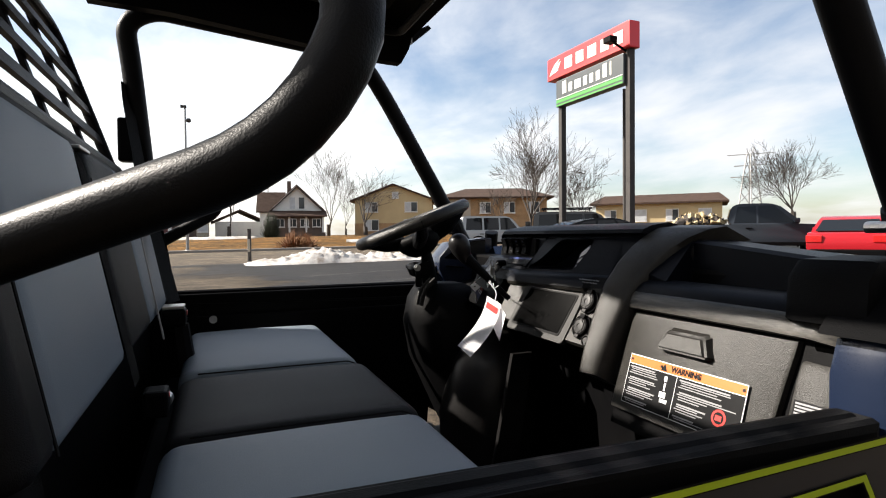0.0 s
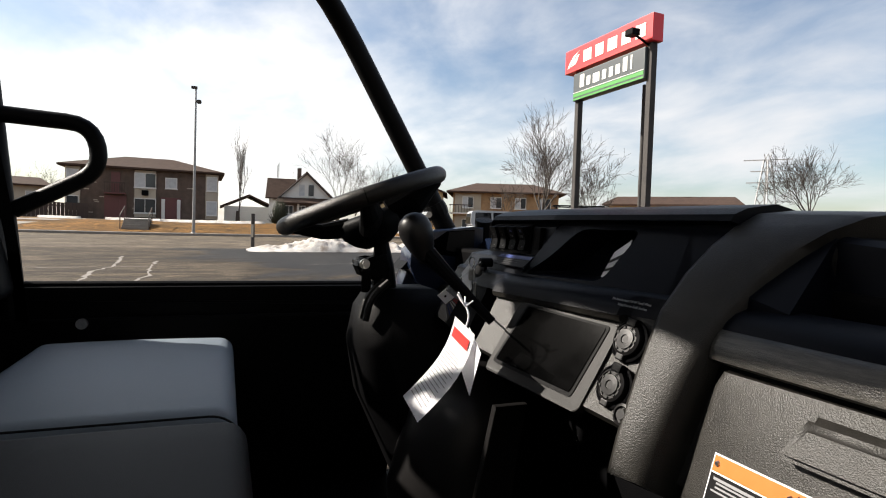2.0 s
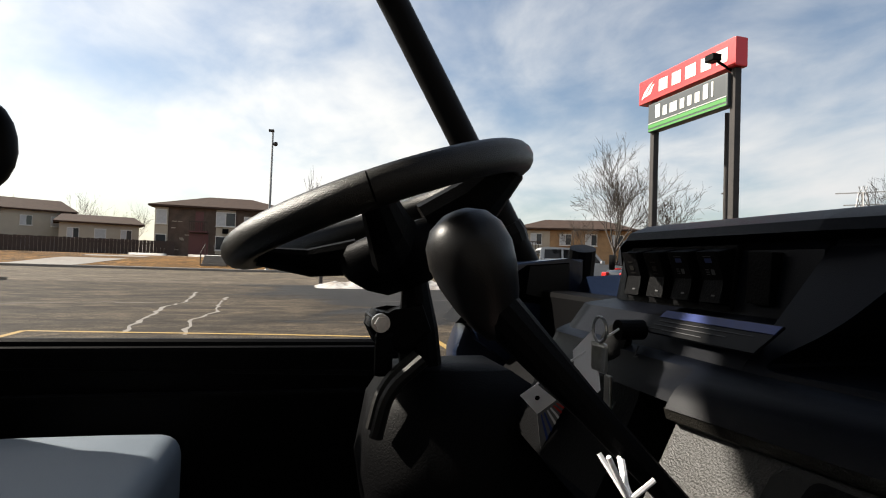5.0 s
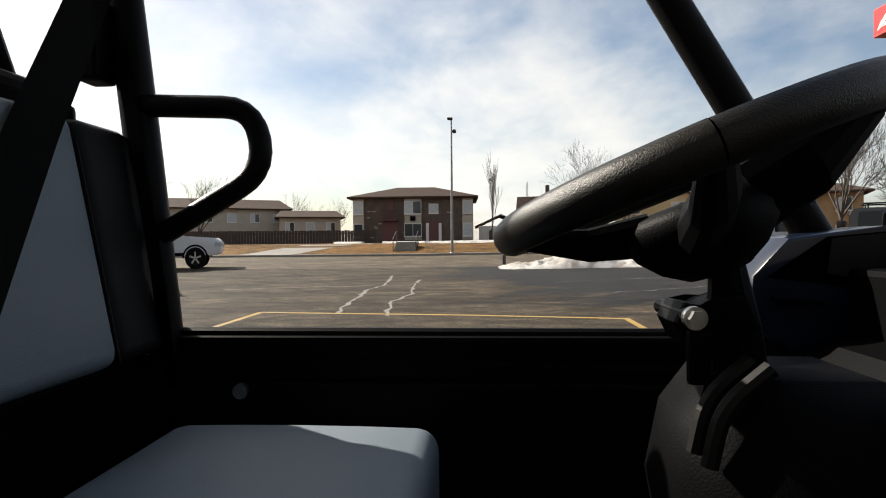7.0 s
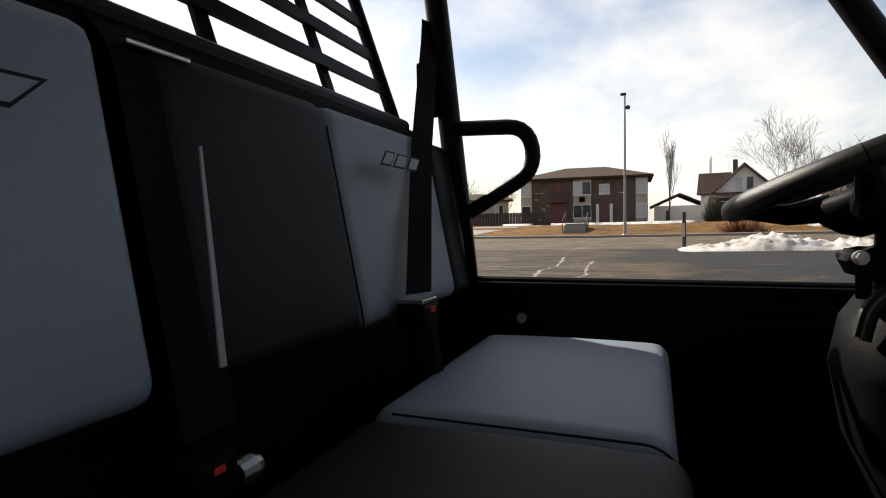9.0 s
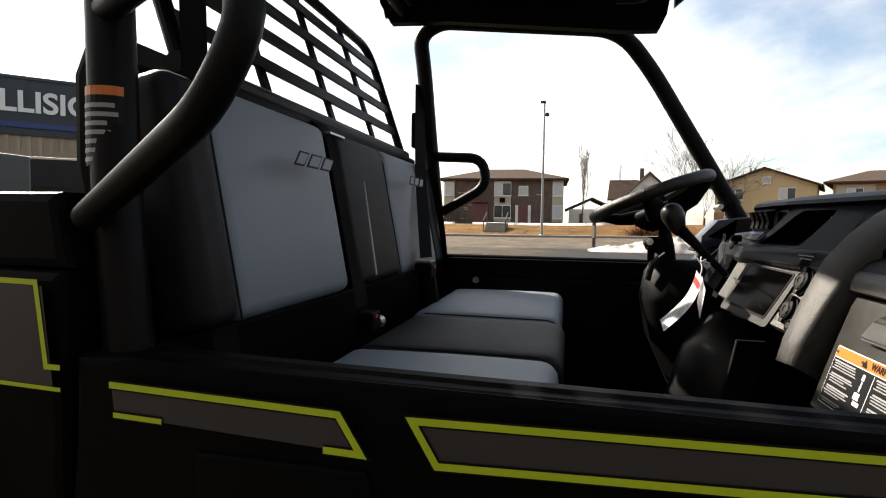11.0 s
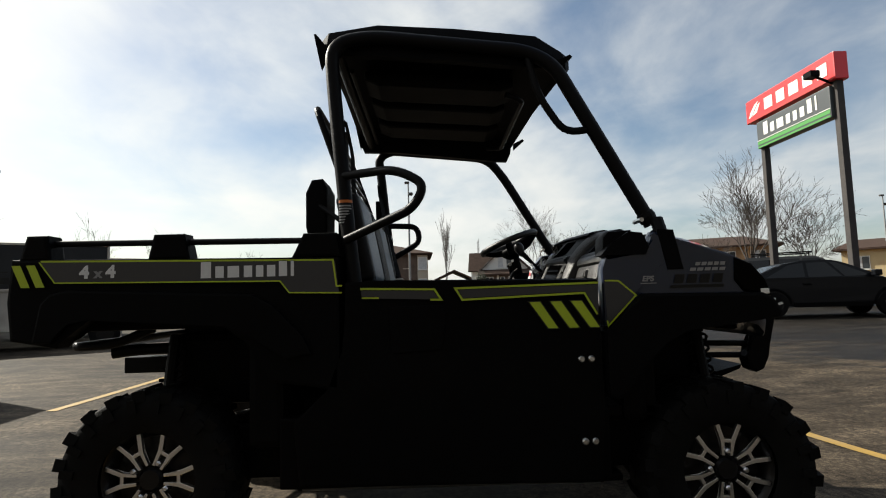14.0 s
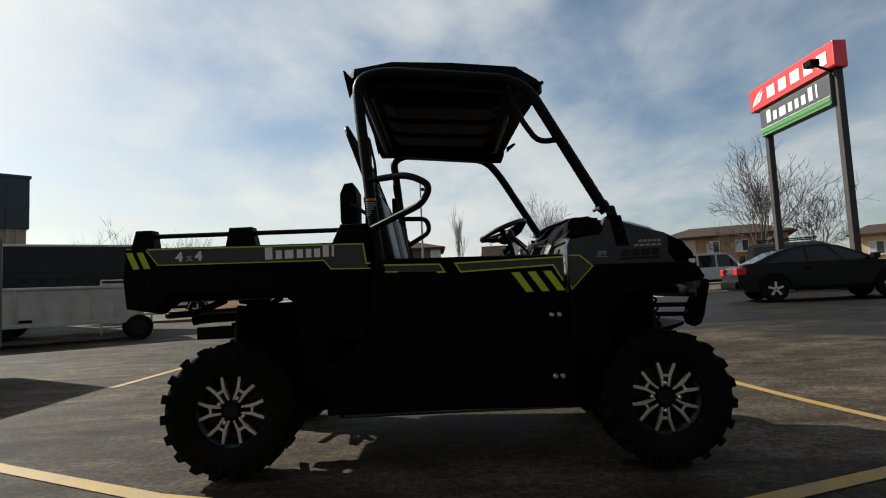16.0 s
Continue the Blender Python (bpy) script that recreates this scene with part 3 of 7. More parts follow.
def front_body():
    body = part("front_body", hood_mesh(), M["paint"], UTV, "glossy blue-black hood and front fenders", 35)

    def side(s):
        panel = [(0.632, 0.868), (0.632, 1.085), (0.648, 1.132), (0.80, 1.130), (0.812, 1.195), (0.828, 1.226), (0.93, 1.185), (1.09, 1.135), (1.18, 1.085), (1.222, 1.00), (1.228, 0.955), (1.20, 0.972), (0.756, 0.978), (0.648, 0.868)]
        part("fender", PR(panel, "y", s * 0.72, s * 0.796, 0.012), M["paint"], body, "", 30)
        flare = [(0.768, 0.988), (1.185, 0.980), (1.222, 0.955), (1.248, 0.905), (1.235, 0.885), (1.18, 0.880), (0.91, 0.858), (0.83, 0.815), (0.755, 0.72), (0.70, 0.625), (0.655, 0.60), (0.625, 0.62), (0.625, 0.85), (0.650, 0.864)]
        part("wheel_arch_flare", PR(flare, "y", s * 0.75, s * 0.838, 0.012), M["plastic"], body)
        bm = bmesh.new()
        pod = [(0.628, 1.136), (0.66, 1.172), (0.738, 1.226), (0.785, 1.220), (0.806, 1.165), (0.792, 1.136)]
        loft(bm, [[(x, s * (0.806 - 0.10 * (z - 1.13)), z) for x, z in pod], [(x, s * 0.71, z) for x, z in pod]])
        part("cowl_pod", bm, M["plastic"], body, "black angular cowl pod")
        part("pillar_boot", PR([(0.838, 1.232), (0.896, 1.228), (0.925, 1.075), (0.868, 1.075)], "y", s * 0.735, s * 0.800, 0.002), M["plastic"], body)
        part("pillar_socket", T([(0.868, s * 0.72, 1.28), (0.880, s * 0.755, 1.18), (0.892, s * 0.77, 1.08)], 0.024, 0.03), M["tube"], body)
        hl = part("headlight", PR([(1.105, 1.118), (1.165, 1.092), (1.212, 1.03), (1.232, 0.965), (1.13, 0.985), (1.100, 1.03)], "y", s * 0.62, s * 0.802, 0.01), M["screen"], body, "dark headlight lens")
        part("lamp_reflector", B(1.19, 1.222, s * 0.66, s * 0.804, 0.972, 0.995, 0.004), M["alloy"], hl)
        if s < 0:
            Y = -0.7985
            part("grey_decal", flat([(0.636, 1.042), (0.690, 1.040), (0.752, 0.982), (0.642, 0.868)], Y), M["greydecal"], body)
            bm = bmesh.new()
            strip(bm, [(0.638, 1.040), (0.690, 1.038), (0.750, 0.982), (0.644, 0.870), (0.640, 0.89)], 0.006, Y - 0.001)
            part("lime_outline", bm, M["lime"], body)
            text_mesh("EPS", 0.028, None, pose(0.795, Y - 0.001, 1.042, 90), M["greytext"], body, "badge_lettering", 0.0004, 0.001, shear=0.2)
            part("badge_underline", flat([(0.768, 1.024), (0.825, 1.024), (0.825, 1.027), (0.768, 1.027)], Y - 0.001), M["greytext"], body)
            for k, (x, z, w, h) in enumerate(((0.965, 1.088, 0.11, 0.013), (0.945, 1.068, 0.13, 0.012))):
                for q in range(5):
                    part("dealer_sticker_bar", flat([(x + w * q / 5, z), (x + w * (q + 0.8) / 5, z), (x + w * (q + 0.8) / 5 + 0.004, z + h), (x + w * q / 5 + 0.004, z + h)], Y - 0.001), M["greytext"], body)
            for k in range(4):
                x = 0.885 + k * 0.046
                part("model_badge_bar", flat([(x, 1.022), (x + 0.034, 1.022), (x + 0.042, 1.056), (x + 0.008, 1.056)], Y - 0.001), M["greytrim"], body)
            part("model_badge_bar", flat([(0.872, 1.004), (1.062, 1.004), (1.065, 1.016), (0.875, 1.016)], Y - 0.001), M["greytrim"], body)
    both_sides(side)
    part("grille", B(1.20, 1.26, -0.50, 0.50, 0.82, 1.0, 0.02), M["plastic"], body)
    g = part("bull_bar", T([(1.33, -0.44, 0.70), (1.36, -0.44, 0.84), (1.36, 0.44, 0.84), (1.33, 0.44, 0.70)], 0.022, 0.05, 12), M["tube"], UTV, "black slanted front bumper guard", 60)
    for y in (-0.47, 0.39):
        part("bumper_plate", PR([(1.295, 0.70), (1.31, 0.645), (1.335, 0.632), (1.365, 0.645), (1.385, 0.70), (1.425, 0.865), (1.415, 0.893), (1.385, 0.895), (1.355, 0.82), (1.33, 0.74)], "y", y, y + 0.08, 0.012), M["plastic"], g)
    part("skid_lip", PR([(1.20, 0.60), (1.30, 0.64), (1.31, 0.66), (1.20, 0.63)], "y", -0.40, 0.40, 0.006), M["plastic"], g)
    for z in (0.752, 0.70):
        for y in (-0.40, 0.40):
            part("cross_bar", T([(0.98, y, z + 0.012), (1.33, y, z)], 0.013), M["tube"], g)


def hood_mesh():
    bm = bmesh.new()
    secs = []
    for x, hw, zt, zs, zb in ((0.846, 0.785, 1.245, 1.185, 0.99), (0.90, 0.785, 1.245, 1.18, 0.94), (0.98, 0.778, 1.228, 1.165, 0.91), (1.08, 0.765, 1.192, 1.135, 0.89), (1.17, 0.745, 1.140, 1.085, 0.87), (1.225, 0.72, 1.075, 1.02, 0.85), (1.262, 0.69, 0.985, 0.93, 0.82), (1.275, 0.65, 0.90, 0.86, 0.80)):
        prof = [(0.0, zt), (0.40 * hw, zt - 0.003), (0.66 * hw, zt - 0.010), (0.84 * hw, (zt + zs) / 2 + 0.012), (0.94 * hw, zs), (hw, zs - 0.05), (hw, (zs + zb) / 2 - 0.02), (hw * 0.98, zb)]
        ring = [(x, y, z) for y, z in prof] + [(x, -y, z) for y, z in reversed(prof[1:])]
        secs.append(ring)
    return loft(bm, secs)


def cage():
    c = part("roll_cage", T([(-0.38, -0.66, 2.015), (-0.38, 0.66, 1.965)], 0.022), M["tube"], UTV, "black tubular roll cage")

    def side(s):
        y = s * 0.70
        if s < 0:
            hoop = [(0.868, -0.70, 1.26), (0.508, -0.69, 1.935), (0.40, -0.67, 2.005), (-0.25, -0.67, 2.080), (-0.405, -0.69, 2.04), (-0.392, -0.70, 1.83), (-0.335, -0.745, 1.25), (-0.30, -0.755, 0.95), (-0.27, -0.76, 0.55)]
            hip = [(-0.36, -0.735, 1.480), (-0.14, -0.875, 1.472), (-0.030, -0.925, 1.402), (-0.075, -0.925, 1.315), (-0.34, -0.785, 1.222)]
            foot = (0.851, -0.70, 1.292)
        else:
            hoop = [(0.808, 0.79, 1.22), (0.480, 0.80, 1.79), (0.368, 0.73, 1.905), (-0.27, 0.71, 1.965), (-0.350, 0.72, 1.92), (-0.336, 0.735, 1.80), (-0.303, 0.752, 1.42), (-0.268, 0.755, 1.07), (-0.235, 0.76, 0.55)]
            hip = [(-0.315, 0.74, 1.472), (-0.108, 0.745, 1.464), (-0.090, 0.745, 1.36), (-0.26, 0.745, 1.262)]
            foot = (0.758, 0.795, 1.305)
        part("side_hoop", T(hoop, 0.0285, 0.10, 16), M["tube"], c, "", 40)
        part("clamp", lathe(bmesh.new(), [(0.033, -0.02), (0.036, 0), (0.033, 0.02)], (0, 0, 0), "z", 14), M["tube"], c).matrix_basis = pose(*foot, 0, -28, 0)
        part("clamp_bolt", rod((foot[0] - 0.035, foot[1] - 0.04, foot[2] - 0.015), (foot[0] - 0.035, foot[1] + 0.04, foot[2] - 0.015), 0.009), M["steel"], c)
        if s < 0:
            part("corner_brace", T([(0.655, -0.695, 1.66), (0.54, -0.69, 1.648), (0.44, -0.68, 1.81), (0.40, -0.67, 2.0)], 0.015, 0.07), M["tube"], c)
        part("hip_bar", T(hip, 0.0185 if s > 0 else 0.0170, 0.075, 14), M["tube"], c, "black bent tube hip bar", 60)
        part("bolt", lathe(bmesh.new(), [(0.012, 0), (0.012, 0.008)], (-0.31, s * 0.78, 0.88), "y", 10), M["steel"], c)
        if s < 0:
            lab = part("warning_sticker", curved_label(1.285, 1.37, 0.0300, 215, 335), M["blacklabel"], c, "black and orange warning sticker on the post")
            part("sticker_header", curved_label(1.370, 1.381, 0.0302, 215, 335), M["orange"], lab)
            for i in range(7):
                part("sticker_text_bar", curved_label(1.290 + i * 0.0108, 1.2955 + i * 0.0108, 0.0305, 222, 328 - (i * 37) % 30), M["greytext"], lab)
    both_sides(side)
    # slatted rear guard between the posts
    g = part("rear_guard", T([(-0.365, -0.60, 1.455), (-0.365, 0.585, 1.455)], 0.019), M["tube"], UTV, "black slatted rear window guard leaning back")
    lean = lambda z: -0.368 - 0.34 * (z - 1.455)
    part("guard_frame", T([(lean(1.46), -0.58, 1.46), (lean(1.83), -0.58, 1.83), (lean(1.83), 0.56, 1.83), (lean(1.46), 0.56, 1.46)], 0.014, 0.09), M["tube"], g)
    for k in range(4):
        z = 1.525 + k * 0.076
        part("slat", PR([(lean(z) - 0.006, z), (lean(z) + 0.006, z), (lean(z + 0.026) + 0.006, z + 0.026), (lean(z + 0.026) - 0.006, z + 0.026)], "y", -0.575, 0.555, 0.002), M["tube"], g)
    for y in (-0.30, 0.02, 0.32):
        part("guard_upright", PR([(lean(1.45) - 0.016, 1.45), (lean(1.45) - 0.006, 1.45), (lean(1.83) - 0.006, 1.83), (lean(1.83) - 0.016, 1.83)], "y", y - 0.014, y + 0.014, 0.002), M["tube"], g)


def curved_label(z0, z1, r, a0, a1):
    bm = bmesh.new()
    vs = []
    for k in range(9):
        a = radians(a0 + (a1 - a0) * k / 8)
        vs.append([bm.verts.new((-0.345 + r * math.cos(a), -0.738 + r * math.sin(a), z)) for z in (z0, z1)])
    for p, q in zip(vs, vs[1:]):
        bm.faces.new((p[0], q[0], q[1], p[1]))
    return bm


def roof():
    bm = bmesh.new()
    secs = []
    for x, zl, zr, zt, hw in ((-0.455, 1.99, 2.05, 2.09, 0.60), (-0.43, 1.935, 2.01, 2.145, 0.645), (-0.22, 1.93, 2.005, 2.172, 0.655), (0.10, 1.895, 1.975, 2.150, 0.655), (0.42, 1.86, 1.94, 2.112, 0.65), (0.525, 1.85, 1.93, 2.045, 0.63), (0.545, 1.89, 1.95, 1.98, 0.60)):
        ring = []
        for u, z in ((-1, zr), (-1, zr + 0.05), (-0.93, zt - 0.012), (-0.5, zt), (0, zt + 0.004), (0.5, zt - 0.012), (0.93, zt - 0.045), (1, zl + 0.06), (1, zl), (0.94, zl), (0.90, min((zl + zt) / 2, zt - 0.06)), (0, min((zl + zr) / 2 + 0.075, zt - 0.02)), (-0.90, min(zr + 0.06, zt - 0.02)), (-0.94, zr)):
            ring.append((x - 0.045 * u * max(0, x) / 0.5, u * hw, z))
        secs.append(ring)
    loft(bm, secs)
    r = part("roof", bm, M["plastic"], UTV, "black moulded plastic roof", 30)
    for y in (-0.33, -0.02, 0.30):
        part("underside_rib", PR([(-0.30, 1.992), (-0.24, 1.965), (0.32, 1.925), (0.38, 1.945), (0.38, 1.985), (-0.30, 2.03)], "y", y - 0.12, y + 0.12, 0.02), M["plastic"], r)
    for s in (-1, 1):
        part("mounting_tab", PR([(-0.455, 1.96), (-0.485, 2.11), (-0.475, 2.11), (-0.42, 2.04)], "y", s * 0.63 - 0.012, s * 0.63 + 0.012), M["plastic"], r)
        part("mounting_tab", PR([(0.53, 1.93), (0.60, 1.99), (0.59, 2.0), (0.53, 1.97)], "y", s * 0.63 - 0.012, s * 0.63 + 0.012), M["plastic"], r)
    part("cross_tube", T([(-0.34, -0.55, 1.985), (-0.34, 0.55, 1.975)], 0.011), M["tube"], r)
    part("hook_bar", T([(0.34, -0.45, 1.90), (0.42, -0.42, 1.885), (0.42, 0.42, 1.885), (0.34, 0.45, 1.90)], 0.013, 0.04), M["tube"], r)


def cushion(name, x0, x1, y0, y1, z0, z1, mat, parent, bev=0.03, label=""):
    bm = bmesh.new()
    box(bm, x0, x1, y0, y1, z0, z1)
    bmesh.ops.subdivide_edges(bm, edges=bm.edges, cuts=3, use_grid_fill=True)
    cx, cy, cz = (x0 + x1) / 2, (y0 + y1) / 2, (z0 + z1) / 2
    for v in bm.verts:
        fx, fy, fz = [2 * (a - c) / (h or 1) for a, c, h in zip(v.co, (cx, cy, cz), (x1 - x0, y1 - y0, z1 - z0))]
        v.co.z += 0.008 * (1 - fx * fx) * (1 - 0.6 * fy * fy) * (1 if fz > 0 else 0)
    es = [e for e in bm.edges if e.is_manifold and e.calc_face_angle() > 1.0]
    bmesh.ops.bevel(bm, geom=es, offset=bev, segments=4, affect="EDGES", profile=0.5)
    return part(name, bm, mat, parent, label, 50)


def seats():
    s = part("bench_seat", B(-0.20, 0.19, -0.62, 0.62, 0.80, 0.88, 0.02), M["plastic"], UTV, "three-tone grey vinyl bench seat")
    cushion("seat_cushion", -0.19, 0.200, 0.074, 0.640, 0.85, 0.985, M["vinyl"], s)
    cushion("centre_cushion", -0.19, 0.212, -0.328, 0.070, 0.85, 0.980, M["vinyldark"], s, 0.03, "charcoal vinyl centre cushion")
    cushion("seat_cushion", -0.19, 0.205, -0.635, -0.332, 0.85, 0.982, M["vinyl"], s)
    part("seat_base", B(-0.25, 0.17, -0.66, 0.66, 0.45, 0.85, 0.01), M["plastic"], s)
    piping = T([(-0.15, 0.072, 0.983), (0.18, 0.072, 0.981), (0.208, 0.072, 0.953), (0.211, 0.072, 0.88)], 0.0018, 0.02, 6)
    part("seam_piping", piping, M["belt"], s)
    part("seam_piping", T([(-0.15, -0.33, 0.983), (0.18, -0.33, 0.981), (0.208, -0.33, 0.953), (0.211, -0.33, 0.88)], 0.0018, 0.02, 6), M["belt"], s)

    back = part("backrest", B(-0.40, -0.345, -0.60, 0.66, 1.05, 1.452, 0.01), M["plastic"], UTV, "split grey vinyl backrest")

    def pad(name, y0, y1, mat, label="", bev=0.022):
        bm = bmesh.new()
        box(bm, -0.045, 0.045, y0, y1, 0, 0.36)
        bmesh.ops.subdivide_edges(bm, edges=bm.edges, cuts=2, use_grid_fill=True)
        es = [e for e in bm.edges if e.is_manifold and e.calc_face_angle() > 1.0]
        bmesh.ops.bevel(bm, geom=es, offset=bev, segments=3, affect="EDGES", profile=0.5)
        bmesh.ops.transform(bm, matrix=pose(-0.285, 0, 1.066, 0, -11, 0), verts=bm.verts)
        return part(name, bm, mat, back, label, 50)
    pad("back_bolster", 0.60, 0.735, M["vinyldark"])
    dr = pad("back_pad", 0.178, 0.604, M["vinyl"])
    pad("back_pad", -0.150, 0.176, M["vinyldark"], "charcoal vinyl centre back pad")
    ps = pad("back_pad", -0.612, -0.202, M["vinyl"])
    pad("back_bolster", -0.695, -0.610, M["vinyldark"])
    part("pale_pad_edge", quad(bmesh.new(), (-0.232, -0.164, 1.31), (-0.232, -0.161, 1.31), (-0.193, -0.180, 1.105), (-0.193, -0.188, 1.105), 0.002), M["greytext"], back, "pale sliver of pad beside the belt")
    for y in (0.177, 0.602, -0.611):
        part("seam_piping", T([(-0.246, y, 1.075), (-0.306, y, 1.39)], 0.0018, 0, 6), M["vinyldark"], back)
    # embroidered mark on the pads, as plain bars
    for y, p, z in ((0.318, dr, 1.345), (-0.385, ps, 1.330)):
        m = Matrix.Translation((-0.2455 - 0.194 * (z - 1.345), y, z)) @ pose(0, 0, 0, 0, -11, 0) @ pose(0, 0, 0, 90, 0, 90) @ Matrix(((1.30, 0.30, 0, 0), (0, 0.68, 0, 0), (0, 0, 1, 0), (0, 0, 0, 1)))
        x = -0.052
        for w in (0.028, 0.034, 0.032):
            bm = bmesh.new()
            prism(bm, [(x - 0.007, -0.020), (x + w - 0.007, -0.020), (x + w + 0.007, 0.020), (x + 0.007, 0.020)], "z", -0.0006, 0.0010, 0)
            bmesh.ops.transform(bm, matrix=m, verts=bm.verts)
            part("embroidery_bar", bm, M["vinyldark"], p, "dark stitched outline")
            bm = bmesh.new()
            prism(bm, [(x - 0.0025, -0.015), (x + w - 0.0085, -0.015), (x + w + 0.0025, 0.015), (x + 0.0085, 0.015)], "z", 0.0, 0.0018, 0)
            bmesh.ops.transform(bm, matrix=m, verts=bm.verts)
            part("embroidery_fill", bm, M["vinyl"], p)
            x += w + 0.008


def belts():
    def strap(name, pts, w, parent, face):
        bm = bmesh.new()
        f = Vector(face)
        prev = None
        for p in smooth_path(pts, 0.03, 3):
            a, b = bm.verts.new(Vector(p) - f * w / 2), bm.verts.new(Vector(p) + f * w / 2)
            if prev:
                bm.faces.new((prev[0], prev[1], b, a))
            prev = (a, b)
        bmesh.ops.solidify(bm, geom=bm.faces[:], thickness=0.002)
        return part(name, bm, M["belt"], parent)
    b = part("seat_belt", B(-0.372, -0.332, 0.685, 0.735, 1.50, 1.63, 0.008), M["plastic"], UTV, "black three-point seat belt")
    strap("belt_webbing", [(-0.350, 0.735, 1.74), (-0.345, 0.715, 1.68), (-0.282, 0.50, 1.385), (-0.205, 0.295, 1.115)], 0.064, b, (0.35, 0.93, 0.0))
    strap("belt_webbing", [(-0.345, 0.725, 1.72), (-0.25, 0.70, 1.20), (-0.23, 0.70, 1.02)], 0.022, b, (1, 0, 0))
    bk = part("buckle", B(-0.232, -0.178, 0.255, 0.325, 1.058, 1.100, 0.008), M["plastic"], b)
    part("latch_plate", B(-0.230, -0.182, 0.259, 0.321, 1.100, 1.108, 0.002), M["steel"], bk, "steel latch plate")
    part("release_button", B(-0.180, -0.176, 0.279, 0.301, 1.084, 1.094, 0.001), M["red"], bk, "red release button")
    part("buckle_stalk", T([(-0.20, 0.29, 1.06), (-0.19, 0.29, 0.96)], [0.027, 0.032], 0, 10), M["plastic"], b)
    b2 = part("seat_belt", B(-0.40, -0.35, -0.68, -0.60, 1.55, 1.68, 0.008), M["plastic"], UTV, "black three-point seat belt")
    strap("belt_webbing", [(-0.36, -0.625, 1.74), (-0.335, -0.60, 1.60), (-0.33, -0.60, 1.40), (-0.26, -0.62, 1.0)], 0.05, b2, (0.2, 0.97, 0))
    strap("belt_webbing", [(-0.35, -0.155, 1.45), (-0.31, -0.155, 1.41), (-0.235, -0.155, 1.03)], 0.07, b2, (0, 1, 0))
    bk = part("buckle", B(-0.222, -0.185, -0.225, -0.175, 0.985, 1.028, 0.006), M["plastic"], b2)
    part("release_button", B(-0.187, -0.184, -0.207, -0.193, 1.014, 1.021, 0.001), M["red"], bk, "red release button")
    part("buckle_end", lathe(bmesh.new(), [(0.012, 0), (0.014, 0.02), (0.010, 0.03)], (-0.195, -0.17, 0.998), "y", 12), M["steel"], bk)
    part("belt_tongue", B(-0.332, -0.305, -0.175, -0.095, 1.414, 1.420, 0.002), M["steel"], b2, "steel belt tongue")


cargo_bed(); doors(); front_body(); cage(); roof(); seats(); belts()


def lengthen(names, start, rate):
    """Draws the bed or the nose out lengthwise, past a line across the vehicle."""
    for ob in UTV.children:
        if ob.name.split(".")[0] in names:
            for o in [ob] + list(ob.children_recursive):
                for v in o.data.vertices:
                    v.co.x += rate * (min(0, v.co.x - start) if start < 0 else max(0, v.co.x - start))


lengthen(("cargo_bed",), -0.60, 0.075)
lengthen(("front_body", "bull_bar"), 0.70, 0.08)


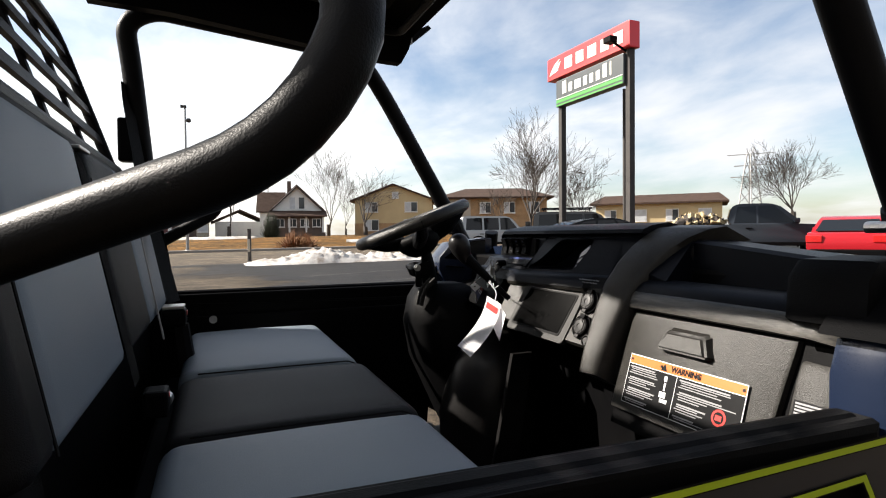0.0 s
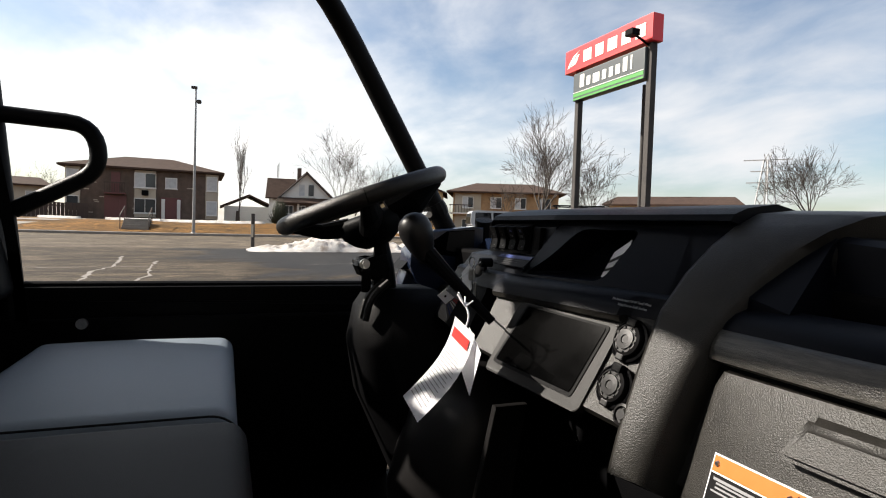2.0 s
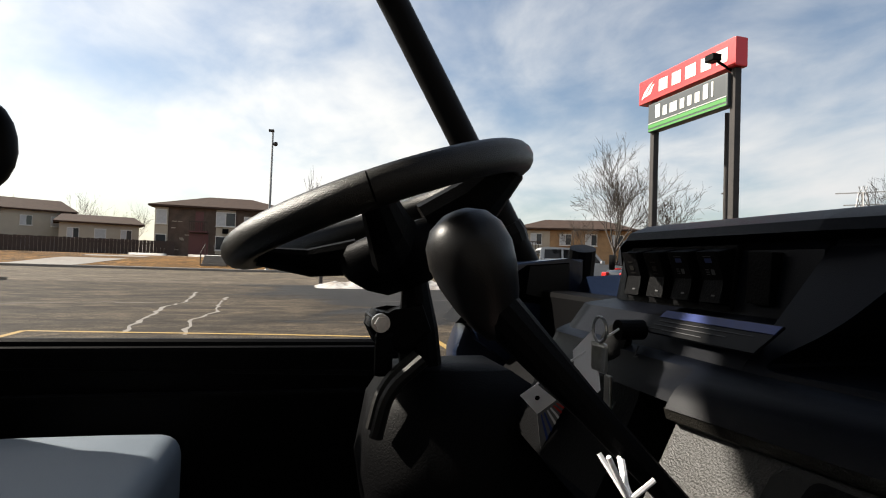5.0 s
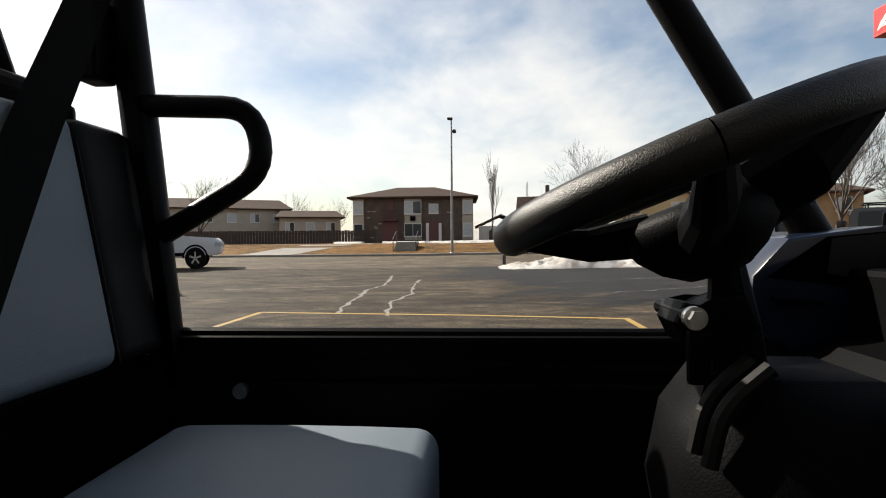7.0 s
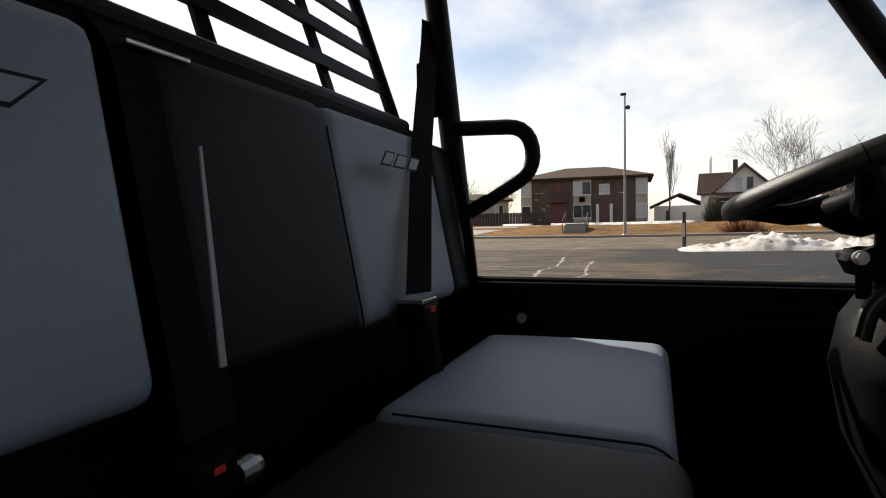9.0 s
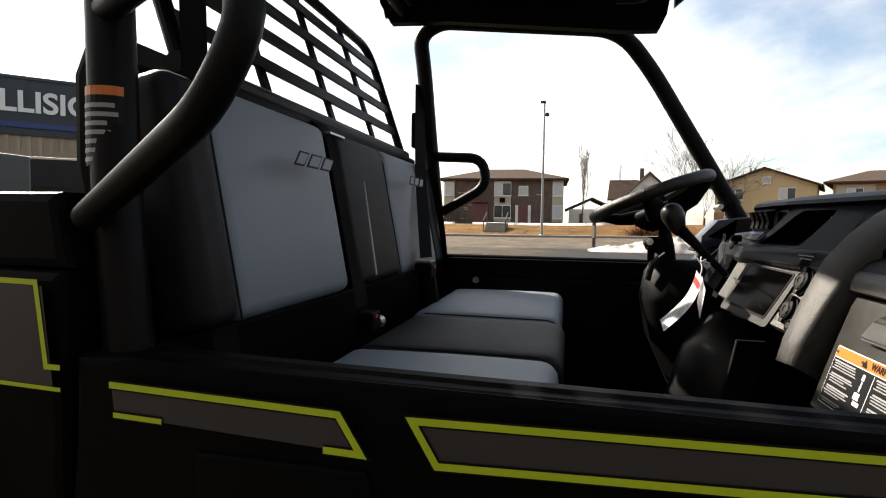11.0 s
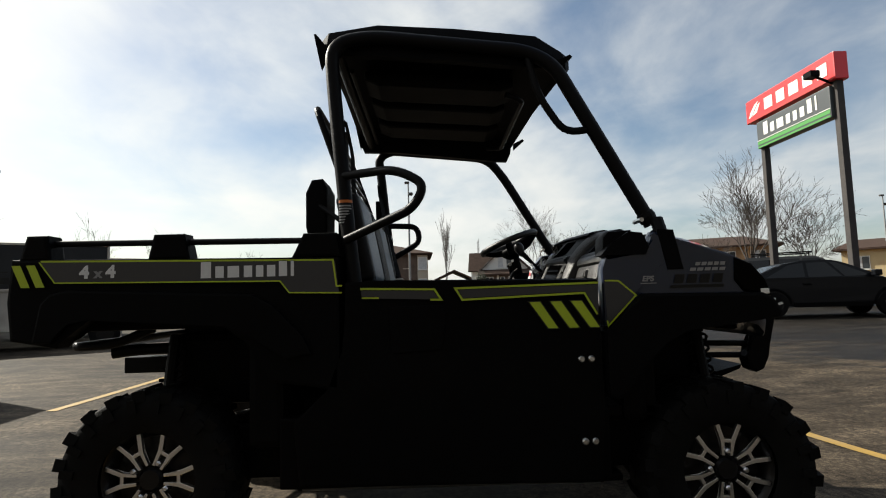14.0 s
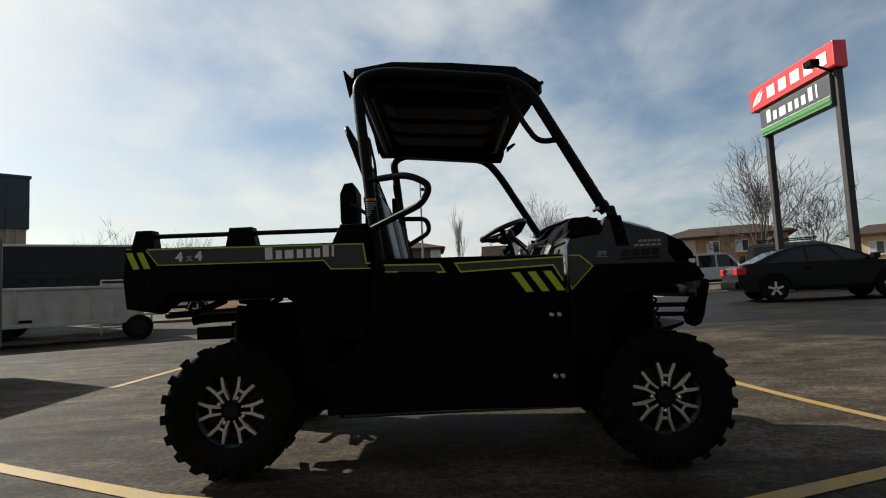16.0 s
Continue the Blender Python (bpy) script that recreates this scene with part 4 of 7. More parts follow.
def wheels():
    def wheel(x, s):
        yc = s * 0.655
        w = part("wheel", lathe(bmesh.new(), [(0.10, -0.09), (0.185, -0.10), (0.185, 0.075), (0.165, 0.06), (0.15, 0.02), (0.06, 0.02)], (0, 0, 0), "y", 40), M["rimblack"], UTV, "black alloy wheel with machined forked spokes", 40)
        prof = [(0.178, -0.105), (0.20, -0.122), (0.27, -0.128), (0.314, -0.120), (0.325, -0.095), (0.327, 0), (0.325, 0.095), (0.314, 0.120), (0.27, 0.128), (0.20, 0.122), (0.178, 0.105)]
        ty = part("tyre", lathe(bmesh.new(), prof, (0, 0, 0), "y", 56, False), M["rubber"], w, "knobbly all-terrain tyre", 60)
        bm = bmesh.new()
        n = 20
        for k in range(n):
            for side, off in ((-1, 0.0), (1, 0.5)):
                a = 2 * math.pi * (k + off) / n
                rot = Matrix.Rotation(a, 4, "Y")
                for (x0, x1, y0, y1, z0, z1, yaw) in ((-0.022, 0.022, 0.07, 0.132, 0.292, 0.333, 12), (-0.018, 0.018, 0.005, 0.065, 0.312, 0.332, 32), (-0.014, 0.016, 0.118, 0.136, 0.255, 0.305, 0)):
                    box(bm, x0, x1, y0, y1, z0, z1, 0, rot @ Matrix.Diagonal((1, side, 1, 1)) @ Matrix.Rotation(radians(yaw), 4, "Z"))
        tagged(part("tread", bm, M["rubber"], w), kind="stuff")
        # six forked spokes
        for k in range(6):
            rot = Matrix.Rotation(math.pi * k / 3 + math.pi / 6, 4, "Y")
            for sx in (-1, 1):
                bm = bmesh.new()
                o = 0.078
                pts = [(sx * 0.010, 0.05), (sx * 0.021, 0.05), (sx * 0.026, 0.105), (sx * 0.052, 0.166), (sx * 0.036, 0.170), (sx * 0.013, 0.112)]
                prism(bm, pts if sx > 0 else pts[::-1], "y", o - 0.018, o, 0.002)
                bmesh.ops.transform(bm, matrix=rot, verts=bm.verts)
                part("spoke", bm, M["alloy"], w)
            bm = B(-0.022, 0.022, 0.058, 0.077, 0.098, 0.112, 0.002)
            bmesh.ops.transform(bm, matrix=rot, verts=bm.verts)
            part("spoke_bridge", bm, M["alloy"], w)
        for k in range(4):
            a = math.pi / 2 * k + 0.5
            part("lug_nut", lathe(bmesh.new(), [(0.011, 0.05), (0.011, 0.085), (0.006, 0.09)], (0.068 * math.cos(a), 0, 0.068 * math.sin(a)), "y", 10), M["alloy"], w)
        part("hub_cap", lathe(bmesh.new(), [(0.045, 0.02), (0.045, 0.07), (0.036, 0.082), (0.0, 0.084)][:3], (0, 0, 0), "y", 20), M["rimblack"], w)
        w.matrix_basis = pose(x, yc, 0.345, 0, 0, 0 if s > 0 else 180)
        return w
    first = wheel(-1.09, -1)
    for x, s in ((1.09, -1), (-1.09, 1), (1.09, 1)):
        c = copy_thing(first, pose(x, s * 0.655, 0.345 if x < 0 else 0.312, 0, 25 if x > 0 else 0, 0 if s > 0 else 180))
        c.parent = UTV


def chassis():
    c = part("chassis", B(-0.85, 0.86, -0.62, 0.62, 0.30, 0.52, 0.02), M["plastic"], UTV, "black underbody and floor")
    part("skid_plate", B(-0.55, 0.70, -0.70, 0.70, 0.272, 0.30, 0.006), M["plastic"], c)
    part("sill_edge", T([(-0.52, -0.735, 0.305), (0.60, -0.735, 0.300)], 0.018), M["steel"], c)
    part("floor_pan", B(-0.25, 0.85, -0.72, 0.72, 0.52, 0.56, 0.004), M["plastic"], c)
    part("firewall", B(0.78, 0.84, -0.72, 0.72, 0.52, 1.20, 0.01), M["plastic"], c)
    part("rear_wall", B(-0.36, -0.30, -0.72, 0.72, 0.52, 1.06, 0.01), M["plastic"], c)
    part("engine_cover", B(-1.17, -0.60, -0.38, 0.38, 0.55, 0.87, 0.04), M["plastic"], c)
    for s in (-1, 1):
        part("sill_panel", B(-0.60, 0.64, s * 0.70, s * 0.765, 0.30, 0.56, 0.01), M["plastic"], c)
        for x, d in ((-1.09, -0.06), (1.09, 0.06)):
            part("suspension_arm", T([(x - 0.16, s * 0.20, 0.36), (x, s * 0.56, 0.31), (x + 0.16, s * 0.20, 0.36)], 0.018, 0.04), M["tube"], c)
            part("suspension_arm", T([(x - 0.14, s * 0.24, 0.52), (x, s * 0.56, 0.44), (x + 0.14, s * 0.24, 0.52)], 0.016, 0.04), M["tube"], c)
            part("axle_shaft", T([(x, s * 0.15, 0.40), (x, s * 0.56, 0.352)], 0.016), M["steel"], c)
            bm = tube(bmesh.new(), [(x + d, s * 0.52, 0.42), (x + d, s * 0.40, 0.86)], 0.026)
            part("shock_absorber", bm, M["tube"], c)
            coil = [(x + d + 0.046 * math.cos(a), s * (0.51 - 0.10 * a / 50), 0.47 + 0.0072 * a + 0.012 * math.sin(a)) for a in [0.5 * k for k in range(100)]]
            part("coil_spring", tube(bmesh.new(), coil, 0.0065, 6), M["tube"], c)
    for y in (-0.28, 0.28):
        part("frame_rail", T([(-1.12, y, 0.66), (-0.9, y, 0.60), (0.9, y, 0.56), (1.24, y, 0.66)], 0.03, 0.1), M["tube"], c)
    part("front_box", B(0.86, 1.18, -0.42, 0.42, 0.52, 0.84, 0.05), M["plastic"], c)
    for s in (-1, 1):
        part("wheel_well_liner", B(0.70, 0.80, s * 0.42, s * 0.74, 0.50, 0.86, 0.03), M["plastic"], c)
        part("wheel_well_liner", B(-0.72, -0.58, s * 0.42, s * 0.76, 0.45, 0.95, 0.03), M["plastic"], c)
    part("air_intake", PR([(-0.515, 1.22), (-0.53, 1.30), (-0.53, 1.44), (-0.505, 1.495), (-0.46, 1.50), (-0.44, 1.46), (-0.445, 1.22)], "y", -0.62, -0.42, 0.012), M["plastic"], c, "black intake housing behind the cab")
    part("intake_bracket", rod((-0.49, -0.6, 1.40), (-0.36, -0.68, 1.30), 0.010), M["tube"], c)


def FX(y, z):
    """The x of the leaning, driver-turned face of the centre stack."""
    return 0.569 - 0.22 * (min(y, -0.06) + 0.2) + 0.5 * (z - 1.10)


def UX(y, z):
    """The x of the flatter panel above the screen hood."""
    return FX(y, 1.19) + 0.86 * (z - 1.19)


FACE_N = Vector((-1, -0.22, 0.5)).normalized()
FACE_Q = Matrix(((0.0, 0.5 / 1.118, FACE_N.x, 0), (-1.0, 0.0, FACE_N.y, 0), (0.0, 1 / 1.118, FACE_N.z, 0), (0, 0, 0, 1)))


def on_face(name, pts, lift, thick, mat, parent, label="", fx=FX, bevel=0.0):
    """A plate on the stack; pts are (y, z)."""
    bm = bmesh.new()
    n = Vector((-1, -0.22, 0.5 if fx is FX else 0.86)).normalized()
    base = [Vector((fx(y, z), y, z)) for y, z in pts]
    a = [bm.verts.new(p + n * lift) for p in base]
    b = [bm.verts.new(p + n * (lift - thick)) for p in base]
    k = len(pts)
    top = bm.faces.new(a)
    bm.faces.new(b[::-1])
    for i in range(k):
        bm.faces.new((a[i], a[(i + 1) % k], b[(i + 1) % k], b[i]))
    if bevel:
        bmesh.ops.bevel(bm, geom=list(top.edges), offset=bevel, segments=2, affect="EDGES", profile=0.6)
    return part(name, bm, mat, parent, label)


def rounded(pts, r, n=4):
    """Rounds the corners of a closed polygon of pairs."""
    out = []
    k = len(pts)
    for i in range(k):
        a, b, c = Vector(pts[i - 1]), Vector(pts[i]), Vector(pts[(i + 1) % k])
        d = min(r, (a - b).length * 0.45, (c - b).length * 0.45)
        p, q = b + (a - b).normalized() * d, b + (c - b).normalized() * d
        for j in range(n + 1):
            s = j / n
            w = p * (1 - s) ** 2 + b * 2 * s * (1 - s) + q * s * s
            out.append((w.x, w.y))
    return out


def lower_section(y, kind="plain", top=9.0, dx=0.0):
    """One slice of the lower stack: its face, the hood over the screen or the gate slot."""
    f, u = lambda z: FX(y, z), lambda z: UX(y, z)
    zb = 1.040 + 0.085 * (y + 0.28)
    pts = [(0.82, 0.99), (f(zb) + 0.05, zb - 0.02), (f(zb) + 0.006, zb - 0.004), (f(zb), zb + 0.004)]
    if kind == "slot":
        pts += [(f(1.060), 1.060), (f(1.065) + 0.05, 1.066), (f(1.12) + 0.06, 1.12), (f(1.17) + 0.06, 1.175)]
    elif kind == "screen":
        pts += [(f(1.10), 1.10), (f(1.146), 1.146), (f(1.150) - 0.010, 1.150), (f(1.158) - 0.016, 1.157)]
    else:
        pts += [(f(1.08), 1.08), (f(1.12), 1.12), (f(1.15) - 0.001, 1.150), (f(1.157) - 0.003, 1.157)]
    pts += [(0.82, 1.157)]
    return [(x + dx * min(1, (z - 0.9) * 4), y, min(z, top)) for x, z in pts]


def brow_section(y, kind="plain", top=9.0, dx=0.0):
    """The rounded brow between the lower face and the upper panel."""
    f, u = lambda z: FX(y, z), lambda z: UX(y, z)
    b = 0.016 if kind == "screen" else 0.003
    pts = [(0.82, 1.157), (f(1.157) - b, 1.157), (f(1.162) - b, 1.162), (f(1.168) - b * 0.9, 1.169), (f(1.174) - b * 0.55, 1.176), (u(1.181) - 0.001, 1.181), (u(1.185) + 0.004, 1.185), (0.82, 1.185)]
    return [(x + dx * min(1, (z - 0.9) * 4), y, min(z, top + 0.1 * min(0, z - 1.29))) for x, z in pts]


def upper_section(y, top=9.0, dx=0.0, solid=True):
    """Upper panel (where solid) and the overhanging top cap."""
    u = lambda z: UX(y, z)
    pts = [(0.82, 1.185), (u(1.185) + 0.010, 1.185), (u(1.208) + 0.008, 1.209), (u(1.220) + 0.036, 1.2145), (u(1.258) + 0.012, 1.264)] if solid else [(0.82, 1.264), (u(1.264) + 0.030, 1.264), (u(1.2645) + 0.02, 1.2645), (u(1.265) + 0.014, 1.265)]
    pts += [(u(1.268) + 0.014, 1.271), (u(1.272) - 0.006, 1.276), (u(1.278) - 0.006, 1.284), (u(1.283) + 0.010, 1.292), (u(1.283) + 0.06, 1.299), (0.82, 1.290)]
    return [(x + dx * min(1, (z - 0.9) * 4), y, min(z, top + 0.1 * min(0, z - 1.29))) for x, z in pts]


SHOULDER = ((0.292, 1.16, 0.10), (0.284, 1.205, 0.055), (0.266, 1.245, 0.025), (0.245, 1.272, 0.008), (0.222, 9.0, 0.0), (0.067, 9.0, 0.0))


def dash_core():
    # left shoulder, rounded off towards the steering column
    return loft(bmesh.new(), [lower_section(y, "plain", t, dx) for y, t, dx in SHOULDER])


def pocket_panel(y0, y1, z0, z1, hole, depth):
    """The upper panel with a rounded opening through it, its walls and its back."""
    bm = bmesh.new()
    at = lambda y, z, d=0.0: (UX(y, z) + 0.010 + d, y, z)
    cy, cz = sum(p[0] for p in hole) / len(hole), sum(p[1] for p in hole) / len(hole)
    outer = []
    for y, z in hole:
        dy, dz = y - cy, z - cz
        k = min([(v - c) / d for v, c, d in ((y0, cy, dy), (y1, cy, dy), (z0, cz, dz), (z1, cz, dz)) if abs(d) > 1e-6 and (v - c) / d > 0])
        outer.append((cy + dy * k, cz + dz * k))
    n = len(hole)
    a = [bm.verts.new(at(*p)) for p in outer]
    b = [bm.verts.new(at(*p)) for p in hole]
    c = [bm.verts.new(at(*p, 0.006)) for p in hole]
    d = [bm.verts.new(at(cy + (p[0] - cy) * 0.93, cz + (p[1] - cz) * 0.95, depth)) for p in hole]
    for i in range(n):
        j = (i + 1) % n
        bm.faces.new((a[i], a[j], b[j], b[i])); bm.faces.new((b[i], b[j], c[j], c[i])); bm.faces.new((c[i], c[j], d[j], d[i]))
    bm.faces.new(d)
    # the corners that the rays leave open
    for y, z in ((y0, z0), (y0, z1), (y1, z0), (y1, z1)):
        k = min(range(n), key=lambda i: (outer[i][0] - y) ** 2 + (outer[i][1] - z) ** 2)
        cor = bm.verts.new(at(y, z))
        for i in (k - 1, k):
            p, q = a[i], a[(i + 1) % n]
            if len({p, q, cor}) == 3:
                bm.faces.new((p, q, cor))
    return bm


def dashboard():
    # core and shift slot take blacker plastic than the grain, for their shade
    d = part("dashboard", dash_core(), M["plastic"], UTV, "black grained dashboard with storage bins and screen", 28)
    for name, a, b, kind in (("shift_slot", 0.067, 0.022, "slot"), ("screen_surround", 0.022, -0.243, "screen"), ("stack_edge", -0.243, -0.300, "plain")):
        part(name, loft(bmesh.new(), [lower_section(a, kind), lower_section(b, kind)]), M["plastic" if kind == "slot" else "grain"], d, "", 28)
    brow = [brow_section(y, "plain", t, dx) for y, t, dx in SHOULDER] + [brow_section(0.030), brow_section(0.020, "screen"), brow_section(-0.240, "screen"), brow_section(-0.248), brow_section(-0.302)]
    part("dash_brow", loft(bmesh.new(), brow), M["shadeplastic"], d, "smooth brow over the screen, coloured blue-black for shade", 40)
    part("switch_panel", loft(bmesh.new(), [upper_section(y, t, dx) for y, t, dx in SHOULDER] + [upper_section(-0.002)]), M["shadeplastic"], d, "", 30)
    part("top_cap", loft(bmesh.new(), [upper_section(-0.002, solid=False), upper_section(-0.302, solid=False)]), M["shadeplastic"], d, "", 30)
    hole = rounded([(-0.068, 1.262), (-0.176, 1.262), (-0.170, 1.190), (-0.010, 1.188), (-0.044, 1.216)], 0.016, 5)
    part("phone_pocket", pocket_panel(-0.002, -0.302, 1.182, 1.266, hole, 0.075), M["shadeplastic"], d, "open phone pocket with rounded corners")
    # screen with its surround
    bez = on_face("screen_bezel", rounded([(-0.046, 1.048), (-0.060, 1.149), (-0.243, 1.141), (-0.234, 1.036)], 0.008), 0.004, 0.012, M["greytrim"], d, "satin grey screen bezel", bevel=0.002)
    on_face("screen_gasket", rounded([(-0.060, 1.061), (-0.078, 1.146), (-0.230, 1.139), (-0.217, 1.050)], 0.006), 0.0052, 0.004, M["plastic"], bez)
    on_face("screen", rounded([(-0.066, 1.065), (-0.082, 1.143), (-0.225, 1.136), (-0.213, 1.055)], 0.004), 0.0062, 0.004, M["screen"], bez, "black blank display screen")
    for y, z in ((-0.262, 1.128), (-0.268, 1.077)):
        o = part("power_socket", lathe(bmesh.new(), [(0.0195, 0.0), (0.0195, 0.009), (0.0165, 0.011), (0.016, 0.0095), (0.0125, 0.0095), (0.012, 0.0115), (0.0055, 0.0118), (0.005, 0.0105)], (0, 0, 0), "z", 32), M["soft"], d, "round black socket cover", 35)
        o.matrix_basis = Matrix.Translation(Vector((FX(y, z), y, z)) + FACE_N * 0.001) @ FACE_Q
        part("socket_ring", lathe(bmesh.new(), [(0.0265, 0.0), (0.0265, 0.004), (0.0245, 0.005), (0.0225, 0.003), (0.0215, 0.0)], (0, 0, 0), "z", 32, False), M["plastic"], o)
        part("cover_hinge", B(-0.007, 0.007, 0.016, 0.027, 0.002, 0.012, 0.002), M["plastic"], o)
        part("pull_tab", B(-0.006, 0.006, -0.026, -0.017, 0.004, 0.010, 0.002), M["soft"], o)
        for k in range(9):
            a = 2 * math.pi * k / 9
            part("embossed_mark", B(-0.0012, 0.0012, -0.0016, 0.0016, 0.0105, 0.0114, 0.0), M["greytrim"], o).matrix_basis = Matrix.Translation((0.0145 * math.cos(a), 0.0145 * math.sin(a), 0)) @ Matrix.Rotation(a, 4, "Z")
    o = part("socket_plug", lathe(bmesh.new(), [(0.0125, 0.0), (0.0125, 0.005), (0.0095, 0.006), (0.009, 0.003), (0.0065, 0.003), (0.006, 0.007)], (0, 0, 0), "z", 24), M["soft"], d, "", 35)
    o.matrix_basis = Matrix.Translation(Vector((FX(-0.293, 1.052), -0.293, 1.052)) + FACE_N * 0.001) @ FACE_Q
    # switches
    SX = 0.637
    part("switch_plate", PR([(SX + 0.006, 1.216), (SX + 0.012, 1.268), (SX + 0.03, 1.268), (SX + 0.03, 1.216)], "y", 0.068, 0.212, 0.002), M["plastic"], d)
    for k in range(4):
        y = 0.190 - k * 0.036
        prof = [(SX + 0.012, 1.219), (SX - 0.003, 1.222), (SX + 0.0015, 1.240), (SX - 0.007, 1.2625), (SX + 0.012, 1.266)]
        sw = part("rocker_switch", PR(prof, "y", y - 0.0120, y + 0.0120, 0.0015), M["plastic"], d, "black rocker switch")
        def mark(y0, y1, z0, z1, mat):
            fx = lambda z: (SX - 0.003 + (z - 1.222) * 0.25 if z < 1.240 else SX + 0.0015 - (z - 1.240) * 0.378) - 0.0008
            bm = bmesh.new()
            bm.faces.new([bm.verts.new(q) for q in ((fx(z0), y + y0, z0), (fx(z0), y + y1, z0), (fx(z1), y + y1, z1), (fx(z1), y + y0, z1))])
            part("switch_mark", bm, mat, sw)
        mark(-0.002, -0.006, 1.227, 1.2284, M["shadedtext"])
        if k > 1:
            mark(0.003, -0.005, 1.2535, 1.2570, M["bluelabel"])
            mark(0.004, -0.005, 1.2582, 1.2588, M["shadedtext"])
            for q in range(3):
                mark(0.005, 0.001, 1.2440 + q * 0.0018, 1.2447 + q * 0.0018, M["shadedtext"])
            mark(-0.001, -0.005, 1.2440, 1.2483, M["shadedtext"])
        else:
            mark(0.004, -0.004, 1.2530, 1.2540, M["greytrim"])
            mark(0.003, -0.003, 1.2455, 1.2500, M["greytrim"])
            mark(0.004, -0.004, 1.2425, 1.2435, M["greytrim"])
    part("blank_switch", PR([(SX + 0.004, 1.224), (SX + 0.006, 1.262), (SX + 0.02, 1.262), (SX + 0.02, 1.224)], "y", 0.030, 0.052, 0.001), M["plastic"], d)
    lb = on_face("instruction_label", [(0.098, 1.196), (0.088, 1.213), (-0.022, 1.213), (-0.014, 1.196)], 0.003, 0.002, M["blacklabel"], d, "", UX)
    on_face("label_band", [(0.0905, 1.2075), (0.0875, 1.2125), (-0.0215, 1.2125), (-0.0195, 1.2075)], 0.0036, 0.001, M["bluelabel"], lb, "", UX)
    for k in range(3):
        on_face("label_text_bar", [(0.089 + 0.002 * k, 1.2046 - k * 0.0030), (0.0886 + 0.002 * k, 1.2050 - k * 0.0030), (-0.006 + 0.02 * k, 1.2050 - k * 0.0030), (-0.006 + 0.02 * k, 1.2046 - k * 0.0030)], 0.0035, 0.0004, M["shadedtext"], lb, "", UX)
    for k, words in enumerate(("Do Not Exceed 120 W Total When", "Using One or Both Sockets")):
        y, z = -0.226 - k * 0.004, 1.1690 - k * 0.0055
        m = Matrix.Translation(Vector((FX(y, z), y, z)) + FACE_N * 0.0160) @ FACE_Q.to_3x3().to_4x4() @ Matrix.Translation((0.031, 0, 0))
        text_mesh(words, 0.0046, None, m, M["greytext"], d, "moulded_lettering", 0.0002, label="small grey moulded lettering")
    # pale sheet that paints the sunlit reflection inside the pocket
    bm = bmesh.new()
    quad(bm, (0.672, -0.130, 1.2295), (0.672, -0.166, 1.248), (0.672, -0.143, 1.194), (0.672, -0.098, 1.187), 0.001)
    lin = part("pocket_card", bm, M["paper"], d, "pale sheet painted for the sunlit reflection in the pocket")
    for u0, u1 in ((0.30, 0.42), (0.62, 0.72)):
        A, Bp, C, E = Vector((0.6705, -0.130, 1.2295)), Vector((0.6705, -0.166, 1.248)), Vector((0.6705, -0.143, 1.194)), Vector((0.6705, -0.098, 1.187))
        bm = bmesh.new()
        bm.faces.new([bm.verts.new(q) for q in (A.lerp(E, u0), Bp.lerp(C, u0), Bp.lerp(C, u1), A.lerp(E, u1))])
        part("card_stripe", bm, M["greydecal"], lin)
    # arch between the stack and the glove box
    bm = bmesh.new()
    secs = []
    for (xi, yi), (xo, yo), z in (((0.552, -0.296), (0.566, -0.334), 0.990), ((0.562, -0.296), (0.578, -0.337), 1.030), ((0.588, -0.292), (0.606, -0.342), 1.095), ((0.606, -0.291), (0.626, -0.346), 1.135), ((0.622, -0.290), (0.646, -0.352), 1.168), ((0.660, -0.291), (0.688, -0.362), 1.212), ((0.696, -0.294), (0.726, -0.374), 1.244), ((0.728, -0.297), (0.760, -0.388), 1.266), ((0.760, -0.300), (0.800, -0.402), 1.282), ((0.82, -0.30), (0.84, -0.41), 1.288)):
        lean = 0.010 + 0.5 * max(0, z - 1.17) * 0.15
        secs.append([(xi + 0.02, yi + 0.004, z - 0.01), (xi - lean, yi, z + 0.002), (xi - lean - 0.003, yi - 0.008, z + 0.004), (xo - lean - 0.003, yo + 0.008, z + 0.002), (xo - lean + 0.002, yo, z), (xo + 0.05, yo - 0.004, z - 0.03), (xi + 0.06, yi, z - 0.03)])
    loft(bm, secs)
    bmesh.ops.subdivide_edges(bm, edges=[e for e in bm.edges if abs(e.verts[0].co.z - e.verts[1].co.z) > 0.02], cuts=1, use_grid_fill=True)
    part("dash_arch", bm, M["grain"], d, "grained arch between the stack and glove box", 60)
    part("arch_web", PR([(0.60, 0.99), (0.64, 1.10), (0.68, 1.17), (0.76, 1.255), (0.84, 1.265), (0.84, 0.99)], "y", -0.32, -0.392, 0.006), M["grain"], d)
    cw = part("cowl_panel", PR([(0.612, 1.150), (0.614, 1.192), (0.664, 1.247), (0.80, 1.263), (0.83, 1.262), (0.83, 1.02), (0.69, 1.07), (0.63, 1.11)], "y", 0.645, 0.745, 0.006), M["paint"], d, "glossy painted cowl beyond the steering wheel", 40)
    part("cowl_shelf", PR([(0.66, 0.98), (0.66, 1.05), (0.70, 1.10), (0.82, 1.13), (0.82, 0.98)], "y", 0.20, 0.645, 0.01), M["plastic"], d)
    # flat dark face paints the shade of a recess, a paler one its back
    bm = bmesh.new()
